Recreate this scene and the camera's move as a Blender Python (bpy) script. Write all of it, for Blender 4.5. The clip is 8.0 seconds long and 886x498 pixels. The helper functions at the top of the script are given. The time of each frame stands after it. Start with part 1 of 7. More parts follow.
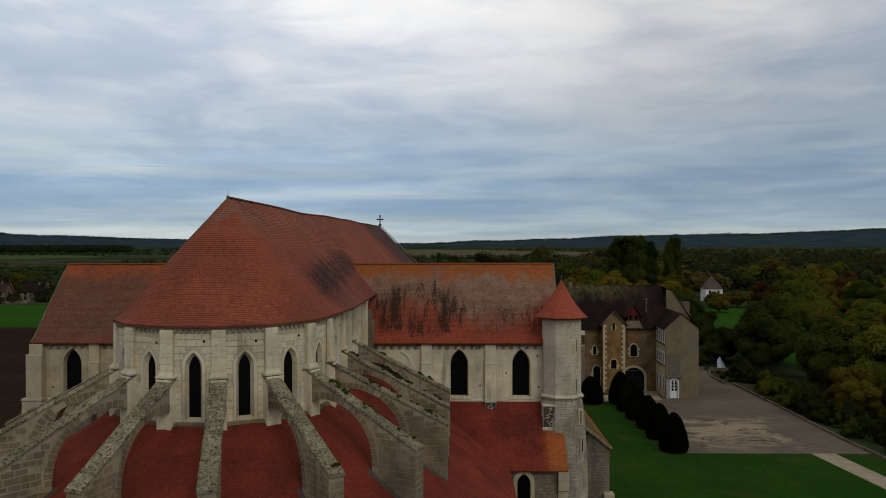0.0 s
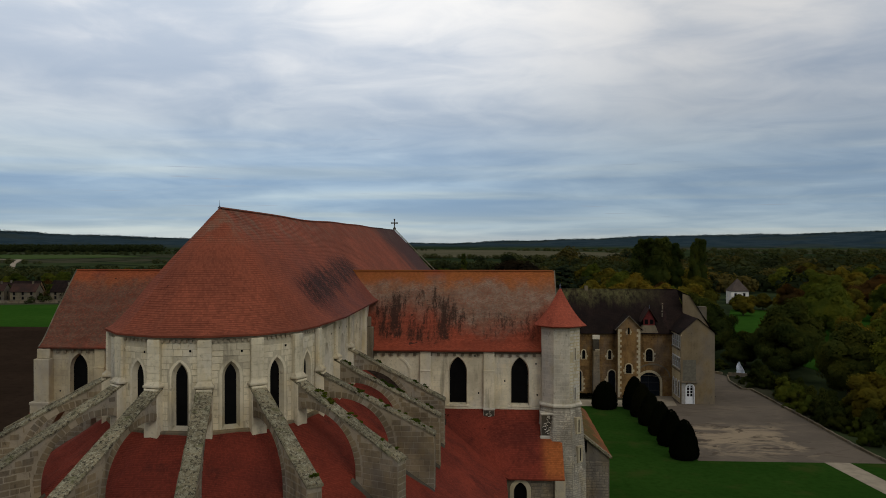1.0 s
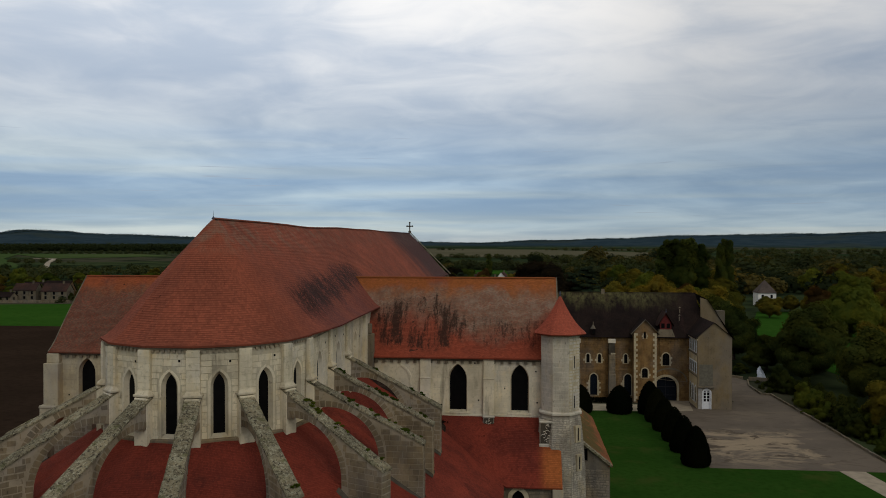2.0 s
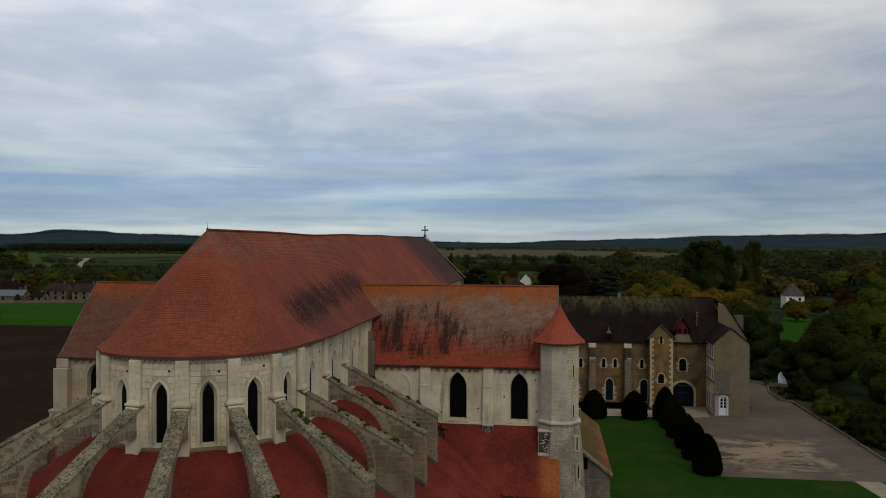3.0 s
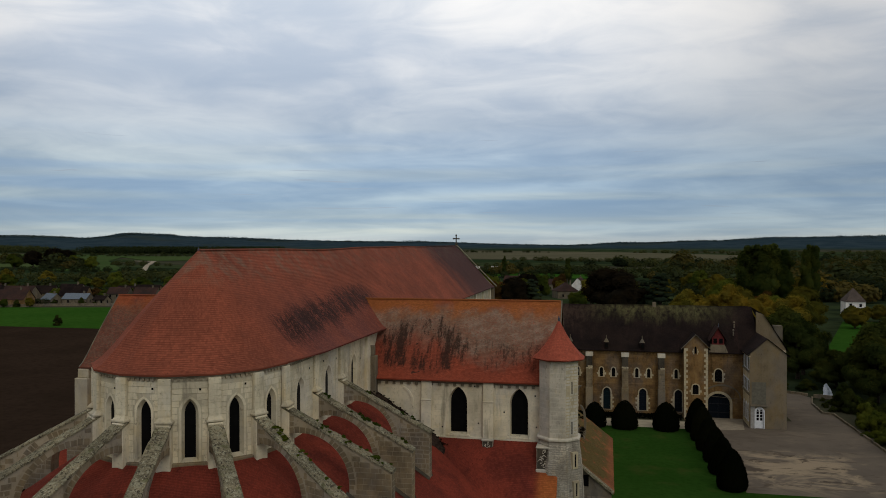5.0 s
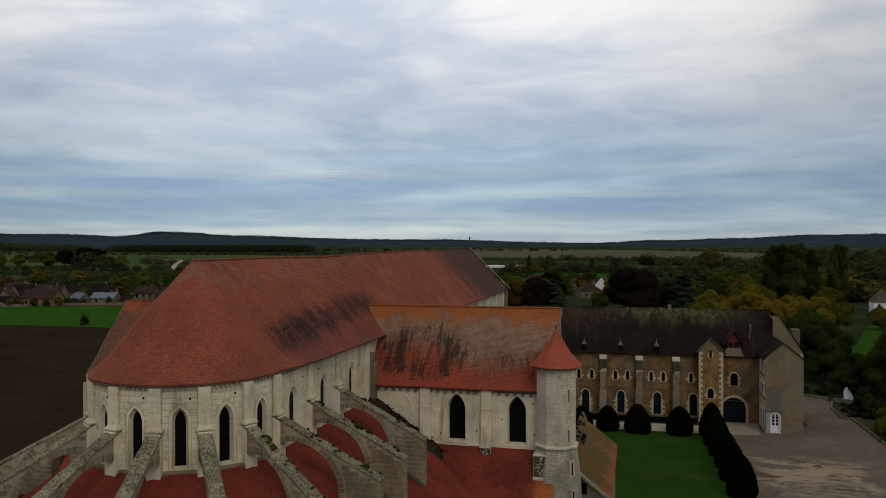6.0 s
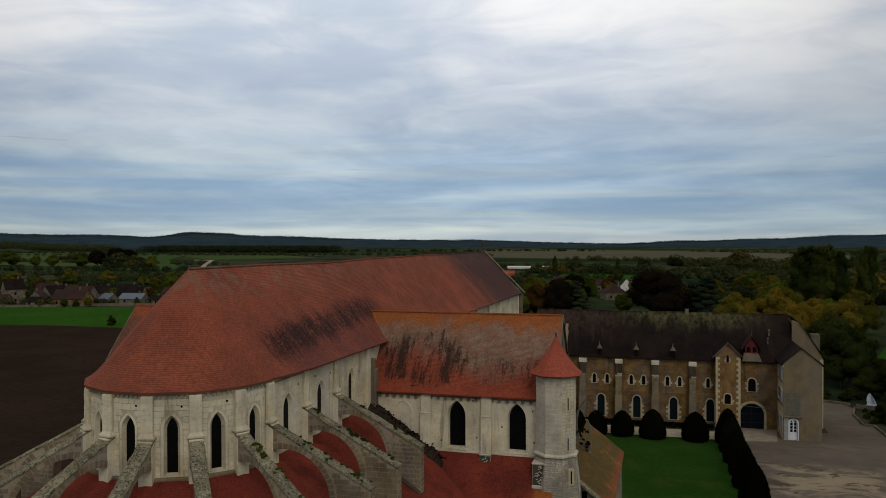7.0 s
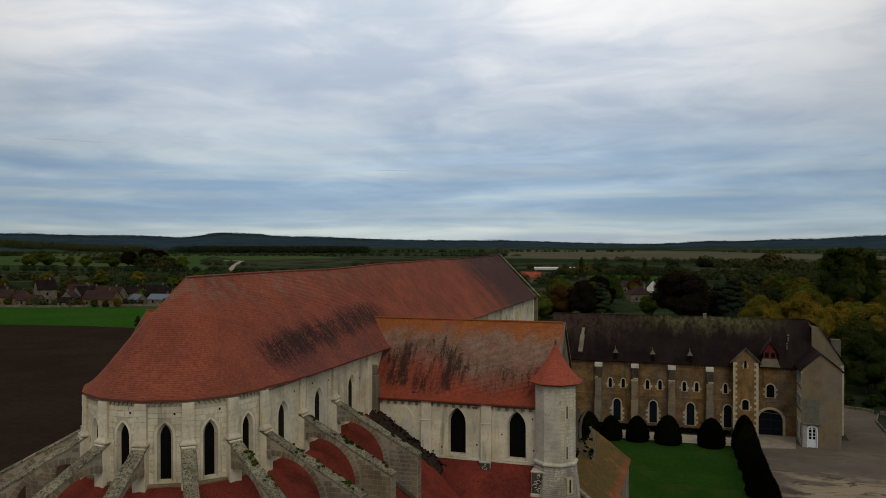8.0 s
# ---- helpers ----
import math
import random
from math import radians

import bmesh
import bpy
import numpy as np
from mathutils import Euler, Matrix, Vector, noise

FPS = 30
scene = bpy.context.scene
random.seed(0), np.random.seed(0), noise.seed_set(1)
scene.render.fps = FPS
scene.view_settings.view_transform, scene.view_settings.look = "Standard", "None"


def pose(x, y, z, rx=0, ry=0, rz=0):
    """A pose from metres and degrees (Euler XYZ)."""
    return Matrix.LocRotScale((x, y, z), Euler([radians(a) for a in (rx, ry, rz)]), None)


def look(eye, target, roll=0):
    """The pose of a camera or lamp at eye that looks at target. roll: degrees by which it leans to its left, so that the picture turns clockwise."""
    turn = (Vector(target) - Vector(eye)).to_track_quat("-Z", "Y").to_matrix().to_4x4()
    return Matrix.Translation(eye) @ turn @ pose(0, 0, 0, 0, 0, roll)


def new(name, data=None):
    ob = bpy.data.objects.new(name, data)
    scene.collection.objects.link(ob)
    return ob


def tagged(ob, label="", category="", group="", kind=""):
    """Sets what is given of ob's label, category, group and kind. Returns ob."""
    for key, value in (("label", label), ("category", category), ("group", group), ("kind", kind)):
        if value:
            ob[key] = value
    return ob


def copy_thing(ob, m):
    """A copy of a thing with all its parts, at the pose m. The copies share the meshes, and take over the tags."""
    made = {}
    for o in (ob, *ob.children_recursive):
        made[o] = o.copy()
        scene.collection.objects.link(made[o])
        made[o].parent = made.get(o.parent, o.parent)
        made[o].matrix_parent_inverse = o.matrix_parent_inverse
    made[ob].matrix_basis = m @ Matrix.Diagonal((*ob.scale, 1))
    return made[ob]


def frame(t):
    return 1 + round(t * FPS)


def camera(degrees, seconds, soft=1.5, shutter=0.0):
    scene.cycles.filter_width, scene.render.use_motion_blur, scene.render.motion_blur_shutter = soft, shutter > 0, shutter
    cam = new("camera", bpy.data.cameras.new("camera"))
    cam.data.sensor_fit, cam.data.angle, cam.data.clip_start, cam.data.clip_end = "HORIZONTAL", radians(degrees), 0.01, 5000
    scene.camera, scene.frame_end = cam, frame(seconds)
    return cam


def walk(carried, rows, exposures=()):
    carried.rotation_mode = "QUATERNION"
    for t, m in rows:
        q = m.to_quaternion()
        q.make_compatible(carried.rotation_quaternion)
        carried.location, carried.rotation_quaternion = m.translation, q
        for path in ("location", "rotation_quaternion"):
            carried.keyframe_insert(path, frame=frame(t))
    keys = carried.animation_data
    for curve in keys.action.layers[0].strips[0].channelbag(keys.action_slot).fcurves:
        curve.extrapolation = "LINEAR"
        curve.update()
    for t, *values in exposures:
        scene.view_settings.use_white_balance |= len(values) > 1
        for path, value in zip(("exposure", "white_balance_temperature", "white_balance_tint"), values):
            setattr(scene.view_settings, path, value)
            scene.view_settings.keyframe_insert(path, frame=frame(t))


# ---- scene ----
from mathutils import geometry
from mathutils import noise as mnoise

cam = camera(58.9, 8.0, soft=0.95)
PATH = [
    (0, (13.711, -45.979, 25.611), (13.666, -43.979, 25.594), -0.1),
    (0.5, (14.847, -46.063, 25.893), (14.769, -44.064, 25.876), -0.2),
    (1, (16.049, -46.065, 26.224), (15.933, -44.068, 26.207), -0.0),
    (1.5, (17.196, -46.084, 26.542), (17.044, -44.09, 26.524), -0.0),
    (3, (20.685, -46.036, 27.575), (20.424, -44.053, 27.556), 0.1),
    (3.5, (21.856, -45.992, 27.84), (21.56, -44.014, 27.822), 0.0),
    (4, (23.099, -45.944, 28.166), (22.766, -43.972, 28.147), -0.0),
    (4.5, (24.261, -45.884, 28.478), (23.893, -43.918, 28.46), -0.0),
    (4.7, (24.736, -45.831, 28.545), (24.351, -43.868, 28.53), 0.0),
    (6, (27.811, -45.443, 29.474), (27.335, -43.501, 29.455), -0.1),
    (6.5, (28.867, -45.187, 29.782), (28.358, -43.253, 29.762), -0.0),
    (7, (30.019, -44.891, 30.01), (29.474, -42.967, 29.992), -0.1),
    (7.5, (31.153, -44.637, 30.279), (30.573, -42.723, 30.262), -0.1),
    (8, (32.272, -44.327, 30.571), (31.657, -42.424, 30.554), -0.1),
]
walk(cam, [(t, look(eye, target, roll)) for t, eye, target, roll in PATH])

# ---------------------------------------------------------------- node helpers
def nnode(nt, kind):
    return nt.nodes.new(kind)


def plug(nt, socket, value):
    if isinstance(value, bpy.types.NodeSocket):
        nt.links.new(value, socket)
    elif isinstance(value, (tuple, list)) and len(value) == 3 and socket.type == "RGBA":
        socket.default_value = (*value, 1)
    else:
        socket.default_value = value


def mth(nt, op, a, b=0.0, c=0.0, clamp=False):
    n = nnode(nt, "ShaderNodeMath")
    n.operation, n.use_clamp = op, clamp
    for i, v in enumerate((a, b, c)):
        plug(nt, n.inputs[i], v)
    return n.outputs[0]


def mixc(nt, f, a, b, blend="MIX"):
    n = nnode(nt, "ShaderNodeMix")
    n.data_type, n.blend_type = "RGBA", blend
    plug(nt, n.inputs[0], f)
    plug(nt, n.inputs[6], a)
    plug(nt, n.inputs[7], b)
    return n.outputs[2]


def ramp(nt, f, lo, hi, a=0.0, b=1.0):
    n = nnode(nt, "ShaderNodeMapRange")
    n.interpolation_type = "SMOOTHSTEP"
    for i, v in enumerate((f, lo, hi, a, b)):
        plug(nt, n.inputs[i], v)
    return n.outputs[0]


def noi(nt, vec, scale, detail=4.0, rough=0.55, stretch=None, warp=0.0):
    if stretch:
        m = nnode(nt, "ShaderNodeMapping")
        plug(nt, m.inputs["Vector"], vec)
        m.inputs["Scale"].default_value = stretch
        vec = m.outputs[0]
    n = nnode(nt, "ShaderNodeTexNoise")
    plug(nt, n.inputs["Vector"], vec)
    n.inputs["Scale"].default_value = scale
    n.inputs["Detail"].default_value = detail
    n.inputs["Roughness"].default_value = rough
    n.inputs["Distortion"].default_value = warp
    return n.outputs[0]


def material(name, rough=0.85):
    m = bpy.data.materials.new(name)
    m.use_nodes = True
    nt = m.node_tree
    b = nt.nodes["Principled BSDF"]
    b.inputs["Roughness"].default_value = rough
    b.inputs["Specular IOR Level"].default_value = 0.06
    return m, nt, b


def coords(nt, kind="Object"):
    return nnode(nt, "ShaderNodeTexCoord").outputs[kind]


def split(nt, vec):
    n = nnode(nt, "ShaderNodeSeparateXYZ")
    plug(nt, n.inputs[0], vec)
    return n.outputs


def bump(nt, b, height, strength=0.3, dist=0.05):
    n = nnode(nt, "ShaderNodeBump")
    n.inputs["Strength"].default_value = strength
    n.inputs["Distance"].default_value = dist
    plug(nt, n.inputs["Height"], height)
    nt.links.new(n.outputs[0], b.inputs["Normal"])


def place(nt):
    """World place of the shaded point."""
    return nnode(nt, "ShaderNodeNewGeometry").outputs["Position"]


def island(nt):
    return nnode(nt, "ShaderNodeNewGeometry").outputs["Random Per Island"]


def ob_random(nt):
    return nnode(nt, "ShaderNodeObjectInfo").outputs["Random"]


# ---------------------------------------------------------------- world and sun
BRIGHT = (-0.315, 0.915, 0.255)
SUN_ELEV, SUN_ROT = radians(38), radians(150)
world = bpy.data.worlds.new("world")
scene.world = world
world.use_nodes = True
wt = world.node_tree
bg = wt.nodes["Background"]
sky = nnode(wt, "ShaderNodeTexSky")
sky.sky_type, sky.sun_disc, sky.sun_elevation, sky.sun_rotation = "NISHITA", False, SUN_ELEV, SUN_ROT
way = coords(wt, "Generated")
sx, sy, sz = split(wt, way)
up = mth(wt, "MAXIMUM", sz, 0.0)
# cloud bands lie level: noise over the direction, drawn out along the horizon and thinner towards it
comb = nnode(wt, "ShaderNodeCombineXYZ")
plug(wt, comb.inputs[0], sx)
plug(wt, comb.inputs[1], sy)
plug(wt, comb.inputs[2], mth(wt, "MULTIPLY", mth(wt, "LOGARITHM", mth(wt, "ADD", up, 0.10), 2.718), 1.25))
sheet = comb.outputs[0]
big = noi(wt, sheet, 1.0, 2.0, 0.45, (1.9, 1.9, 2.1), 0.4)
mid = noi(wt, sheet, 1.0, 5.0, 0.52, (3.4, 3.4, 3.0), 0.8)
fine = noi(wt, sheet, 1.0, 6.0, 0.56, (7.5, 7.5, 7.0), 1.0)
thin = noi(wt, sheet, 1.0, 3.0, 0.5, (9.0, 9.0, 40.0), 0.5)
dens = mth(wt, "ADD", mth(wt, "MULTIPLY", big, 0.48), mth(wt, "ADD", mth(wt, "MULTIPLY", mid, 0.32), mth(wt, "MULTIPLY", fine, 0.20)))
bands = nnode(wt, "ShaderNodeValToRGB")
stops = [(0.0, (0.50, 0.57, 0.61)), (0.018, (0.54, 0.63, 0.68)), (0.05, (0.41, 0.53, 0.66)), (0.10, (0.45, 0.55, 0.67)), (0.16, (0.55, 0.62, 0.72)), (0.23, (0.76, 0.80, 0.87)), (0.31, (0.94, 0.96, 1.0)), (0.6, (0.78, 0.80, 0.87))]
while len(bands.color_ramp.elements) < len(stops):
    bands.color_ramp.elements.new(0.5)
for el, (pos, col) in zip(bands.color_ramp.elements, stops):
    el.position, el.color = pos, (*col, 1)
plug(wt, bands.inputs[0], up)
base = mixc(wt, 1.0, bands.outputs[0], (10.1, 10.0, 9.8), "MULTIPLY")
tone = mixc(wt, ramp(wt, dens, 0.37, 0.63), (0.70, 0.77, 0.86), (1.27, 1.22, 1.15))
cloud = mixc(wt, 1.0, base, tone, "MULTIPLY")
# low down, cream streaks alternate with clear blue gaps
layer = noi(wt, sheet, 1.0, 1.0, 0.4, (1.6, 1.6, 8.0), 0.3)
low = mixc(wt, ramp(wt, layer, 0.38, 0.62), (0.86, 0.95, 1.03), (1.13, 1.10, 1.02))
cloud = mixc(wt, mth(wt, "MULTIPLY", ramp(wt, up, 0.08, 0.17, 0.85, 0.0), ramp(wt, up, 0.0, 0.02)), cloud, mixc(wt, 1.0, cloud, low, "MULTIPLY"))
# a few thin dark cloud strips low over the horizon
strip = mth(wt, "MULTIPLY", ramp(wt, thin, 0.66, 0.76), mth(wt, "MULTIPLY", ramp(wt, up, 0.015, 0.04), ramp(wt, up, 0.10, 0.17, 1.0, 0.0)))
cloud = mixc(wt, mth(wt, "MULTIPLY", strip, 0.75), cloud, (3.6, 4.1, 5.0))
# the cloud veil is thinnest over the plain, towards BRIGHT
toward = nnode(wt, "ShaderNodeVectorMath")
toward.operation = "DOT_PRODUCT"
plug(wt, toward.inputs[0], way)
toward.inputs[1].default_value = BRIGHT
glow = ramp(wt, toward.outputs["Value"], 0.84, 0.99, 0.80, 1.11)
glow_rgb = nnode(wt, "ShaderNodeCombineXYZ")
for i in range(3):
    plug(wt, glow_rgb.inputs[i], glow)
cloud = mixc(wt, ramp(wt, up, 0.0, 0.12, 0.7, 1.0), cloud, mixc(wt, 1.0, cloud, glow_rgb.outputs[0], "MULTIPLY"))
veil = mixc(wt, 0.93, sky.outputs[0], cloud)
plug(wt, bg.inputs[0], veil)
bg.inputs[1].default_value = 0.085

sun = new("sun", bpy.data.lights.new("sun", "SUN"))
sun.data.energy, sun.data.angle, sun.data.color = 0.55, radians(25), (1.0, 0.96, 0.9)
sun.matrix_world = look((40 + 60 * math.sin(SUN_ROT), 20 + 60 * math.cos(SUN_ROT), 60), (40, 20, 10))
scene.view_settings.exposure = 0.0

# ---------------------------------------------------------------- materials
def stone(name, light, dark, vary=0.22, soot=0.5, scale=1.0):
    """Weathered limestone: mottled blocks, rain streaks and lichen."""
    m, nt, b = material(name, 0.9)
    p = place(nt)
    n1, n2 = noi(nt, p, 0.55, 5), noi(nt, p, 5.0 * scale, 6)
    streak = noi(nt, p, 1.4, 5, 0.65, (1, 1, 0.12))
    c = mixc(nt, ramp(nt, n1, 0.35, 0.7), light, dark)
    c = mixc(nt, mth(nt, "MULTIPLY", ramp(nt, n2, 0.5, 0.75), 0.45), c, tuple(0.62 * v for v in dark))
    c = mixc(nt, mth(nt, "MULTIPLY", ramp(nt, streak, 0.52, 0.72), soot), c, tuple(0.35 * v for v in dark))
    warm = noi(nt, p, 0.9, 5, 0.65, (1, 1, 0.5))
    c = mixc(nt, mth(nt, "MULTIPLY", ramp(nt, warm, 0.5, 0.7), 0.4), c, (light[0] * 0.98, light[1] * 0.86, light[2] * 0.62))
    # grey weathering in broad patches, and small black specks of lichen
    c = mixc(nt, mth(nt, "MULTIPLY", ramp(nt, noi(nt, p, 0.33, 4, 0.6, (1, 1, 0.6)), 0.46, 0.66), 0.32), c, tuple(0.9 * sum(light) / 3 for _ in light))
    c = mixc(nt, mth(nt, "MULTIPLY", ramp(nt, noi(nt, p, 3.2, 6, 0.72, (1, 1, 0.5)), 0.60, 0.70), 0.6), c, tuple(0.3 * v for v in dark))
    tone = mth(nt, "ADD", mth(nt, "MULTIPLY", ob_random(nt), vary), mth(nt, "MULTIPLY", island(nt), vary))
    c = mixc(nt, 1.0, c, mixc(nt, tone, (1.16, 1.12, 1.04), (0.55, 0.56, 0.58)), "MULTIPLY")
    plug(nt, b.inputs["Base Color"], c)
    bump(nt, b, mth(nt, "ADD", n2, noi(nt, p, 22, 3)), 0.35, 0.04)
    return m


STONE = stone("limestone", (0.70, 0.625, 0.450), (0.50, 0.44, 0.31), soot=0.68)
STONE_JOINT = stone("jointed_limestone", (0.57, 0.505, 0.362), (0.40, 0.350, 0.246), soot=0.5)
STONE_OLD = stone("weathered_limestone", (0.195, 0.160, 0.108), (0.098, 0.082, 0.056), soot=0.6)
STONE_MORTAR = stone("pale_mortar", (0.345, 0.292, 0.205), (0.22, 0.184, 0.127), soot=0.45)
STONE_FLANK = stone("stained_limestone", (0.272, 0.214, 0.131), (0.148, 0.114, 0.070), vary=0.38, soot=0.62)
# dark stone; also stands for shade at the pier feet and console fields
STONE_DARK = stone("dark_stone_and_shade", (0.085, 0.072, 0.052), (0.045, 0.038, 0.028), soot=0.5)
RUBBLE_BED = stone("dark_rubble_joints", (0.185, 0.152, 0.105), (0.115, 0.095, 0.066), soot=0.4)


def coping_material():
    """Coping stone spotted with black and pale lichen."""
    m, nt, b = material("lichened_coping", 0.95)
    p = place(nt)
    c = mixc(nt, ramp(nt, noi(nt, p, 0.8, 4), 0.35, 0.65), (0.235, 0.200, 0.130), (0.155, 0.135, 0.090))
    c = mixc(nt, ramp(nt, noi(nt, p, 2.6, 5, 0.65), 0.50, 0.60), c, (0.25, 0.235, 0.165))
    c = mixc(nt, ramp(nt, noi(nt, p, 6.0, 6, 0.74), 0.49, 0.60), c, (0.052, 0.044, 0.032))
    c = mixc(nt, ramp(nt, noi(nt, p, 10.0, 6, 0.75, (1, 1, 1), 0.3), 0.53, 0.62), c, (0.34, 0.32, 0.24))
    c = mixc(nt, mth(nt, "MULTIPLY", ramp(nt, noi(nt, p, 1.1, 4, 0.6), 0.56, 0.68), 0.6), c, (0.085, 0.090, 0.035))
    c = mixc(nt, 1.0, c, mixc(nt, ob_random(nt), (0.72, 0.70, 0.63), (1.10, 1.06, 0.95)), "MULTIPLY")
    plug(nt, b.inputs["Base Color"], c)
    bump(nt, b, noi(nt, p, 9, 5), 0.6, 0.04)
    return m


STONE_COPING = coping_material()
STONE_RUBBLE = stone("rubble_stone", (0.32, 0.255, 0.165), (0.14, 0.11, 0.072), vary=0.46, soot=0.45, scale=1.3)
STONE_TURRET = stone("turret_limestone", (0.56, 0.51, 0.40), (0.38, 0.345, 0.27), soot=0.5)
TURRET_RUBBLE = stone("pale_turret_rubble", (0.50, 0.455, 0.36), (0.27, 0.242, 0.19), vary=0.34, soot=0.65, scale=1.3)
TURRET_BED = stone("turret_joints", (0.36, 0.325, 0.255), (0.235, 0.21, 0.162), soot=0.5)
STONE_BROWN = stone("brown_rubble", (0.265, 0.160, 0.064), (0.132, 0.078, 0.033), vary=0.42, soot=0.55, scale=0.6)
STONE_QUOIN = stone("pale_dressed_stone", (0.50, 0.425, 0.275), (0.36, 0.305, 0.20), soot=0.35)
STONE_CAP = stone("pale_cap_stone", (0.66, 0.60, 0.47), (0.48, 0.43, 0.33), soot=0.25)
RENDER_TAN = stone("tan_roughcast", (0.205, 0.16, 0.098), (0.16, 0.125, 0.076), soot=0.25)
RENDER_WHITE = stone("white_roughcast", (0.75, 0.74, 0.70), (0.60, 0.58, 0.54), soot=0.2)
RENDER_CREAM = stone("cream_roughcast", (0.165, 0.138, 0.092), (0.10, 0.085, 0.06), soot=0.4)


def tiles(name, base, deep, marks=None, moss=None):
    """Flat clay tiles: tone varies tile by tile; marks adds the roof's own lichen and stains."""
    m, nt, b = material(name, 0.88)
    uv = coords(nt, "UV")
    p = place(nt)
    br = nnode(nt, "ShaderNodeTexBrick")
    br.offset = 0.5
    plug(nt, br.inputs["Vector"], uv)
    br.inputs["Scale"].default_value = 1.0
    br.inputs["Brick Width"].default_value = 0.17
    br.inputs["Row Height"].default_value = 0.11
    br.inputs["Mortar Size"].default_value = 0.006
    br.inputs["Color1"].default_value = (0.82, 0.82, 0.82, 1)
    br.inputs["Color2"].default_value = (1.16, 1.15, 1.13, 1)
    br.inputs["Mortar"].default_value = (0.78, 0.78, 0.78, 1)
    patch = noi(nt, p, 0.28, 5, 0.6)
    c = mixc(nt, ramp(nt, patch, 0.32, 0.68), base, deep)
    spot = noi(nt, uv, 2.6, 5, 0.65)
    c = mixc(nt, mth(nt, "MULTIPLY", ramp(nt, spot, 0.56, 0.72), 0.35), c, tuple(0.55 * v for v in deep))
    chip = noi(nt, uv, 2.4, 2, 0.5)
    c = mixc(nt, mth(nt, "MULTIPLY", ramp(nt, chip, 0.72, 0.76), 0.7), c, tuple(0.3 * v for v in deep))
    if marks:
        c = marks(nt, c, p, uv)
    c = mixc(nt, 1.0, c, br.outputs["Color"], "MULTIPLY")
    plug(nt, b.inputs["Base Color"], c)
    bump(nt, b, mth(nt, "ADD", br.outputs["Fac"], mth(nt, "MULTIPLY", noi(nt, uv, 14, 3), -0.8)), 0.25, 0.03)
    return m


def box_mask(nt, v, lo, hi, soft):
    return mth(nt, "MULTIPLY", ramp(nt, v, lo - soft, lo + soft), ramp(nt, v, hi - soft, hi + soft, 1.0, 0.0))


def main_marks(nt, c, p, uv):
    x, y, z = split(nt, p)
    # black lichen running down the lower part of the slope beside the transept, over a dull purple stain
    wide = noi(nt, p, 0.55, 4, 0.6, (0.35, 1.0, 0.35))
    line_ = noi(nt, p, 1.0, 5, 0.68, (0.5, 4.6, 0.5), 0.25)
    grain = noi(nt, p, 7.0, 5, 0.75, (0.7, 1.2, 0.7))
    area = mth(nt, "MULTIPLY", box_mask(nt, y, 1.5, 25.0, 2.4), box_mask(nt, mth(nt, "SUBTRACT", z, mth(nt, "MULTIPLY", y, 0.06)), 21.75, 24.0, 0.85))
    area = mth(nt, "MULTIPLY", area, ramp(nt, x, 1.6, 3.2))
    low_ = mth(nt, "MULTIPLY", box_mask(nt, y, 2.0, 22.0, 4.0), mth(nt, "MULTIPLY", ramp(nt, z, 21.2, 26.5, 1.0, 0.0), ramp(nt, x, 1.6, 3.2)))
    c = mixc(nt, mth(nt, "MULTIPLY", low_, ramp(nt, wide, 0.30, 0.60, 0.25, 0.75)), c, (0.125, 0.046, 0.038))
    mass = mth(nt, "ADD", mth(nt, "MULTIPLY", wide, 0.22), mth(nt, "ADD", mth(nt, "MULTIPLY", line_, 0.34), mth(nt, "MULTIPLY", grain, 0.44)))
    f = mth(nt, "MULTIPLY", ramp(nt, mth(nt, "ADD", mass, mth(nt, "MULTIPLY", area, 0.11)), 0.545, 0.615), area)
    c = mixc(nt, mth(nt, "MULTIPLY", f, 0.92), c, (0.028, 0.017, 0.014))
    # clear streaks that follow the slope towards the west
    far = mth(nt, "MULTIPLY", box_mask(nt, y, 22.0, 50.0, 4.0), ramp(nt, line_, 0.54, 0.66))
    c = mixc(nt, mth(nt, "MULTIPLY", far, 0.5), c, (0.075, 0.030, 0.024))
    west = ramp(nt, mth(nt, "ADD", y, mth(nt, "MULTIPLY", noi(nt, p, 0.25, 5, 0.6, (0.5, 1, 0.5)), 26.0)), 68.0, 84.0)
    c = mixc(nt, mth(nt, "MULTIPLY", west, 0.9), c, (0.060, 0.034, 0.030))
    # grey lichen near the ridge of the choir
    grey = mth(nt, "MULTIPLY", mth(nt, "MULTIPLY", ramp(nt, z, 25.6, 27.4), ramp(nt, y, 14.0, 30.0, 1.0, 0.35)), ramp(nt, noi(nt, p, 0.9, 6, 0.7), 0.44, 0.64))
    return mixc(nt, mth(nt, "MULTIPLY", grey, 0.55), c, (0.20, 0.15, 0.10))


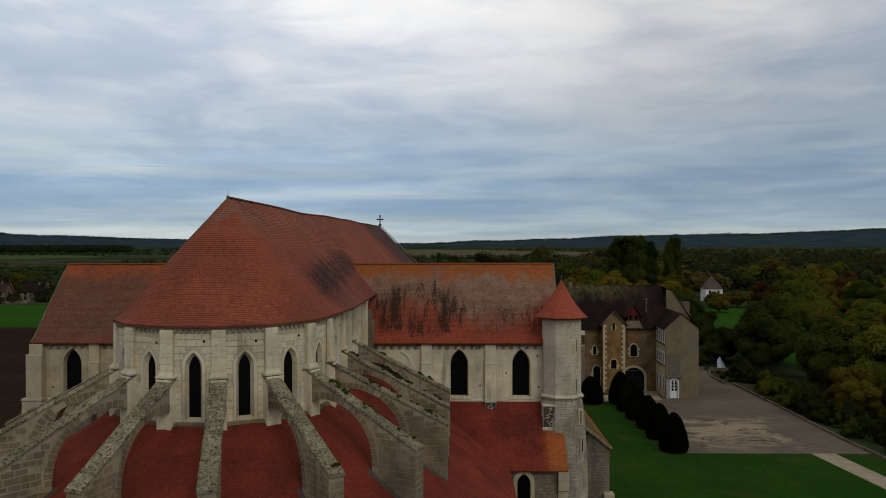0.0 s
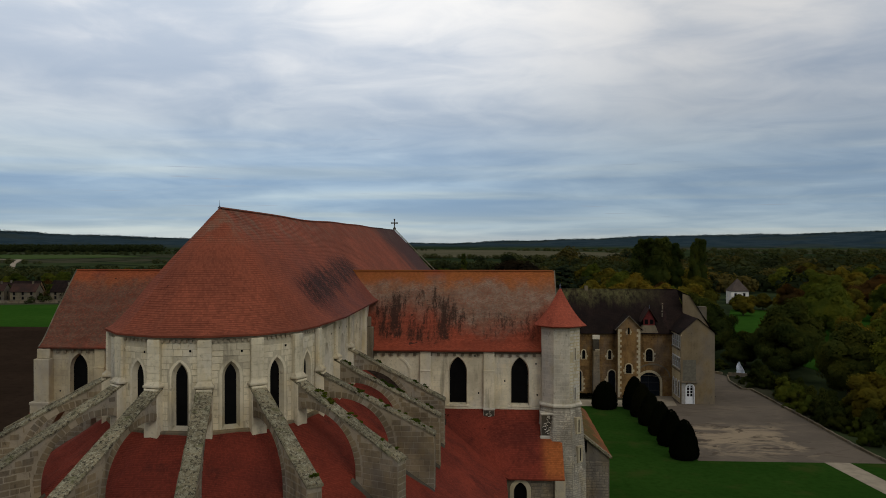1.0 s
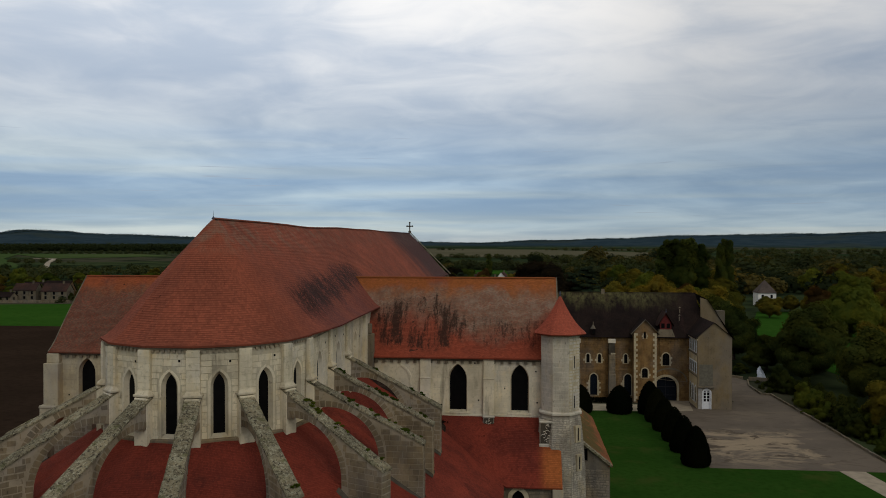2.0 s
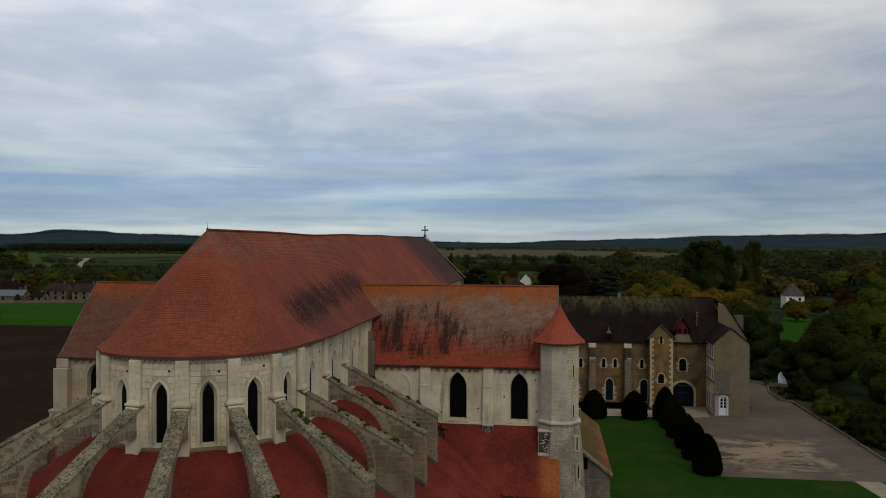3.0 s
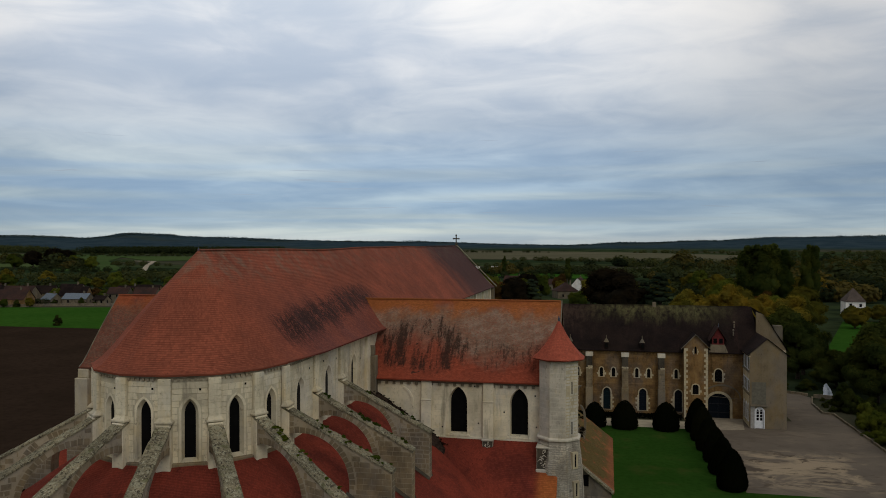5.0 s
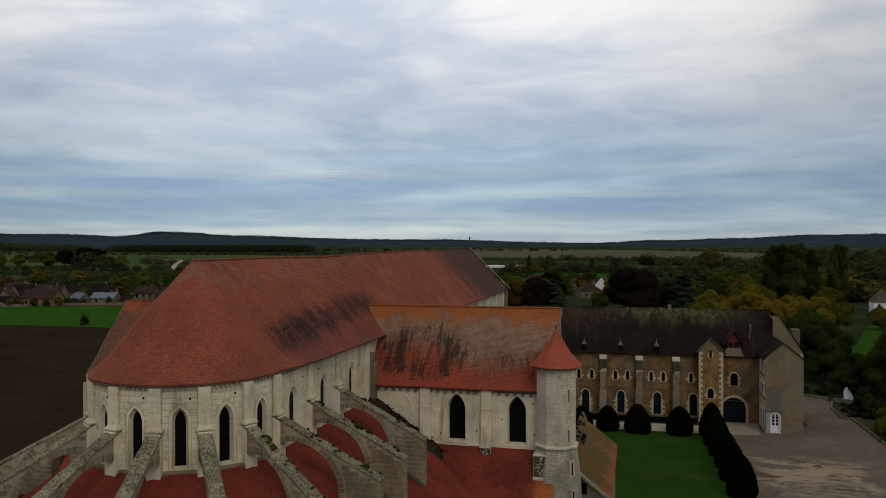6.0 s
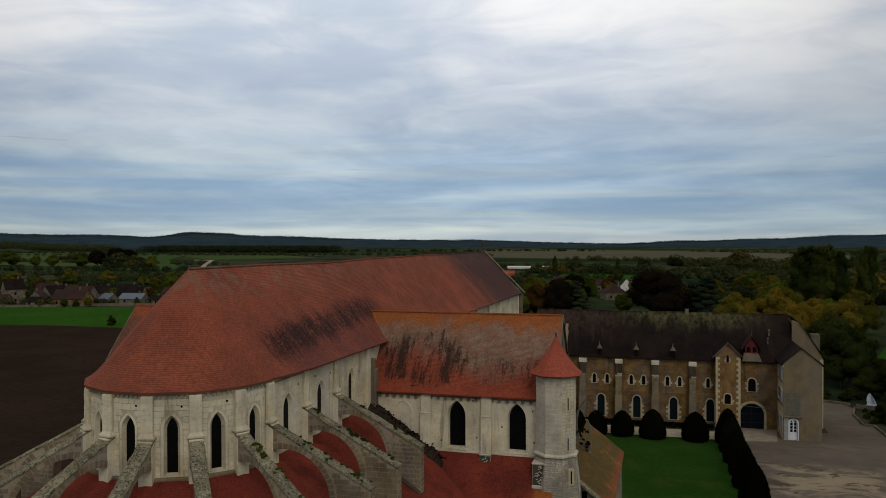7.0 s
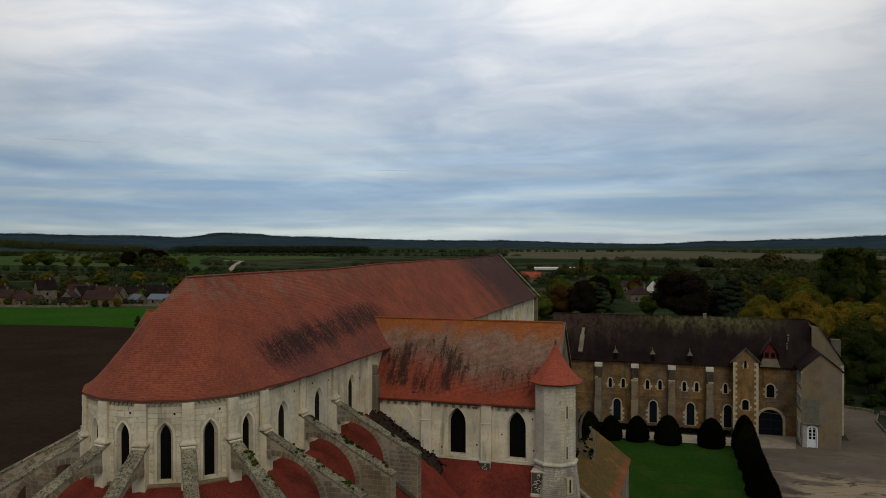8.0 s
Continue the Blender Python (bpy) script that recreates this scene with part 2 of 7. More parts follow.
def transept_marks(nt, c, p, uv):
    x, y, z = split(nt, p)
    wob = noi(nt, p, 0.5, 5, 0.65, (1, 1, 0.6))
    zz = mth(nt, "ADD", z, mth(nt, "MULTIPLY", mth(nt, "SUBTRACT", wob, 0.5), 3.4))
    low = mth(nt, "ADD", ramp(nt, x, -6.0, 6.0, 17.2, 19.2), mth(nt, "ADD", mth(nt, "MULTIPLY", box_mask(nt, x, 4.0, 12.0, 2.0), 1.5), ramp(nt, x, 17.0, 21.5, 0.0, 1.4)))
    grey = mth(nt, "MULTIPLY", mth(nt, "MULTIPLY", ramp(nt, mth(nt, "SUBTRACT", zz, low), -0.9, 0.9), ramp(nt, zz, 22.3, 23.5, 1.0, 0.0)), ramp(nt, noi(nt, p, 6.0, 6, 0.75), 0.24, 0.52))
    c = mixc(nt, mth(nt, "MULTIPLY", grey, 0.80), c, mixc(nt, ramp(nt, noi(nt, p, 1.3, 5, 0.7), 0.35, 0.65), mixc(nt, ramp(nt, x, -8.0, 4.0), (0.115, 0.082, 0.056), (0.235, 0.190, 0.132)), mixc(nt, ramp(nt, x, -8.0, 4.0), (0.105, 0.056, 0.036), (0.190, 0.125, 0.078))))
    top = mth(nt, "MULTIPLY", ramp(nt, zz, 21.7, 23.4), ramp(nt, wob, 0.25, 0.55))
    c = mixc(nt, mth(nt, "MULTIPLY", top, ramp(nt, x, -8.0, 6.0, 0.35, 0.75)), c, (0.30, 0.105, 0.026))
    # black lichen in streaks down the middle of the slope, densest towards the choir
    wide = noi(nt, p, 0.8, 4, 0.6, (1.0, 0.3, 0.3))
    line_ = noi(nt, p, 1.0, 5, 0.68, (3.8, 0.62, 0.62), 0.3)
    grain = noi(nt, p, 7.0, 5, 0.75, (1.2, 0.7, 0.7))
    area = mth(nt, "MULTIPLY", box_mask(nt, zz, 18.3, 22.0, 0.9), box_mask(nt, x, 6.8, 13.2, 1.4))
    area = mth(nt, "ADD", area, mth(nt, "MULTIPLY", box_mask(nt, zz, 18.4, 20.6, 0.8), mth(nt, "MULTIPLY", ramp(nt, x, 5.0, 8.0), 0.45)), 0.0, True)
    mass = mth(nt, "ADD", mth(nt, "MULTIPLY", wide, 0.26), mth(nt, "ADD", mth(nt, "MULTIPLY", line_, 0.40), mth(nt, "MULTIPLY", grain, 0.34)))
    clump = ramp(nt, noi(nt, p, 0.42, 2, 0.5, (1.0, 0.2, 0.2)), 0.34, 0.58, 0.35, 1.0)
    dense = mth(nt, "MULTIPLY", area, clump)
    c = mixc(nt, mth(nt, "MULTIPLY", dense, 0.5), c, (0.110, 0.046, 0.028))
    f = mth(nt, "MULTIPLY", ramp(nt, mth(nt, "ADD", mass, mth(nt, "MULTIPLY", dense, 0.13)), 0.525, 0.645), ramp(nt, area, 0.0, 0.6))
    c = mixc(nt, mth(nt, "MULTIPLY", f, 0.88), c, (0.030, 0.018, 0.012))
    # scattered dark spots, one tile each
    spots = ramp(nt, noi(nt, p, 1.7, 1, 0.4), 0.78, 0.80)
    return mixc(nt, mth(nt, "MULTIPLY", spots, 0.8), c, (0.030, 0.022, 0.016))


def aisle_marks(nt, c, p, uv):
    f = ramp(nt, noi(nt, p, 0.35, 4, 0.6, (1, 1, 1)), 0.46, 0.68)
    c = mixc(nt, mth(nt, "MULTIPLY", f, 0.6), c, (0.085, 0.020, 0.014))
    soot = ramp(nt, noi(nt, p, 0.8, 6, 0.7, (1, 1, 0.4)), 0.56, 0.72)
    c = mixc(nt, mth(nt, "MULTIPLY", soot, 0.55), c, (0.040, 0.016, 0.012))
    x, y, z = split(nt, p)
    orange = mth(nt, "MULTIPLY", box_mask(nt, x, 20.3, 22.5, 0.5), box_mask(nt, z, 8.4, 11.0, 0.7))
    return mixc(nt, mth(nt, "MULTIPLY", orange, 0.75), c, (0.38, 0.12, 0.03))


def brown_marks(nt, c, p, uv):
    x, y, z = split(nt, p)
    run = noi(nt, p, 0.55, 5, 0.65, (1, 0.16, 0.16))
    zz = mth(nt, "ADD", z, mth(nt, "MULTIPLY", mth(nt, "SUBTRACT", run, 0.5), 7.0))
    speck = ramp(nt, noi(nt, p, 1.5, 6, 0.7, (1, 0.5, 0.5)), 0.30, 0.66)
    top = mth(nt, "MULTIPLY", mth(nt, "MULTIPLY", ramp(nt, zz, 14.4, 17.6), speck), box_mask(nt, x, 24.0, 44.0, 5.0))
    c = mixc(nt, mth(nt, "MULTIPLY", top, 0.85), c, (0.118, 0.108, 0.042))
    west = mth(nt, "MULTIPLY", mth(nt, "MULTIPLY", ramp(nt, x, 16.0, 27.0, 1.0, 0.0), speck), ramp(nt, zz, 12.5, 17.0))
    c = mixc(nt, mth(nt, "MULTIPLY", west, 0.65), c, (0.088, 0.054, 0.036))
    return mixc(nt, mth(nt, "MULTIPLY", ramp(nt, run, 0.52, 0.68), 0.45), c, (0.042, 0.022, 0.018))


def moss_marks(nt, c, p, uv):
    x, y, z = split(nt, p)
    f = mth(nt, "MULTIPLY", ramp(nt, noi(nt, p, 0.6, 5, 0.6, (1.6, 1.0, 1.6)), 0.30, 0.48), mth(nt, "MULTIPLY", ramp(nt, y, 18.3, 19.6, 0.1, 1.0), ramp(nt, x, 25.2, 25.9, 1.0, 0.35)))
    return mixc(nt, mth(nt, "MULTIPLY", f, 0.9), c, (0.082, 0.066, 0.017))


TILE_MAIN = tiles("choir_clay_tiles", (0.276, 0.076, 0.040), (0.198, 0.058, 0.032), main_marks)
TILE_TRANSEPT = tiles("lichened_clay_tiles", (0.31, 0.066, 0.032), (0.23, 0.052, 0.027), transept_marks)
TILE_AISLE = tiles("bright_clay_tiles", (0.215, 0.040, 0.022), (0.150, 0.030, 0.018), aisle_marks)
TILE_TURRET = tiles("turret_clay_tiles", (0.36, 0.086, 0.048), (0.28, 0.066, 0.038))
TILE_BROWN = tiles("dark_brown_tiles", (0.020, 0.0125, 0.0095), (0.010, 0.0068, 0.0057), brown_marks)
TILE_MOSSY = tiles("mossy_clay_tiles", (0.33, 0.105, 0.038), (0.19, 0.058, 0.024), moss_marks)
TILE_GREY = tiles("greyed_tiles", (0.115, 0.088, 0.070), (0.075, 0.058, 0.047))
TILE_VILLAGE = tiles("village_tiles", (0.060, 0.030, 0.022), (0.034, 0.022, 0.018))


def plain(name, colour, rough=0.8, vary=0.25, scale=3.0, metal=0.0):
    m, nt, b = material(name, rough)
    p = place(nt)
    f = ramp(nt, noi(nt, p, scale, 5), 0.3, 0.7)
    c = mixc(nt, f, colour, tuple(v * (1 - vary) for v in colour))
    c = mixc(nt, 1.0, c, mixc(nt, ob_random(nt), (0.9, 0.9, 0.9), (1.1, 1.1, 1.1)), "MULTIPLY")
    plug(nt, b.inputs["Base Color"], c)
    b.inputs["Metallic"].default_value = metal
    bump(nt, b, noi(nt, p, scale * 6, 3), 0.15, 0.02)
    return m


GLASS = plain("dark_leaded_glass", (0.005, 0.0045, 0.004), 0.45, 0.5, 2.0)
GLASS.node_tree.nodes["Principled BSDF"].inputs["Specular IOR Level"].default_value = 0.08
LEAD = plain("lead_flashing", (0.09, 0.10, 0.12), 0.55, 0.4, 4.0, 0.6)
IRON = plain("wrought_iron", (0.03, 0.03, 0.032), 0.6, 0.3, 5.0, 0.7)
PAINT_TEAL = plain("faded_teal_paint", (0.007, 0.015, 0.018), 0.6)
PAINT_BLUE = plain("dark_blue_paint", (0.008, 0.011, 0.016), 0.6)
PAINT_WHITE = plain("white_paint", (0.74, 0.74, 0.72), 0.5, 0.12)
PAINT_RED = plain("oxblood_paint", (0.13, 0.025, 0.022), 0.6)
SHUTTER_GREY = plain("grey_green_board", (0.150, 0.135, 0.098), 0.7)
SLATE = plain("blue_grey_sheet_roof", (0.15, 0.175, 0.195), 0.6)
CONCRETE = plain("weathered_concrete", (0.36, 0.34, 0.30), 0.9)
SOIL_DEBRIS = plain("rotted_leaf_litter", (0.040, 0.026, 0.018), 0.95, 0.6, 4.0)
BARK = plain("bark", (0.085, 0.065, 0.048), 0.95, 0.4, 6.0)


def leaf_material(name, a, c2, rough=0.8):
    m, nt, b = material(name, rough)
    c = mixc(nt, mth(nt, "MULTIPLY_ADD", island(nt), 0.55, 0.15), a, c2)
    c = mixc(nt, 1.0, c, mixc(nt, ob_random(nt), (0.58, 0.64, 0.62), (1.42, 1.28, 1.12)), "MULTIPLY")
    c = mixc(nt, ramp(nt, noi(nt, place(nt), 0.25, 3), 0.35, 0.7), c, mixc(nt, 1.0, c, (1.35, 1.12, 0.8), "MULTIPLY"))
    plug(nt, b.inputs["Base Color"], c)
    b.inputs["Specular IOR Level"].default_value = 0.0
    # thin leaves let some light through
    tl, mx = nnode(nt, "ShaderNodeBsdfTranslucent"), nnode(nt, "ShaderNodeMixShader")
    plug(nt, tl.inputs["Color"], mixc(nt, 1.0, c, (1.25, 1.2, 0.7), "MULTIPLY"))
    mx.inputs[0].default_value = 0.35
    nt.links.new(b.outputs[0], mx.inputs[1])
    nt.links.new(tl.outputs[0], mx.inputs[2])
    nt.links.new(mx.outputs[0], nt.nodes["Material Output"].inputs["Surface"])
    return m


LEAF = leaf_material("green_leaves", (0.052, 0.077, 0.014), (0.086, 0.108, 0.019))
# darker copy of LEAF: shade on the stream bank put into the colour
LEAF_SHADED = leaf_material("shaded_leaves", (0.024, 0.036, 0.010), (0.044, 0.056, 0.014))
LEAF_OLIVE = leaf_material("olive_leaves", (0.080, 0.078, 0.015), (0.130, 0.115, 0.019))
LEAF_YELLOW = leaf_material("yellowing_leaves", (0.124, 0.100, 0.017), (0.19, 0.146, 0.023))
LEAF_RUST = leaf_material("rusty_leaves", (0.048, 0.031, 0.012), (0.092, 0.052, 0.017))
LEAF_DARK = leaf_material("dark_copper_leaves", (0.010, 0.009, 0.007), (0.022, 0.019, 0.013))
LEAF_CONIFER = leaf_material("blue_green_needles", (0.022, 0.036, 0.024), (0.032, 0.050, 0.032))
LEAF_POPLAR = leaf_material("poplar_leaves", (0.032, 0.048, 0.012), (0.055, 0.073, 0.018))
LEAF_YEW = leaf_material("clipped_yew_leaves", (0.004, 0.0055, 0.003), (0.007, 0.009, 0.0045))
LEAF_FAR = leaf_material("distant_foliage", (0.034, 0.046, 0.022), (0.044, 0.056, 0.026))
LEAF_FAR_OLIVE = leaf_material("distant_autumn_foliage", (0.056, 0.054, 0.020), (0.072, 0.066, 0.024))
LEAF_FAR_DARK = leaf_material("distant_dark_foliage", (0.022, 0.031, 0.017), (0.028, 0.038, 0.020))
# leaf colour shifted to blue-grey: distance haze painted in
LEAF_HILL_HAZE = leaf_material("hazy_hill_foliage", (0.020, 0.033, 0.036), (0.028, 0.042, 0.044))
MOSS = leaf_material("moss_tufts", (0.022, 0.040, 0.007), (0.055, 0.080, 0.014))


def grass(name, a, c2, scale=0.12, dry=None):
    m, nt, b = material(name, 0.9)
    p = place(nt)
    c = mixc(nt, ramp(nt, noi(nt, p, scale, 5), 0.3, 0.7), a, c2)
    c = mixc(nt, mth(nt, "MULTIPLY", ramp(nt, noi(nt, p, scale * 14, 5), 0.4, 0.75), 0.5), c, tuple(0.6 * v for v in a))
    if dry:
        c = mixc(nt, mth(nt, "MULTIPLY", ramp(nt, noi(nt, p, scale * 2.2, 4), 0.52, 0.72), 0.6), c, dry)
    plug(nt, b.inputs["Base Color"], c)
    b.inputs["Specular IOR Level"].default_value = 0.0
    bump(nt, b, noi(nt, p, 9.0, 4), 0.5, 0.06)
    return m


LAWN = grass("lawn_grass", (0.016, 0.046, 0.006), (0.022, 0.056, 0.008), 0.10, (0.040, 0.052, 0.011))
MEADOW = grass("bright_meadow", (0.022, 0.066, 0.008), (0.030, 0.078, 0.010), 0.03)
SOIL = grass("ploughed_soil", (0.024, 0.0155, 0.010), (0.033, 0.021, 0.0135), 0.05)
STUBBLE = grass("pale_stubble", (0.105, 0.094, 0.056), (0.080, 0.075, 0.043), 0.004)
PASTURE = grass("far_pasture", (0.046, 0.074, 0.022), (0.064, 0.082, 0.030), 0.006)
MEADOW_FAR = grass("far_meadow_grass", (0.040, 0.070, 0.020), (0.055, 0.078, 0.027), 0.008)


def ground_material():
    """Valley floor: a patchwork of fields and rough pasture, woods on the hills with haze in their colour."""
    m, nt, b = material("valley_ground", 0.95)
    p = place(nt)
    x, y, z = split(nt, p)
    v = nnode(nt, "ShaderNodeTexVoronoi")
    mp = nnode(nt, "ShaderNodeMapping")
    plug(nt, mp.inputs["Vector"], p)
    mp.inputs["Scale"].default_value = (0.0036, 0.0062, 0.0)
    plug(nt, v.inputs["Vector"], mp.outputs[0])
    v.inputs["Scale"].default_value = 1.0
    h = split(nt, v.outputs["Color"])[0]
    c = mixc(nt, ramp(nt, h, 0.25, 0.45), (0.020, 0.032, 0.013), (0.038, 0.050, 0.020))
    c = mixc(nt, ramp(nt, h, 0.66, 0.70), c, (0.052, 0.050, 0.029))
    c = mixc(nt, ramp(nt, noi(nt, p, 0.02, 6, 0.65), 0.45, 0.65), c, (0.013, 0.019, 0.010))
    # blue of the distance haze is mixed straight into the hill woods
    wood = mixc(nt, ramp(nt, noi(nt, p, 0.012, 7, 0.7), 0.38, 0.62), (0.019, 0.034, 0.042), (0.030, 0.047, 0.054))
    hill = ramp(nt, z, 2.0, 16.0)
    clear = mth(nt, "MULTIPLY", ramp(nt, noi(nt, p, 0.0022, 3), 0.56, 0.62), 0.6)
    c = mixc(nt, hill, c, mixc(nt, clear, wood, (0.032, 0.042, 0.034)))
    plug(nt, b.inputs["Base Color"], c)
    b.inputs["Specular IOR Level"].default_value = 0.0
    bump(nt, b, noi(nt, p, 0.05, 6, 0.7), 0.6, 3.0)
    return m


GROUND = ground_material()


def court_material():
    m, nt, b = material("worn_tarmac", 0.92)
    p = place(nt)
    c = mixc(nt, ramp(nt, noi(nt, p, 0.12, 5), 0.3, 0.7), (0.106, 0.084, 0.059), (0.144, 0.112, 0.077))
    x, y, z = split(nt, p)
    worn = mth(nt, "MULTIPLY", box_mask(nt, x, 42.5, 57.0, 3.0), box_mask(nt, y, 52.0, 69.0, 3.0))
    # pale sand lies in drifts drawn out across the court
    drift = noi(nt, p, 0.20, 6, 0.62, (0.75, 1.35, 1), 0.9)
    sand = ramp(nt, mth(nt, "ADD", drift, mth(nt, "MULTIPLY", worn, 0.10)), 0.50, 0.66)
    c = mixc(nt, mth(nt, "MULTIPLY", sand, mth(nt, "ADD", mth(nt, "MULTIPLY", worn, 0.78), 0.14)), c, (0.320, 0.241, 0.146))
    mud = ramp(nt, noi(nt, p, 0.33, 6, 0.65, (0.8, 1.4, 1), 0.9), 0.54, 0.62)
    c = mixc(nt, mth(nt, "MULTIPLY", mud, mth(nt, "ADD", mth(nt, "MULTIPLY", worn, 0.60), 0.28)), c, (0.058, 0.040, 0.024))
    c = mixc(nt, mth(nt, "MULTIPLY", noi(nt, p, 9, 4), 0.35), c, (0.08, 0.07, 0.058))
    plug(nt, b.inputs["Base Color"], c)
    bump(nt, b, noi(nt, p, 6, 5), 0.3, 0.03)
    return m


TARMAC = court_material()
GRAVEL_CREAM = plain("cream_gravel", (0.46, 0.39, 0.26), 0.95, 0.22, 0.8)
GRAVEL = plain("pale_gravel", (0.31, 0.255, 0.175), 0.95, 0.25, 0.8)

# ---------------------------------------------------------------- geometry helpers
def mesh_ob(name, verts, faces, mats, parent=None, label="", uvs=None, smooth=False, slots=None):
    me = bpy.data.meshes.new(name)
    me.from_pydata(verts, [], faces)
    for m in mats if isinstance(mats, (list, tuple)) else [mats]:
        me.materials.append(m)
    if uvs is not None:
        layer = me.uv_layers.new(name="UVMap")
        layer.data.foreach_set("uv", np.asarray(uvs, dtype=np.float32).ravel())
    if slots is not None:
        me.polygons.foreach_set("material_index", np.asarray(slots, dtype=np.int32))
    if smooth:
        me.polygons.foreach_set("use_smooth", np.ones(len(me.polygons), dtype=bool))
    me.update()
    ob = new(name, me)
    if parent:
        ob.parent = parent
    if label:
        ob["label"] = label
    return ob


def part(name, bm, mat, parent, label=""):
    bmesh.ops.recalc_face_normals(bm, faces=bm.faces)
    me = bpy.data.meshes.new(name)
    bm.to_mesh(me)
    bm.free()
    me.materials.append(mat)
    ob = new(name, me)
    if parent:
        ob.parent = parent
    if label:
        ob["label"] = label
    return ob


def thing(name, label, category, x=0.0, y=0.0, z=0.0, group="", kind=""):
    e = new(name)
    e.location = (x, y, z)
    return tagged(e, label, category, group, kind)


def slab(bm, x0, x1, y0, y1, z0, z1, m=None, soft=0.0):
    """A block, its edges broken when soft is given."""
    r = bmesh.ops.create_cube(bm, size=1.0)
    bmesh.ops.transform(bm, verts=r["verts"], matrix=Matrix.LocRotScale(((x0 + x1) / 2, (y0 + y1) / 2, (z0 + z1) / 2), None, (abs(x1 - x0), abs(y1 - y0), abs(z1 - z0))))
    vs = r["verts"]
    if soft:
        edges = list({e for v in vs for e in v.link_edges})
        out = bmesh.ops.bevel(bm, geom=edges, offset=soft, segments=1, affect="EDGES")
        vs = out["verts"]
    if m is not None:
        bmesh.ops.transform(bm, verts=list({v for v in vs}), matrix=m)


def face_m(theta, px, py, pz=0.0):
    """Local frame of a wall face: x along it, z up, -y outwards; theta is the outward turn from east towards north."""
    a = radians(theta)
    u, n = Vector((math.cos(a), math.sin(a), 0)), Vector((math.sin(a), -math.cos(a), 0))
    m = Matrix.Identity(4)
    m.col[0][:3], m.col[1][:3], m.col[2][:3], m.col[3][:3] = u, -n, (0, 0, 1), (px, py, pz)
    return m


def arch_loop(cx, w, sill, spring, apex, n=6):
    """Outline of a pointed (or round) opening, counter-clockwise from the lower left."""
    h, half = apex - spring, w / 2
    d = max(0.0, (h * h - half * half) / w)
    r = half + d
    top = math.atan2(h, d) if d else math.pi / 2
    right = [(cx - d + r * math.cos(top * i / n), spring + (r if d else h) * math.sin(top * i / n)) for i in range(n)]
    left = [(2 * cx - x, z) for x, z in reversed(right)]
    return [(cx - half, sill), (cx + half, sill)] + right + [(cx, apex)] + left


def grow(loop, cx, k):
    """The loop moved outwards by k (jambs and head; the sill sinks by a third of it)."""
    zs = [z for _, z in loop]
    lo, hi = min(zs), max(zs)
    w = max(x for x, _ in loop) - cx
    return [(cx + (x - cx) * (w + k) / w, lo - k * 0.35 + (z - lo) * (hi + k - lo + k * 0.35) / (hi - lo)) for x, z in loop]


def panel(name, m, outline, holes, depth, mat, parent, label=""):
    """A wall of real thickness; each hole is (outer loop, inner loop) and goes through it."""
    verts, faces = [], []
    fronts, backs = [], []
    loops = [(outline, outline)] + list(holes)
    for a, b in loops:
        fronts.append(range(len(verts), len(verts) + len(a)))
        verts += [(x, 0, z) for x, z in a]
        backs.append(range(len(verts), len(verts) + len(b)))
        verts += [(x, depth, z) for x, z in b]
    for side, ids in ((0, fronts), (1, backs)):
        flat = [i for r in ids for i in r]
        tri = geometry.tessellate_polygon([[Vector((x, z, 0)) for x, z in l[side]] for l in loops])
        for t in tri:
            faces.append(tuple(flat[i] for i in t))
    for f, k in zip(fronts, backs):
        n = len(f)
        for i in range(n):
            faces.append((f[i], f[(i + 1) % n], k[(i + 1) % n], k[i]))
    bm = bmesh.new()
    vs = [bm.verts.new(m @ Vector(v)) for v in verts]
    for f in faces:
        try:
            bm.faces.new([vs[i] for i in f])
        except ValueError:
            pass
    return part(name, bm, mat, parent, label)


def plate(name, m, loop, y, thick, mat, parent, label=""):
    """A flat plate with the outline of loop, from depth y to y + thick."""
    n = len(loop)
    verts = [m @ Vector((x, y, z)) for x, z in loop] + [m @ Vector((x, y + thick, z)) for x, z in loop]
    faces = [tuple(range(n)), tuple(range(2 * n - 1, n - 1, -1))] + [(i, (i + 1) % n, n + (i + 1) % n, n + i) for i in range(n)]
    return mesh_ob(name, verts, faces, mat, parent, label)


def ring(name, m, outer, inner, y0, y1, mat, parent, label=""):
    """A moulded surround between two loops of the same length."""
    n = len(outer)
    verts = [m @ Vector((x, y, z)) for loop, y in ((outer, y0), (inner, y0), (inner, y1), (outer, y1)) for x, z in loop]
    faces = []
    for k in range(4):
        a, b = k * n, ((k + 1) % 4) * n
        faces += [(a + i, a + (i + 1) % n, b + (i + 1) % n, b + i) for i in range(n)]
    return mesh_ob(name, verts, faces, mat, parent, label)


def window(m, loop, cx, depth, parent, surround=0.14, mat=None, glass=None, bars=0, proud=0.025):
    """A glazed opening: stone surround, and a pane with its bars behind it."""
    w = ring("window", m, grow(loop, cx, surround), loop, -proud, 0.10, mat or STONE, parent)
    pane = plate("pane", m, loop, depth, 0.03, glass or GLASS, w)
    if bars:
        zs, xs = [z for _, z in loop], [x for x, _ in loop]
        bm = bmesh.new()
        for i in range(1, bars):
            z = min(zs) + (max(zs) - min(zs)) * i / bars
            slab(bm, min(xs), max(xs), depth - 0.04, depth + 0.01, z - 0.03, z + 0.03, m)
        slab(bm, cx - 0.03, cx + 0.03, depth - 0.04, depth + 0.01, min(zs), max(zs), m)
        part("glazing_bar", bm, PAINT_WHITE if glass is None else glass, w)
    return w


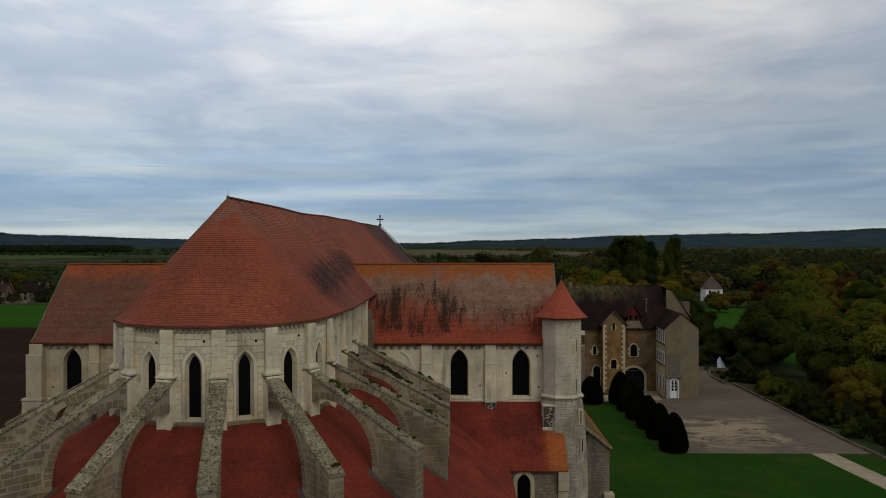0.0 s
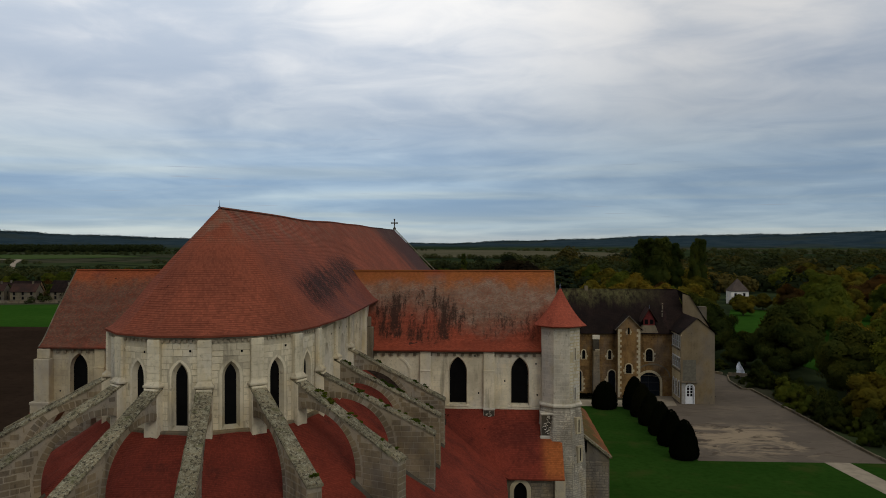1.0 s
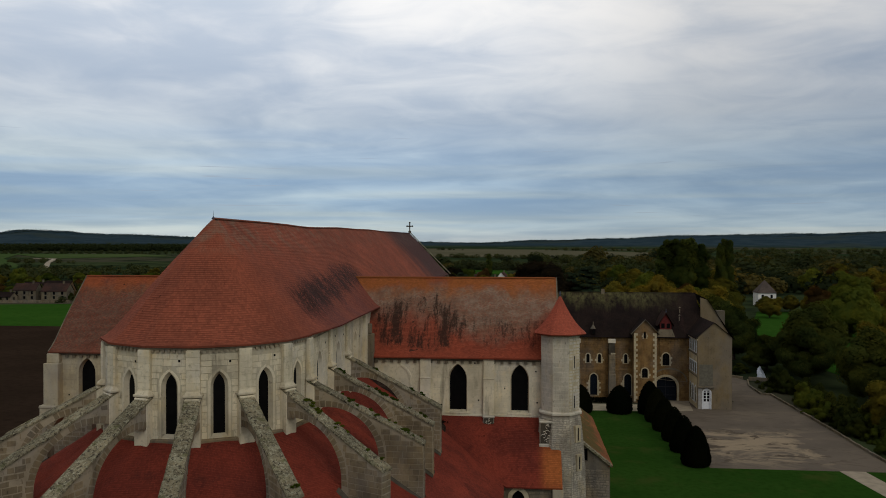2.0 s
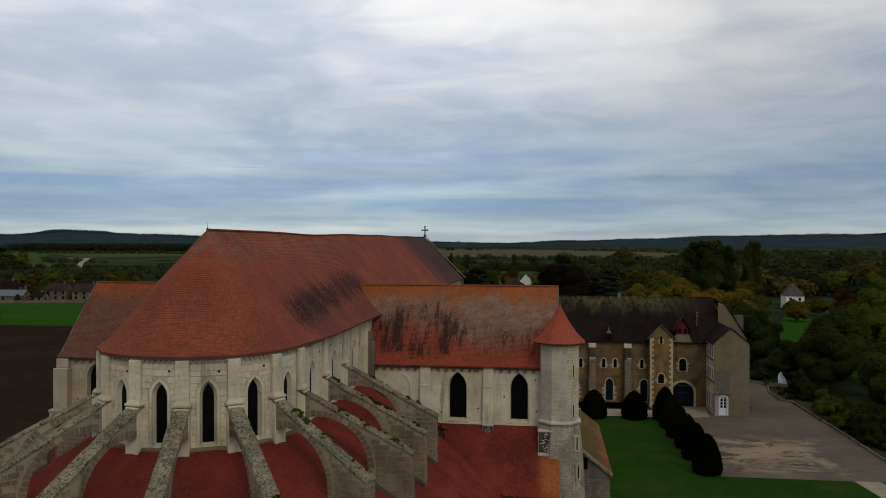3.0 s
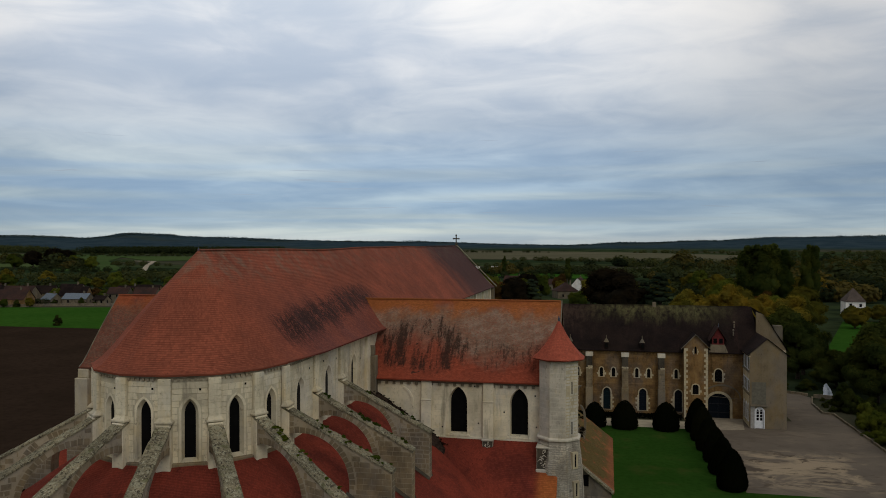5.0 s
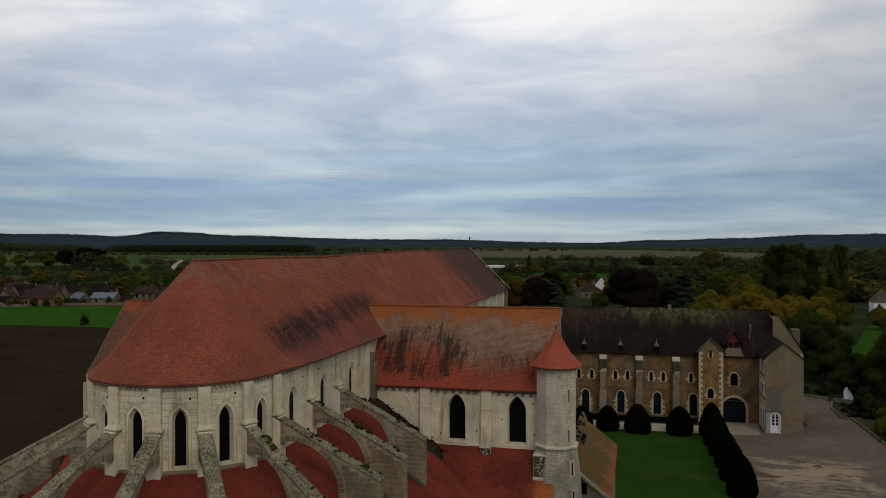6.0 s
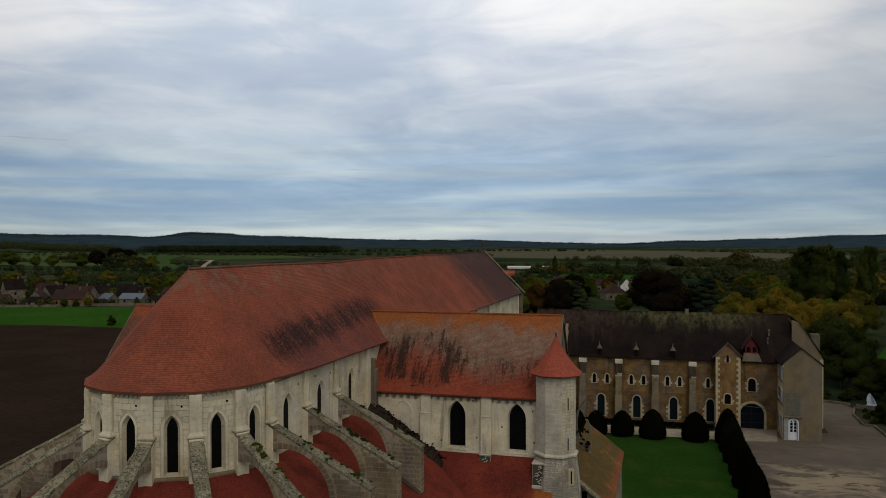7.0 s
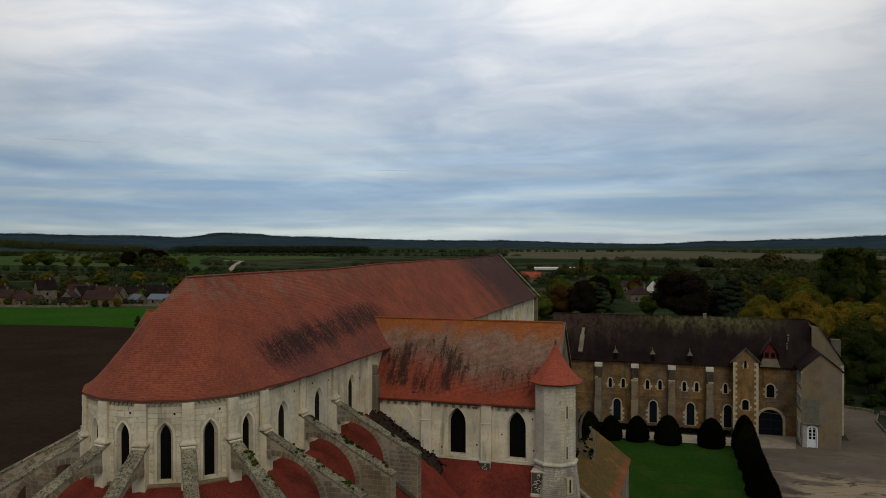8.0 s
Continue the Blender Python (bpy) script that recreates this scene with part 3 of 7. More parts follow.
def tiled(name, low, top, mat, parent, step=0.11, lip=0.012, flare=0.0, wob=0.02, label="", thick=0.10, bow=0.0):
    """A tiled slope between two lines of points: every course is a real step; the lowest courses flare outwards."""
    low, top = [Vector(p) for p in low], [Vector(p) for p in top]
    k = len(low)
    run = sum((a - b).length for a, b in zip(low, top)) / k
    n = max(3, round(run / step))
    nrm = []
    for i in range(k):
        j, h = min(i + 1, k - 1), max(i - 1, 0)
        along = low[j] - low[h]
        v = along.cross(top[i] - low[i])
        v = v.normalized() if v.length > 1e-6 else Vector((0, 0, 1))
        nrm.append(v if v.z > 0 else -v)
    us = [0.0]
    for i in range(1, k):
        us.append(us[-1] + (low[i] - low[i - 1]).length)

    def at(i, v):
        p = low[i].lerp(top[i], v)
        p.z -= flare * 17.6 * v * (1 - v) ** 6 + bow * 4 * v * (1 - v)
        w = mnoise.noise((p.x * 0.5, p.y * 0.5, p.z * 0.5)) + 0.5 * mnoise.noise((p.x * 1.7, p.y * 1.7, p.z * 1.7))
        return p + nrm[i] * (wob * w)

    verts, faces, uvs = [], [], []
    for c in range(n):
        for i in range(k):
            a = at(i, c / n)
            verts += [a + nrm[i] * (lip + 0.006 * mnoise.noise((us[i] * 3.1, c * 0.7, 3))), at(i, (c + 1) / n)]
    course = 0.11 * max(1, round(step / 0.15))
    idx = lambda c, i, s: (c * k + i) * 2 + s
    for c in range(n):
        for i in range(k - 1):
            faces.append((idx(c, i, 0), idx(c, i + 1, 0), idx(c, i + 1, 1), idx(c, i, 1)))
            v0, v1 = c * course, (c + 1) * course
            uvs += [(us[i], v0), (us[i + 1], v0), (us[i + 1], v1), (us[i], v1)]
            if c < n - 1:
                faces.append((idx(c, i, 1), idx(c, i + 1, 1), idx(c + 1, i + 1, 0), idx(c + 1, i, 0)))
                uvs += [(us[i], v1), (us[i + 1], v1), (us[i + 1], v1 + 0.01), (us[i], v1 + 0.01)]
    # board and soffit that give the eaves their thickness
    base = len(verts)
    verts += [low[i] - Vector((0, 0, thick)) for i in range(k)] + [at(i, 0.10) - Vector((0, 0, thick + 0.25)) for i in range(k)]
    for i in range(k - 1):
        faces.append((idx(0, i, 0), base + i, base + i + 1, idx(0, i + 1, 0)))
        faces.append((base + i, base + k + i, base + k + i + 1, base + i + 1))
        uvs += [(us[i], 0)] * 8
    return mesh_ob(name, verts, faces, mat, parent, label, uvs)


def line(a, b, n):
    a, b = Vector(a), Vector(b)
    return [a.lerp(b, i / n) for i in range(n + 1)]


def unit_block():
    bm = bmesh.new()
    bmesh.ops.create_cube(bm, size=1.0)
    bmesh.ops.bevel(bm, geom=[e for e in bm.edges], offset=0.035, segments=1, affect="EDGES")
    me = bpy.data.meshes.new("stone_block")
    bm.to_mesh(me)
    bm.free()
    return me


BLOCKS = {}


def block(m, u0, u1, w0, w1, proud, mat, parent, name="stone_block"):
    """One dressed stone let into a wall face."""
    key = (name, mat.name)
    if key not in BLOCKS:
        me = unit_block()
        me.name = name
        me.materials.append(mat)
        BLOCKS[key] = me
    ob = new(name, BLOCKS[key])
    ob.parent = parent
    t = m @ Matrix.LocRotScale(((u0 + u1) / 2, 0.06 - proud, (w0 + w1) / 2), None, (u1 - u0, 0.12, w1 - w0))
    ob.matrix_basis = t
    return ob


def coursed(u0, u1, w0, w1, height, length, rng, free):
    """Stones in courses over a wall face, where free(u0, u1, w0, w1) holds."""
    w = w0
    while w + height * 0.8 <= w1 + 1e-6:
        h = height * rng.uniform(0.85, 1.15)
        h = min(h, w1 - w)
        u = u0
        while u < u1 - 0.08:
            l = min(length * rng.uniform(0.6, 1.4), u1 - u)
            if u1 - (u + l) < 0.2:
                l = u1 - u
            cuts = [(u, u + l)] if free(u, u + l, w, w + h) else [(u + l * i / 8, u + l * (i + 1) / 8) for i in range(8)]
            run = None
            for a, b in cuts + [(None, None)]:
                ok = a is not None and (len(cuts) == 1 or free(a, b, w, w + h))
                if ok:
                    run = (run[0] if run else a, b)
                elif run:
                    yield run[0] + 0.012, run[1] - 0.012, w + 0.018, w + h - 0.018, rng.uniform(0.008, 0.03)
                    run = None
            u += l
        w += h


def stones(name, m, cells, mat, parent, uneven=0.0, e=0.02):
    """Many small stones of one face joined into one mesh."""
    verts, faces = [], []
    put = m if callable(m) else lambda u, y, z: m @ Vector((u, y, z))
    jit = random.Random(len(cells))
    for u0, u1, w0, w1, proud in cells:
        b = len(verts)
        for x0, x1, y, z0, z1 in ((u0, u1, 0.05, w0, w1), (u0 + e, u1 - e, -proud, w0 + e, w1 - e)):
            verts += [put(u + jit.uniform(-uneven, uneven), y, w + jit.uniform(-uneven, uneven)) for u, w in ((x0, z0), (x1, z0), (x1, z1), (x0, z1))]
        faces += [(b + 4, b + 5, b + 6, b + 7)] + [(b + i, b + (i + 1) % 4, b + 4 + (i + 1) % 4, b + 4 + i) for i in range(4)]
    if not verts:
        return None
    return tagged(mesh_ob(name, verts, faces, mat, parent), kind="stuff")


def clear_of(loop, k=0.12):
    """A test that keeps stones out of an opening."""
    def free(u0, u1, w0, w1):
        for i in range(5):
            for j in range(5):
                u, w = u0 + (u1 - u0) * i / 4, w0 + (w1 - w0) * j / 4
                inside = False
                n = len(loop)
                for q in range(n):
                    (x1, z1), (x2, z2) = loop[q], loop[(q + 1) % n]
                    if (z1 > w) != (z2 > w) and u < (x2 - x1) * (w - z1) / (z2 - z1) + x1:
                        inside = not inside
                if inside:
                    return False
        return True
    return free


def tuft(points, size, name, mat, parent, rng, per=10):
    """Small plants: crossed leaf blades round each point."""
    verts, faces = [], []
    for p in points:
        for _ in range(per):
            a, r = rng.uniform(0, 6.283), rng.uniform(0, size)
            c = Vector(p) + Vector((math.cos(a) * r, math.sin(a) * r, rng.uniform(0, size * 0.6)))
            d = Vector((rng.uniform(-1, 1), rng.uniform(-1, 1), rng.uniform(-0.3, 1))).normalized()
            e = d.orthogonal().normalized()
            s = size * rng.uniform(0.3, 0.7)
            b = len(verts)
            verts += [c + d * s, c + e * s * 0.6, c - d * s, c - e * s * 0.6]
            faces.append((b, b + 1, b + 2, b + 3))
    return tagged(mesh_ob(name, verts, faces, mat, parent), kind="stuff")


# ---------------------------------------------------------------- ground
HILLS = [(-180, .5), (-60, .8), (-46, .80), (-41, .76), (-36, .62), (-33.5, .92), (-28, .64), (-22, .42), (-12, .30), (-6, .12), (-3, .08), (1.5, .24), (7, .40), (12, .64), (19, .68), (24, .84), (28, .95), (60, 1.1), (180, .5)]


def hill_rise(az):
    a = max(-179.9, min(179.9, az))
    for (a0, e0), (a1, e1) in zip(HILLS, HILLS[1:]):
        if a0 <= a <= a1:
            f = (a - a0) / (a1 - a0)
            f = f * f * (3 - 2 * f)
            return e0 + (e1 - e0) * f
    return 0.5


def ground_z(x, y):
    dx, dy = x - 22, y + 45
    r, az = math.hypot(dx, dy), math.degrees(math.atan2(dx, dy))
    if r < 2600:
        return 0.0
    top = 14 + r * math.tan(radians(hill_rise(az)))
    f = min(1.0, max(0.0, (r - 2700) / 1250))
    f = f * f * (3 - 2 * f)
    rough = 7 * mnoise.noise((x * 0.004, y * 0.004, 0)) + 4 * mnoise.noise((x * 0.015, y * 0.015, 5))
    return max(0.0, f * (top + rough) if r < 4000 else f * top + rough * f - (r - 4000) * 0.02)


def build_ground():
    radii = [0, 40, 80, 140, 220, 320, 450, 600, 800, 1000, 1200, 1400] + [1500 + 100 * i for i in range(1, 34)]
    seg = 360
    verts, faces = [(22, -45, 0)], []
    for r in radii[1:]:
        for i in range(seg):
            a = 2 * math.pi * i / seg
            x, y = 22 + r * math.sin(a), -45 + r * math.cos(a)
            verts.append((x, y, ground_z(x, y)))
    for i in range(seg):
        faces.append((0, 1 + (i + 1) % seg, 1 + i))
    for k in range(len(radii) - 2):
        a, b = 1 + k * seg, 1 + (k + 1) * seg
        for i in range(seg):
            faces.append((a + i, a + (i + 1) % seg, b + (i + 1) % seg, b + i))
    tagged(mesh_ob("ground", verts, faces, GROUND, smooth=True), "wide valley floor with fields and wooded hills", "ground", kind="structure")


build_ground()


def patch(name, pts, z, mat, label, category="ground", thick=0.0):
    """A sheet laid on the ground, its rim turned down into it."""
    n = len(pts)
    verts = [(x, y, z) for x, y in pts] + [(x, y, -0.05) for x, y in pts]
    faces = [tuple(range(n))] + [(i, n + i, n + (i + 1) % n, (i + 1) % n) for i in range(n)]
    return tagged(mesh_ob(name, verts, faces, mat), label, category, kind="structure")


patch("lawn", [(24, -20), (66, -20), (65, 36), (63.3, 49.4), (41.2, 49.4), (41.2, 80.3), (8, 80.3), (8, 30), (24, 30)], 0.04, LAWN, "mown green lawn beside the church", "lawn")
patch("courtyard", [(41.2, 49.4), (63.3, 49.4), (62.9, 60), (62.7, 85), (62.4, 95.7), (60.9, 96.2), (61.1, 104), (62.6, 110.4), (61.3, 113.4), (55, 116.6), (54.6, 89), (41.2, 89)], 0.03, TARMAC, "worn grey-brown tarmac courtyard with sandy patches", "courtyard")
patch("gravel_path", [(12, 80.3), (41.2, 80.3), (41.2, 85.6), (12, 85.6)], 0.035, GRAVEL_CREAM, "pale gravel path along the brown building", "path")
patch("gate_apron", [(41.2, 80.3), (46.2, 81.5), (47.1, 89.2), (41.2, 89.2)], 0.06, GRAVEL, "pale worn ground before the gateway", "path")
patch("pavement_path", [(55.9, 49.4), (58.8, 49.4), (59.8, 39.9), (61.5, 24), (63, 8), (60.3, 8), (58.8, 24), (57.5, 35.6)], 0.07, GRAVEL, "pale narrow path crossing the lawn", "path")
patch("ploughed_field", [(-26, -60), (-27, 187), (-126, 189), (-182, 189.5), (-216, 184), (-420, 150), (-420, -60)], 0.06, SOIL, "dark brown ploughed field", "field")
patch("meadow", [(-27, 187), (-126, 189), (-182, 189.5), (-216, 184), (-420, 150), (-420, 215), (-295, 252), (-222, 262), (-177, 273), (-100, 276), (-27, 276)], 0.08, MEADOW, "bright green meadow before the village", "field")
patch("stubble_field", [(-640, 2900), (44, 2494), (391, 1713), (264, 1088), (39, 1265), (-312, 1383)], 1.2, STUBBLE, "pale stubble field in the plain", "field")
patch("far_meadow", [(-111, 816), (7, 697), (11, 590), (-83, 648)], 0.5, MEADOW, "green meadow beyond the village", "field")
patch("west_pasture", [(-1420, 1760), (-1000, 1230), (-645, 790), (-690, 760), (-880, 785), (-1250, 1120), (-1800, 1650)], 1.0, PASTURE, "grey-green pasture beyond the village", "field")
patch("far_strip", [(-1034, 1500), (-786, 1540), (-600, 1313), (-703, 1105)], 0.9, PASTURE, "pale green strip of pasture", "field")
patch("road_field", [(-1050, 1560), (-760, 1080), (-470, 690), (-540, 672), (-640, 800), (-860, 1100), (-1330, 1740)], 0.95, MEADOW_FAR, "light green field beside the country road", "field")
patch("country_road", [(-730, 1106), (-716, 1100), (-668, 1070), (-634, 1010), (-560, 880), (-404, 626), (-410, 624), (-566, 880), (-641, 1010), (-674, 1066)], 1.0, GRAVEL, "pale country road through the fields", "road")
patch("orchard_meadow", [(84, 110), (160, 130), (190, 260), (110, 265), (78, 165)], 0.07, MEADOW, "green meadow among the trees", "field")

# ---------------------------------------------------------------- the abbey church
church = thing("abbey_church", "pale limestone abbey church with red clay tile roofs", "church")
CX, CY = 0.0, -0.3
APO, PIER, CHOIR_X = 5.80, 12.857, 6.0
BAYS = [-77.14, -51.43, -25.71, 0.0, 25.71, 51.43, 77.14]
EAVE_Z, RIDGE_Z, WEST = 21.37, 28.28, 87.0
rng = random.Random(4)


def aisle_z(r):
    return 16.10 - 0.675 * (r - 6.3)


def apse_bay(theta, detail):
    a = radians(theta)
    m = face_m(theta, CX + APO * math.sin(a), CY - APO * math.cos(a))
    half = APO * math.tan(radians(PIER))
    outer = arch_loop(0, 0.92, 16.45, 19.15, 19.98)
    inner = arch_loop(0, 0.58, 16.62, 19.12, 19.78)
    wall = panel("apse_wall", m, [(-half, 9), (half, 9), (half, 21.2), (-half, 21.2)], [(outer, inner)], 0.26, STONE_JOINT, church)
    w = plate("window", m, grow(inner, 0, 0.05), 0.24, 0.05, GLASS, church)
    w["label"] = "tall dark lancet window"
    # dressed edge of the arch
    ring("arch_moulding", m, grow(outer, 0, 0.14), outer, -0.006, 0.05, STONE, wall)
    cells = list(coursed(-half + 0.34, half - 0.34, 16.0, 20.95, 0.34, 0.66, rng, clear_of(grow(outer, 0, 0.15))))
    for u0, u1, w0, w1, pr in cells:
        block(m, u0, u1, w0, w1, pr, STONE, wall)


for th in BAYS:
    apse_bay(th, True)


def choir_side(theta, x):
    """The straight clerestory of choir and nave on one side."""
    s = 1 if x > 0 else -1
    m = face_m(theta, x, 0)
    holes, cxs = [], []
    for c in (2.2, 7.4, 13.15, 30.0, 37.4, 44.8, 52.2, 59.6, 67.0, 74.4, 81.8):
        u = s * c
        outer, inner = arch_loop(u, 1.34, 16.45, 19.06, 20.02), arch_loop(u, 0.96, 16.6, 19.02, 19.80)
        holes.append((outer, inner))
        cxs.append(u)
    x0, x1 = (CY, WEST) if s > 0 else (-WEST, -CY)
    wall = panel("choir_wall", m, [(x0, 9), (x1, 9), (x1, 21.2), (x0, 21.2)], holes, 0.26, STONE_JOINT, church)
    for (outer, inner), u in zip(holes, cxs):
        w = plate("window", m, grow(inner, u, 0.05), 0.24, 0.05, GLASS, church)
        ring("arch_moulding", m, grow(outer, u, 0.14), outer, -0.006, 0.05, STONE, wall)
    if s > 0:
        cells = []
        for a, b, k in ((0.15, 4.35, 0), (5.15, 9.45, 1), (10.3, 15.9, 2)):
            cells += coursed(a, b, 16.0, 20.95, 0.36, 0.7, rng, clear_of(grow(holes[k][0], cxs[k], 0.15)))
        stones("ashlar", m, cells, STONE, wall)
    for c in (16.3, 26.4, 33.7, 41.1, 48.5, 55.9, 63.3, 70.7, 78.1, 85.5):
        bm = bmesh.new()
        slab(bm, s * c - 0.4, s * c + 0.4, -0.28, 0.02, 9, 21.15, m, 0.03)
        part("pilaster", bm, STONE, church)
    bm = bmesh.new()
    slab(bm, x0, x1, -0.12, 0.1, 21.15, 21.30, m, 0.03)
    n = int((x1 - x0) / 0.30)
    for i in range(n):
        u = x0 + (i + 0.5) * (x1 - x0) / n
        slab(bm, u - 0.07, u + 0.07, -0.10, 0.02, 21.02, 21.16, m)
    part("cornice", bm, STONE_MORTAR, church)


choir_side(90, CHOIR_X)
choir_side(-90, -CHOIR_X)

# ledge under the windows and cornice round the apse
for th in BAYS:
    a = radians(th)
    m = face_m(th, CX + APO * math.sin(a), CY - APO * math.cos(a))
    half = (APO + 0.16) * math.tan(radians(PIER))
    bm = bmesh.new()
    slab(bm, -half, half, -0.12, 0.15, 21.15, 21.30, m, 0.03)
    for i in range(9):
        u = -half + (i + 0.5) * 2 * half / 9
        slab(bm, u - 0.07, u + 0.07, -0.10, 0.02, 21.00, 21.16, m)
    part("cornice", bm, STONE_MORTAR, church)
    bm = bmesh.new()
    slab(bm, -half, half, -0.26, 0.1, 15.95, 16.40, m, 0.05)
    part("sill_ledge", bm, STONE_FLANK, church)


ARC_U, ARC_Z, ARC_R = 1.25, 14.10, 3.02   # centre and radius of the arch under each flyer


def soffit(u):
    d = u - ARC_U
    return ARC_Z + math.sqrt(max(0.0, ARC_R ** 2 - d * d))


def flying_buttress(theta, px, py, detail, tufts):
    """Pilaster, flyer and outer pier in one radial plane; px, py is the wall's foot."""
    m = face_m(theta, px, py)
    hw = 0.38
    flyer = [(0.05, 18.60), (6.92, 14.98), (6.92, 7.5), (ARC_U + ARC_R, 7.5)]
    for i in range(15):
        f = math.pi / 2 * i / 14
        flyer.append((ARC_U + ARC_R * math.cos(f), ARC_Z + ARC_R * math.sin(f)))
    flyer += [(0.9, soffit(0.9)), (0.45, soffit(0.45)), (0.05, 16.8)]
    n = len(flyer)
    verts = [m @ Vector((s * hw, -u, z)) for s in (-1, 1) for u, z in flyer]
    faces = [tuple(range(n)), tuple(range(2 * n - 1, n - 1, -1))] + [(i, n + i, n + (i + 1) % n, (i + 1) % n) for i in range(n)]
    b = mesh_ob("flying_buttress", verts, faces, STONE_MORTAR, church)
    # sloping coping, stone by stone, with a drip edge on both sides
    cuts = [0.0]
    while cuts[-1] < 0.93:
        cuts.append(cuts[-1] + rng.uniform(0.085, 0.135))
    cuts[-1] = 1.0
    for f0, f1 in zip(cuts, cuts[1:]):
        u0, u1 = -0.02 + 7.02 * f0, -0.02 + 7.02 * f1 - 0.02
        z0, z1 = 18.60 - 3.66 * f0, 18.60 - 3.66 * f1
        j, k, w = rng.uniform(-0.015, 0.03), rng.uniform(-0.02, 0.02), 0.435 + rng.uniform(-0.02, 0.03)
        c = [(-w, -0.02), (w, -0.02), (w, 0.085), (w - 0.10, 0.15), (0.06 - w, 0.16), (-w, 0.085)]
        vs = [m @ Vector((x + k, -u, z + h + j)) for u, z in ((u0, z0), (u1, z1)) for x, h in c]
        mesh_ob("coping_stone", vs, [tuple(range(5, -1, -1)), tuple(range(6, 12))] + [(k, (k + 1) % 6, 6 + (k + 1) % 6, 6 + k) for k in range(6)], STONE_COPING, b)
    # pilaster above, and the shaft that carries the flyer
    bm = bmesh.new()
    slab(bm, -0.35, 0.35, -0.17, 0.1, 18.7, 21.16, m, 0.03)
    p = part("pilaster", bm, STONE_JOINT, church)
    for i in range(7):
        block(m @ Matrix.Translation((0, -0.17, 0)), -0.355, 0.355, 18.72 + i * 0.345, 19.05 + i * 0.345, rng.uniform(0.005, 0.025), STONE, p)
    bm = bmesh.new()
    slab(bm, -0.41, 0.41, -0.42, 0.1, 15.5, 18.62, m, 0.03)
    part("wall_shaft", bm, STONE, church)
    bm = bmesh.new()
    slab(bm, -0.50, 0.50, -0.40, 0.1, 18.66, 18.80, m, 0.03)
    lo, hi = [(-0.44, -0.34), (0.44, -0.34), (0.44, 0.05), (-0.44, 0.05)], [(-0.35, -0.18), (0.35, -0.18), (0.35, 0.05), (-0.35, 0.05)]
    vs = [bm.verts.new(m @ Vector((x, y, z))) for q, z in ((lo, 18.79), (hi, 18.98)) for x, y in q]
    for f in ((0, 1, 5, 4), (1, 2, 6, 5), (2, 3, 7, 6), (3, 0, 4, 7), (4, 5, 6, 7)):
        bm.faces.new([vs[j] for j in f])
    part("shaft_cap", bm, STONE_JOINT, church)
    bm = bmesh.new()
    slab(bm, -0.46, 0.46, -0.56, 0.0, 15.72, 15.90, m, 0.02)
    part("lead_apron", bm, LEAD, church)
    # flashing strip where the roof meets the pier, coloured dark for the shadow there
    bm = bmesh.new()
    for sd in (-1, 1):
        r0, r1 = math.hypot(px - CX, py - CY) + ARC_U + ARC_R - 0.15, math.hypot(px - CX, py - CY) + 6.95
        if abs(theta) == 90:
            r0, r1 = CHOIR_X + ARC_U + ARC_R - 0.15, CHOIR_X + 6.95
        k = r1 - 6.95
        vs = [bm.verts.new(m @ Vector((sd * x, -(r - k), aisle_z(r) + h))) for r in (r0, r1) for x, h in ((0.395, 0.22), (0.44, 0.22), (0.66, 0.06), (0.395, 0.02))]
        for f in ((0, 1, 5, 4), (1, 2, 6, 5), (2, 3, 7, 6), (0, 3, 2, 1), (4, 5, 6, 7)):
            bm.faces.new([vs[j] for j in f])
    part("flashing", bm, STONE_DARK, b)
    # dressed stones on both flanks and the end of the pier; wedge stones round the arch
    top = lambda u: 18.60 - 0.527 * u
    def inside(u0, u1, w0, w1):
        for u, w in ((u0, w0), (u1, w0), (u0, w1), (u1, w1)):
            if w > top(u) - 0.05:
                return False
            if math.hypot(u - ARC_U, max(0.0, w - ARC_Z)) < ARC_R + 0.44 and u < ARC_U + ARC_R + 0.42 and w > ARC_Z - 0.3:
                return False
            if w <= ARC_Z - 0.3 and u < ARC_U + ARC_R + 0.03:
                return False
        return True
    for side in (-1, 1):
        ms = m @ Matrix(((0, -side * 1, 0, side * hw), (-1, 0, 0, 0), (0, 0, 1, 0), (0, 0, 0, 1)))
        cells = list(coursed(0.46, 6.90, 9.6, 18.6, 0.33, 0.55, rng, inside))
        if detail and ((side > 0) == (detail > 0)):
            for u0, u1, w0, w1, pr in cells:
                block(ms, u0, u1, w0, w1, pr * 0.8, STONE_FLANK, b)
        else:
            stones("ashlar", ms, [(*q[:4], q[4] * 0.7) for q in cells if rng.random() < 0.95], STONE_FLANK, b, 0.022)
        wedges = []
        f = -0.08
        while f < math.pi / 2 + 0.2:
            g = f + rng.uniform(0.085, 0.12)
            deep = 0.36 + rng.uniform(-0.05, 0.05)
            u_out, z_out = ARC_U + (ARC_R + deep) * math.cos(g), ARC_Z + (ARC_R + deep) * math.sin(g)
            if z_out < top(u_out) - 0.03:
                wedges.append((f + 0.006, g - 0.006, 0.02, deep, rng.uniform(0.008, 0.028)))
            f = g
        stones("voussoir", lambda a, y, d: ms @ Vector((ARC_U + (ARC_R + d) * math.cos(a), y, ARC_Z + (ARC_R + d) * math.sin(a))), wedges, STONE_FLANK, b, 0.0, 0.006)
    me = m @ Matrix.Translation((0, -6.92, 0))
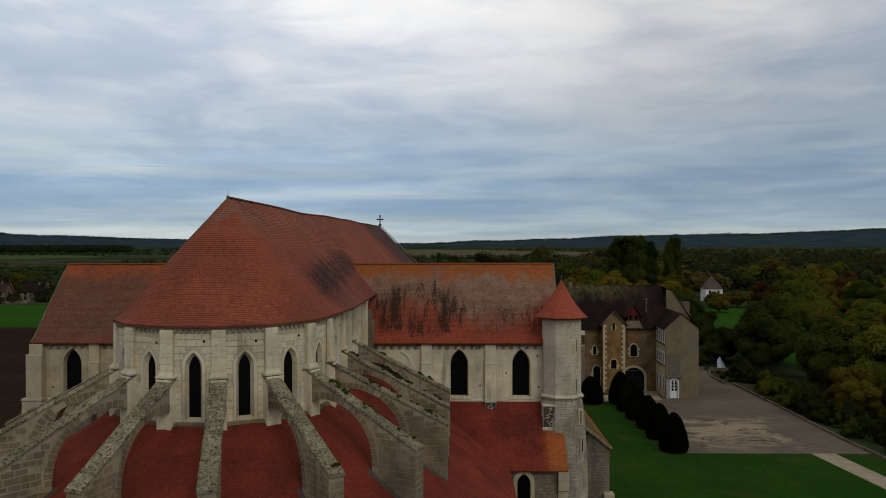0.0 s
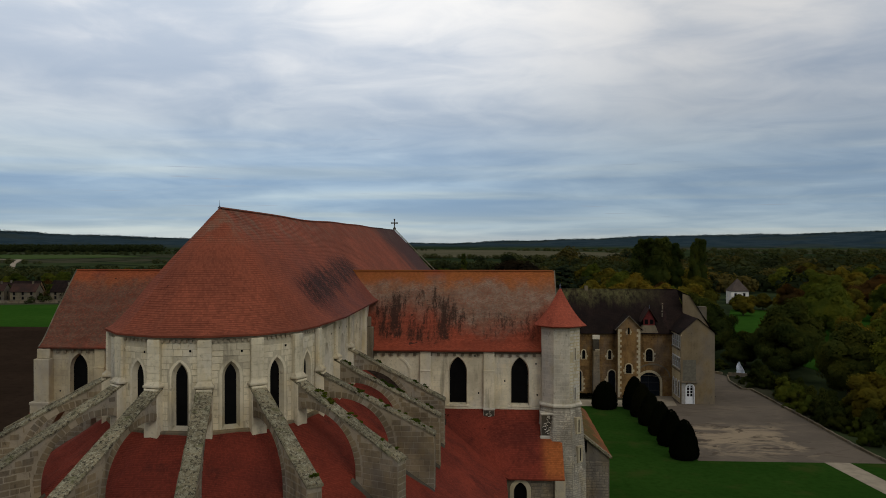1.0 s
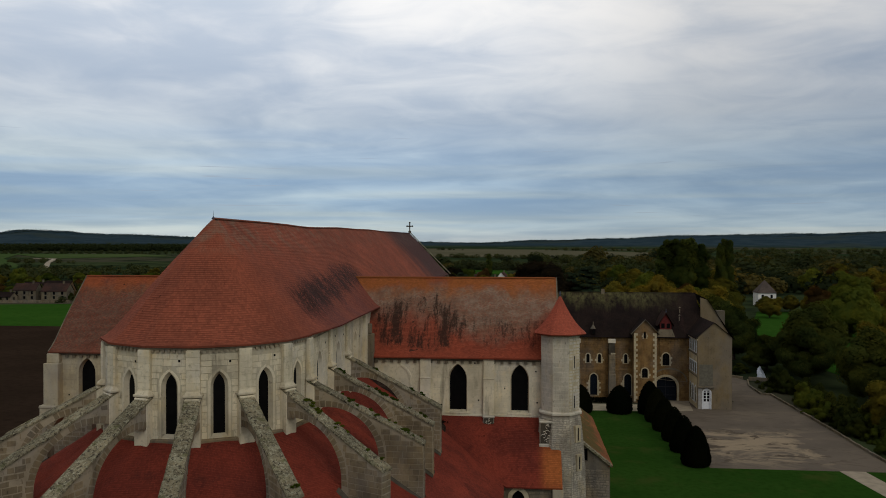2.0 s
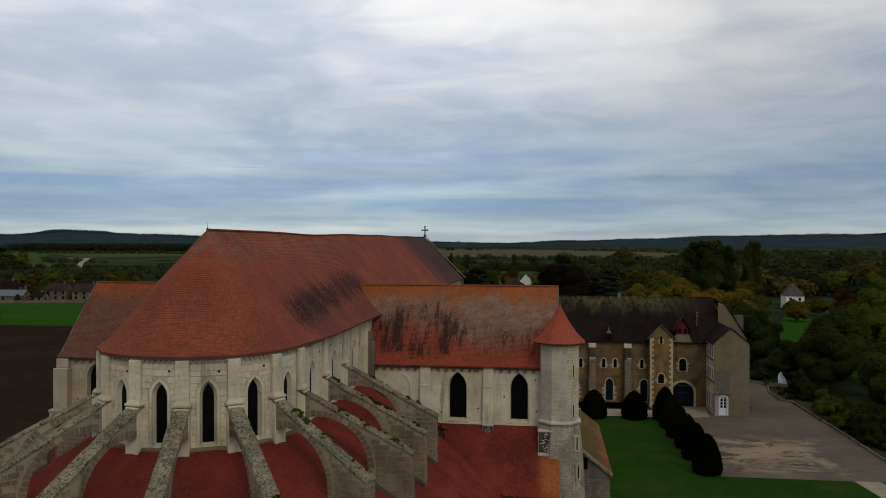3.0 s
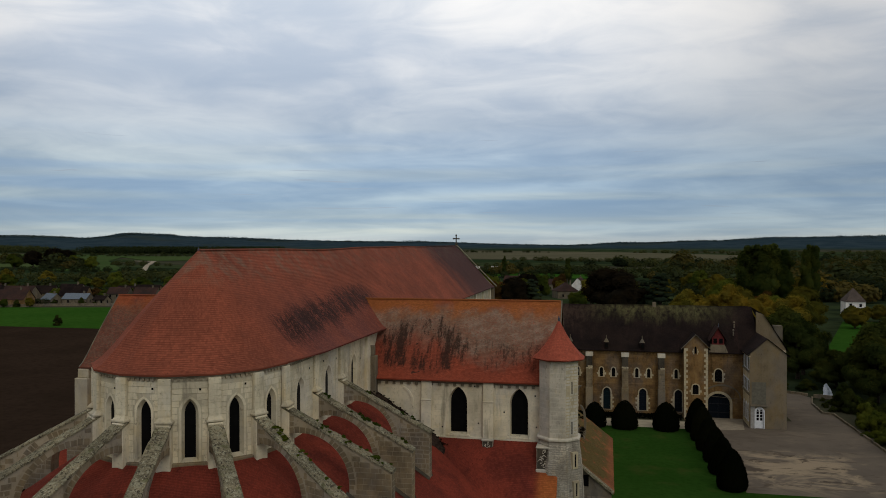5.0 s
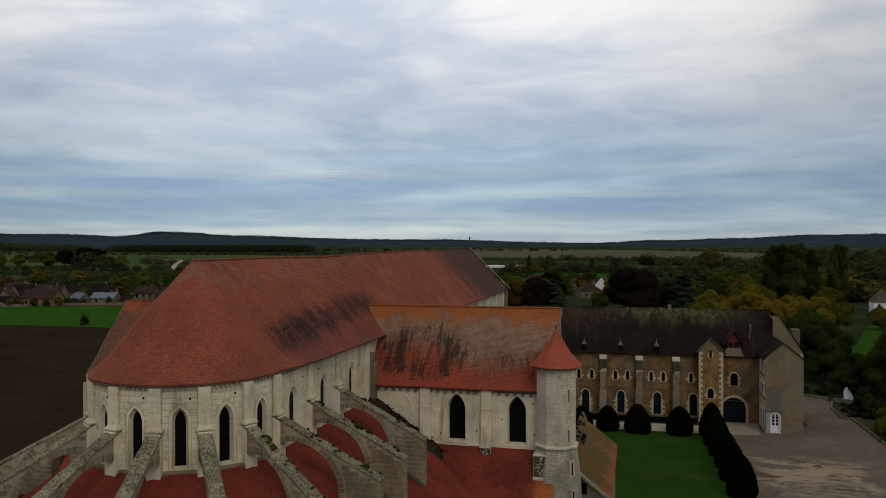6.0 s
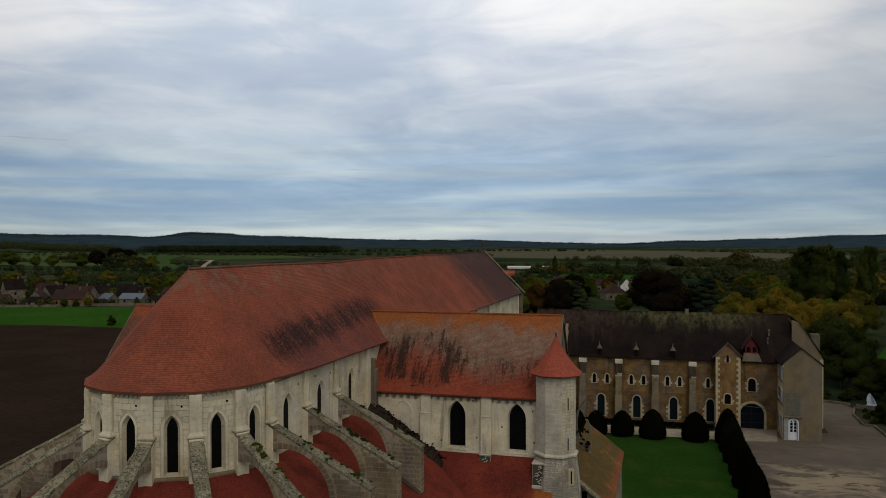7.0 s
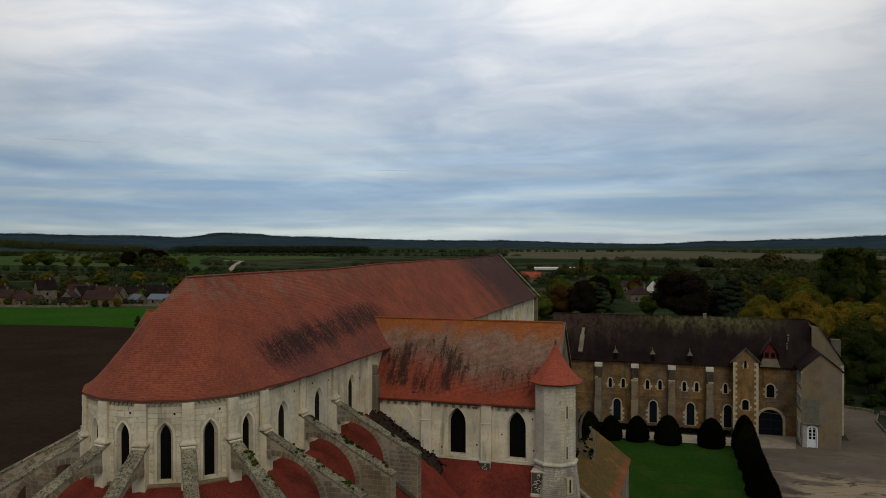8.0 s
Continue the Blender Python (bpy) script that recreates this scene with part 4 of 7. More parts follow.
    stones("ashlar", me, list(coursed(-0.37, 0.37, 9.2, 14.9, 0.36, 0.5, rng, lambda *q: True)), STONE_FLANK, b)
    if tufts:
        pts = []
        for _ in range(tufts // 2):
            u = rng.uniform(0.8, 6.7)
            for _ in range(rng.randint(1, 4)):
                v = u + rng.uniform(-0.3, 0.3)
                pts.append(m @ Vector((rng.uniform(0.02, 0.40) * (1 if rng.random() < 0.8 else -1), -v, 18.74 - 0.521 * v)))
        tuft(pts, 0.13, "moss", MOSS, b, rng, 26)


RP = APO / math.cos(radians(PIER))
for th in (-90, -64.29, -38.57, -12.857, 12.857, 38.57, 64.29, 90):
    a = radians(th)
    px = CX + RP * math.sin(a) if abs(th) < 90 else math.copysign(CHOIR_X, th)
    flying_buttress(th, px, CY - RP * math.cos(a), {64.29: -1, 90: -1}.get(th, 0), {38.57: 3, 64.29: 16, 90: 22}.get(th, 0))
for y in (4.72, 9.85):
    flying_buttress(90, CHOIR_X, y, -1 if y < 6 else 0, 30 if y < 6 else 6)
    flying_buttress(-90, -CHOIR_X, y, 0, 0)

# main roof: half cone over the apse, long ridge westwards
def apse_line(r, z, n, lo=-90, hi=90):
    pts = []
    for i in range(n + 1):
        th = lo + (hi - lo) * i / n
        k = round(th / 25.714)
        q = math.cos(radians(PIER)) / math.cos(radians(th - 25.714 * k)) if abs(th) <= 90 else 1
        rr = r * (0.1 + 0.9 * q / 0.985)
        a = radians(th)
        pts.append((CX + rr * math.sin(a), CY - rr * math.cos(a), z))
    return pts


ER = 6.10
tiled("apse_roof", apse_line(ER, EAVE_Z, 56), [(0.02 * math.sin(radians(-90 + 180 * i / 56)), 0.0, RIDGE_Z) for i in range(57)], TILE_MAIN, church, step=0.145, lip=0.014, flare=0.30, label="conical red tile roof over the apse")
def sag(y):
    return RIDGE_Z + 0.10 * mnoise.noise((y * 0.09, 2.0, 0)) - 0.18 * math.exp(-((y - 20) / 7) ** 2)
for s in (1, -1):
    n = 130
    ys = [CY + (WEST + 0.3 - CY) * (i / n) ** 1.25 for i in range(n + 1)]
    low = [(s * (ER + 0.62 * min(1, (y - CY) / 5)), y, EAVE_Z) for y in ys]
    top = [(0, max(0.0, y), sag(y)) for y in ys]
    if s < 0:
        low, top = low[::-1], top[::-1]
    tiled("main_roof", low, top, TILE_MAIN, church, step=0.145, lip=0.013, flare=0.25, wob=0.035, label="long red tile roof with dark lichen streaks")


def ridge_tiles(name, a, b, zf, mat, parent, length=0.42, r=0.13):
    a, b = Vector(a), Vector(b)
    n = max(1, round((b - a).length / length))
    d = (b - a) / n
    side = d.cross(Vector((0, 0, 1))).normalized()
    verts, faces = [], []
    for i in range(n):
        base = len(verts)
        for e, k in ((0, 1.0), (1, 0.9)):
            p = a + d * (i + e)
            p.z += zf(p)
            for q in range(6):
                f = math.pi * q / 5
                verts.append(p + side * (math.cos(f) * r * k) + Vector((0, 0, math.sin(f) * r * k * 0.8 - 0.02)))
        faces += [(base + q, base + q + 1, base + 7 + q, base + 6 + q) for q in range(5)]
        faces += [tuple(range(base, base + 6))]
    return mesh_ob(name, verts, faces, mat, parent)


ridge_tiles("ridge_tiles", (0, 0, 0), (0, WEST, 0), lambda p: sag(p.y), TILE_MAIN, church)

# west gable with its stone cross, and the rod at the eastern tip
m = face_m(180, 0, WEST)
panel("west_gable", m, [(-6.7, 9), (6.7, 9), (6.7, 21.2), (0, 28.2), (-6.7, 21.2)], [], 0.7, STONE_OLD, church)
for s in (1, -1):
    for i in range(14):
        bm = bmesh.new()
        f0, f1 = i / 14, (i + 1) / 14 - 0.006
        u0, u1 = s * 7.0 * (1 - f0), s * 7.0 * (1 - f1)
        z0, z1 = 21.35 + 7.1 * f0, 21.35 + 7.1 * f1
        vs = [bm.verts.new(v) for v in ((u0, WEST - 0.15, z0), (u1, WEST - 0.15, z1), (u1, WEST + 0.75, z1), (u0, WEST + 0.75, z0), (u0, WEST - 0.15, z0 + 0.12), (u1, WEST - 0.15, z1 + 0.12), (u1, WEST + 0.75, z1 + 0.12), (u0, WEST + 0.75, z0 + 0.12))]
        for f in ((0, 1, 2, 3), (4, 5, 6, 7), (0, 1, 5, 4), (1, 2, 6, 5), (2, 3, 7, 6), (3, 0, 4, 7)):
            bm.faces.new([vs[j] for j in f])
        part("gable_coping", bm, STONE_COPING, church)
bm = bmesh.new()
slab(bm, -0.22, 0.22, WEST + 0.1, WEST + 0.5, 28.4, 28.75, None, 0.04)
slab(bm, -0.09, 0.09, WEST + 0.22, WEST + 0.38, 28.7, 30.1, None, 0.03)
slab(bm, -0.42, 0.42, WEST + 0.23, WEST + 0.37, 29.42, 29.62, None, 0.03)
for u, z in ((-0.46, 29.52), (0.46, 29.52), (0, 30.12)):
    slab(bm, u - 0.13, u + 0.13, WEST + 0.21, WEST + 0.39, z - 0.13, z + 0.13, None, 0.04)
part("gable_cross", bm, STONE_DARK, church, "weathered stone cross on the gable")
bm = bmesh.new()
bmesh.ops.create_cone(bm, cap_ends=True, segments=8, radius1=0.014, radius2=0.006, depth=0.4, matrix=Matrix.Translation((0, 0.0, RIDGE_Z + 0.28)))
bmesh.ops.create_cone(bm, cap_ends=True, segments=10, radius1=0.07, radius2=0.03, depth=0.16, matrix=Matrix.Translation((0, 0.0, RIDGE_Z + 0.06)))
part("lightning_rod", bm, LEAD, church, "thin metal rod on the roof tip")

# ---- transept
TY, TZ, TEAVE, TX = 21.94, 23.76, 17.55, 21.6


def transept_wall(s):
    """The eastern wall of one arm: two lancets, a blind arch, pilasters and a corbel table."""
    m = face_m(0, 0, 17.2)
    holes, cs = [], []
    for c in (13.57, 18.56 if s > 0 else 17.93):
        loop = arch_loop(s * c, 1.5, 13.12, 15.75, 17.02)
        holes.append((loop, arch_loop(s * c, 1.27, 13.25, 15.70, 16.86)))
        cs.append(s * c)
    ex = TX if s > 0 else 21.05
    xs = sorted((s * 6.0, s * ex))
    wall = panel("transept_wall", m, [(xs[0], 0), (xs[1], 0), (xs[1], 17.5), (xs[0], 17.5)], holes, 0.6, STONE if s > 0 else STONE_QUOIN, church)
    for (o, i), c in zip(holes, cs):
        w = ring("window", m, grow(o, c, 0.13), o, -0.03, 0.06, STONE if s > 0 else STONE_QUOIN, church, "wide dark lancet window")
        plate("pane", m, grow(i, c, 0.04), 0.42, 0.05, GLASS, w)
        bm = bmesh.new()
        slab(bm, c - 0.95, c + 0.95, -0.16, 0.2, 12.98, 13.12, m, 0.02)
        part("sill", bm, STONE, w)
    lp = arch_loop(s * 8.9, 1.5, 13.2, 15.6, 16.75)
    ring("blind_arch", m, grow(lp, s * 8.9, 0.16), lp, -0.07, 0.06, STONE, wall)
    for c, z0 in ((10.95, 12.2), (16.08, 11.7)):
        bm = bmesh.new()
        u = s * c
        slab(bm, u - 0.44, u + 0.44, -0.20, 0.05, 15.9, 17.4, m, 0.03)
        slab(bm, u - 0.44, u + 0.44, -0.34, 0.05, z0, 15.85, m, 0.03)
        slab(bm, u - 0.46, u + 0.46, -0.37, 0.0, 15.82, 15.93, m, 0.03)
        part("pilaster", bm, STONE if s > 0 else STONE_QUOIN, church)
    bm = bmesh.new()
    slab(bm, xs[0], xs[1], -0.15, 0.05, 12.78, 12.96, m, 0.03)
    part("string_course", bm, STONE, church)
    bm = bmesh.new()
    slab(bm, xs[0], xs[1], -0.14, 0.05, 17.26, 17.46, m, 0.03)
    part("cornice", bm, STONE_OLD, church)
    for i in range(22):
        u = s * (6.9 + i * 0.64)
        block(m, u - 0.12, u + 0.12, 17.05, 17.27, 0.16, STONE_OLD, wall, "corbel")
    cells = []
    for a, b, k in ((11.5, 15.55, 0), (16.6, 20.2, 1)):
        lo, hi = sorted((s * a, s * b))
        cells += coursed(lo, hi, 13.1, 17.0, 0.40, 0.85, rng, clear_of(grow(holes[k][0], cs[k], 0.18)))
    stones("ashlar", m, [(a, b, c, d, e * 0.4) for a, b, c, d, e in cells], STONE if s > 0 else STONE_QUOIN, wall)
    # the rear wall and the gable end
    panel("transept_wall", face_m(180, 0, 26.7), [(-xs[1], 0), (-xs[0], 0), (-xs[0], 17.5), (-xs[1], 17.5)], [], 0.6, STONE, church)
    g = face_m(90 * s, s * (TX if s > 0 else 20.6), 0)
    if s > 0:
        out = [(17.8, 0), (26.1, 0), (26.1, 18.2), (TY, TZ - 0.25), (17.8, 18.2)]
    else:
        out = [(-26.1, 0), (-17.8, 0), (-17.8, 18.2), (-TY, TZ - 0.25), (-26.1, 18.2)]
    panel("transept_gable", g, out, [], 0.7, STONE_OLD, church)
    for d, e in ((1, 17.2 - 0.42), (-1, 26.7 + 0.42)):
        a = line((s * 3.4, e, TEAVE), (s * (ex + 0.12), e, TEAVE), 44)
        b = line((s * 3.4, TY, TZ), (s * (TX + 0.12 if s > 0 else 20.65), TY, TZ), 44)
        tiled("transept_roof", a, b, TILE_TRANSEPT, church, flare=0.2, wob=0.03, label="red tile roof with grey and black lichen")
    # pale mortar along the verge
    top_x = s * (TX + 0.12 if s > 0 else 20.65)
    for e in (17.2 - 0.42, 26.7 + 0.42):
        p0, p1 = Vector((s * (ex + 0.12), e, TEAVE)), Vector((top_x, TY, TZ))
        vs = []
        for i in range(13):
            f = i / 12
            q = p0.lerp(p1, f)
            q.z -= 0.2 * 17.6 * f * (1 - f) ** 6
            vs += [q + Vector((-s * 0.07, 0, 0.05)), q + Vector((s * 0.03, 0, 0.07)), q + Vector((s * 0.03, 0, -0.2))]
        mesh_ob("verge", vs, [(3 * i + j, 3 * i + j + 1, 3 * i + 4 + j, 3 * i + 3 + j) for i in range(12) for j in range(2)], STONE_OLD, church, "thin mortar verge of the gable")
    ridge_tiles("ridge_tiles", (s * 4.2, TY, TZ), (s * (TX if s > 0 else 20.6), TY, TZ), lambda p: 0.0, TILE_TRANSEPT, church)


transept_wall(1)
transept_wall(-1)
# clasping buttress at the far corner of the south arm
bm = bmesh.new()
m = face_m(0, 0, 17.2)
slab(bm, -21.40, -20.10, -0.75, 0.3, 12.9, 16.6, m, 0.04)
slab(bm, -21.60, -20.00, -1, 0.3, 0, 12.9, m, 0.04)
slab(bm, -21.65, -19.95, -1.05, 0.3, 12.85, 13.1, m, 0.05)
slab(bm, -21.30, -20.20, -0.45, 0.3, 16.6, 17.4, m, 0.05)
part("corner_buttress", bm, STONE_QUOIN, church)
# old dark pier in the angle of choir and transept
for s in (1, -1):
    bm = bmesh.new()
    slab(bm, s * 6.0, s * 6.75, 16.62, 17.25, 12, 19.4, None, 0.06)
    slab(bm, s * 6.0, s * 6.55, 16.7, 17.25, 19.4, 20.2, None, 0.06)
    part("angle_pier", bm, STONE_OLD, church, "dark weathered stone pier")

# small square holes left by the scaffolding
for x, z in ((12.2, 13.6), (15.2, 14.0), (17.3, 15.0), (19.9, 13.9), (14.9, 17.0), (19.8, 16.4), (-12.4, 14.0), (-16.3, 15.2), (-19.6, 13.8)):
    plate("putlog_hole", face_m(0, 0, 17.2), [(x, z), (x + 0.11, z), (x + 0.11, z + 0.13), (x, z + 0.13)], -0.016, 0.02, GLASS, church)
for th, z in ((-51.43, 20.45), (-25.71, 20.4), (0, 20.5), (25.71, 20.42), (51.43, 20.5)):
    a = radians(th)
    m = face_m(th, CX + APO * math.sin(a), CY - APO * math.cos(a))
    plate("putlog_hole", m, [(0.5, z), (0.61, z), (0.61, z + 0.12), (0.5, z + 0.12)], -0.034, 0.02, GLASS, church)
for y, z in ((3.6, 20.3), (8.9, 20.2), (6.3, 20.4), (14.6, 19.4)):
    plate("putlog_hole", face_m(90, CHOIR_X, 0), [(y, z), (y + 0.11, z), (y + 0.11, z + 0.13), (y, z + 0.13)], -0.034, 0.02, GLASS, church)
# old growth and rubble in the valley where aisle roof and transept meet
n = 26
verts = []
for i in range(n + 1):
    x = 6.1 + 6.6 * i / n
    for y, h in ((15.75, 0.02), (16.15, 0.20), (16.7, 0.42), (17.22, 0.55)):
        verts.append((x, y + 0.14 * mnoise.noise((x * 1.3, y, 1)), aisle_z(x) + h + 0.10 * mnoise.noise((x * 2.1, y * 2, 4))))
mesh_ob("gutter_debris", verts, [(4 * i + j, 4 * i + j + 1, 4 * i + 5 + j, 4 * i + 4 + j) for i in range(n) for j in range(3)], SOIL_DEBRIS, church, "dark rotted leaves in the roof valley")
tuft([(6.5 + 6.2 * f + rng.uniform(-0.3, 0.3), 16.8 + rng.uniform(-0.45, 0.3), aisle_z(6.5 + 6.2 * f) + rng.uniform(0.3, 0.6)) for f in [i / 90 for i in range(90)]], 0.10, "gutter_growth", LEAF_DARK, church, rng, 14)

# ---- stair turret
TUX, TUY = 21.75, 16.9


def octagon(r, z, turn=22.5):
    return [Vector((TUX + r * math.cos(radians(turn + 45 * i)), TUY + r * math.sin(radians(turn + 45 * i)), z)) for i in range(8)]


def shell(name, rings, mat, parent, label=""):
    n = len(rings[0])
    verts = [v for r in rings for v in r]
    faces = [(k * n + i, k * n + (i + 1) % n, (k + 1) * n + (i + 1) % n, (k + 1) * n + i) for k in range(len(rings) - 1) for i in range(n)]
    faces += [tuple(range(n - 1, -1, -1)), tuple(range((len(rings) - 1) * n, len(rings) * n))]
    return mesh_ob(name, verts, faces, mat, parent, label)


turret = shell("stair_turret", [octagon(1.60, 0), octagon(1.60, 19.75)], STONE_TURRET, church, "octagonal pale stone stair turret")
shell("turret_base", [octagon(2.25, 0), octagon(2.1, 9.0), octagon(1.92, 11.4), octagon(1.72, 13.0), octagon(1.66, 13.3)], TURRET_BED, turret)
shell("string_course", [octagon(1.66, 13.28), octagon(1.82, 13.38), octagon(1.82, 13.5), octagon(1.64, 13.6)], STONE_TURRET, turret)
shell("cornice", [octagon(1.60, 19.45), octagon(1.78, 19.6), octagon(1.78, 19.8)], STONE_TURRET, turret)
for i in range(8):
    th = 45 * i
    a = radians(th)
    ap = 1.60 * math.cos(radians(22.5))
    m = face_m(th, TUX + ap * math.sin(a), TUY - ap * math.cos(a))
    hw = 1.60 * math.sin(radians(22.5)) - 0.02
    if th in (45, 90):
        plate("rough_patch", m, [(-hw, 13.65), (hw, 13.65), (hw, 19.4), (-hw, 19.4)], -0.004, 0.02, STONE_QUOIN, turret)
        cells = [q for q in coursed(-hw, hw, 13.65, 19.4, 0.24, 0.40, rng, lambda *q: True) if rng.random() < 0.93]
        stones("rubble", m, [(a, b, c, d, e * 0.8) for a, b, c, d, e in cells], STONE_TURRET, turret, 0.03)
    elif th in (315, 0):
        cells = list(coursed(-hw, hw, 13.65, 19.4, 0.36, 0.62, rng, lambda *q: True))
        stones("ashlar", m, [(a, b, c, d, e * 0.5) for a, b, c, d, e in cells], STONE_TURRET, turret)
    if th == 45:
        for z in (13.9, 17.0):
            plate("slit_window", m, [(-0.06, z), (0.06, z), (0.06, z + 0.95), (-0.06, z + 0.95)], -0.03, 0.05, GLASS, turret)
            ring("slit_surround", m, [(-0.2, z - 0.12), (0.2, z - 0.12), (0.2, z + 1.07), (-0.2, z + 1.07)], [(-0.06, z), (0.06, z), (0.06, z + 0.95), (-0.06, z + 0.95)], -0.045, 0.02, STONE_TURRET, turret)
    if th in (315, 0, 45, 90):
        apb = 1.97 * math.cos(radians(22.5))
        mb = face_m(th, TUX + apb * math.sin(a), TUY - apb * math.cos(a))
        for z in ((11.4, 9.2) if th == 45 else ()):
            k = (11.4 - z) * 0.065 - 0.02
            plate("slit_window", mb, [(-0.075, z), (0.075, z), (0.075, z + 1.0), (-0.075, z + 1.0)], -0.10 - k, 0.2, GLASS, turret)
            ring("slit_surround", mb, [(-0.28, z - 0.12), (0.28, z - 0.12), (0.28, z + 1.15), (-0.28, z + 1.15)], [(-0.075, z), (0.075, z), (0.075, z + 1.0), (-0.075, z + 1.0)], -0.12 - k, 0.2, STONE_QUOIN, turret)
        rad = lambda z: 2.25 - 0.15 * z / 9 if z < 9 else 2.1 - 0.18 * (z - 9) / 2.4 if z < 11.4 else 1.92 - 0.20 * (z - 11.4) / 1.6
        half = lambda z: rad(z) * math.sin(radians(22.5))
        foot = face_m(th, TUX, TUY)
        on_face = lambda u, y, z: foot @ Vector((u * half(z), y - rad(z) * math.cos(radians(22.5)), z))
        cells = list(coursed(-0.98, 0.98, 4.0, 13.2, 0.17, 0.42, rng, lambda *q: rng.random() < 0.80))
        stones("rubble", on_face, cells, TURRET_RUBBLE, turret, 0.05)
# pyramid roof with flared eaves
low, top = octagon(2.15, 19.70), octagon(0.03, 22.65)
lo8, to8 = [], []
for i in range(8):
    for j in range(5):
        lo8.append(low[i].lerp(low[(i + 1) % 8], j / 5))
        to8.append(top[i].lerp(top[(i + 1) % 8], j / 5))
lo8.append(low[0])
to8.append(top[0])
tiled("turret_roof", lo8, to8, TILE_TURRET, turret, step=0.14, bow=0.36, wob=0.01, thick=0.05, label="flared red tile cap")
bm = bmesh.new()
bmesh.ops.create_cone(bm, cap_ends=True, segments=10, radius1=0.10, radius2=0.03, depth=0.5, matrix=Matrix.Translation((TUX, TUY, 22.7)))
bmesh.ops.create_uvsphere(bm, u_segments=8, v_segments=6, radius=0.09, matrix=Matrix.Translation((TUX, TUY, 22.75)))
part("finial", bm, LEAD, turret)
# carved corbel beside the turret
def carved_console(m, x0, x1, z0, z1, out, label):
    """A pale bracket: sill, curled leaves in relief, dark plate as the shade of the recessed field."""
    bm = bmesh.new()
    slab(bm, x0 - 0.06, x1 + 0.06, -out - 0.12, 0.8, z0 - 0.34, z0, m, 0.05)
    slab(bm, x0, x1, -out, 0.8, z0, z1, m, 0.06)
    slab(bm, x0 - 0.05, x1 + 0.05, -out - 0.08, 0.8, z1, z1 + 0.16, m, 0.05)
    c = part("carved_console", bm, STONE_TURRET, church, label)
    # no recess is cut: this dark plate carries its shade as colour
    bm = bmesh.new()
    slab(bm, x0 + 0.05, x1 - 0.03, -out - 0.015, 0.0, z0 + 0.04, z1 - 0.04, m)
    part("hollow", bm, STONE_DARK, c)
    bm = bmesh.new()
    r = random.Random(9)
    for i in range(4):
        for j in range(2):
            cx, cz = x0 + (x1 - x0) * r.uniform(0.25, 0.75), z0 + (z1 - z0) * (0.16 + 0.22 * i + r.uniform(-0.06, 0.06))
            rad = (z1 - z0) * r.uniform(0.07, 0.17)
            loop = []
            for k in range(9):
                a = r.uniform(-0.2, 0.2) + k * 0.62
                q = rad * (1 - k * 0.07)
                loop.append((cx + q * math.cos(a) * (1 if j else -1), cz + q * math.sin(a)))
            for (ax, az), (bx, bz) in zip(loop, loop[1:]):
                ends = [bm.verts.new(m @ Vector((px, -out - d, pz + e))) for px, pz in ((ax, az), (bx, bz)) for d, e in ((0.01, -0.035), (0.07, 0.0), (0.01, 0.035))]
                for f in ((0, 3, 4, 1), (1, 4, 5, 2)):
                    bm.faces.new([ends[v] for v in f])
    tagged(part("carving", bm, STONE_TURRET, c), kind="stuff")


carved_console(face_m(0, 0, 15.9), 20.12, 21.15, 11.15, 12.75, 0.55, "crumbling carved stone at the foot of the turret")
for s in (1, -1):
    carved_console(face_m(0, 0, 17.2), s * 16.08 - 0.44, s * 16.08 + 0.44, 12.2, 12.8, 0.62, "weathered carved stone console under the pilaster")

# ---- aisle and chapel roofs round the choir
RO = 17.4
tiled("ambulatory_roof", apse_line(RO / 0.985, aisle_z(RO), 84), apse_line(6.0, aisle_z(6.0), 84), TILE_AISLE, church, wob=0.05, label="bright red lean-to tile roof round the choir")
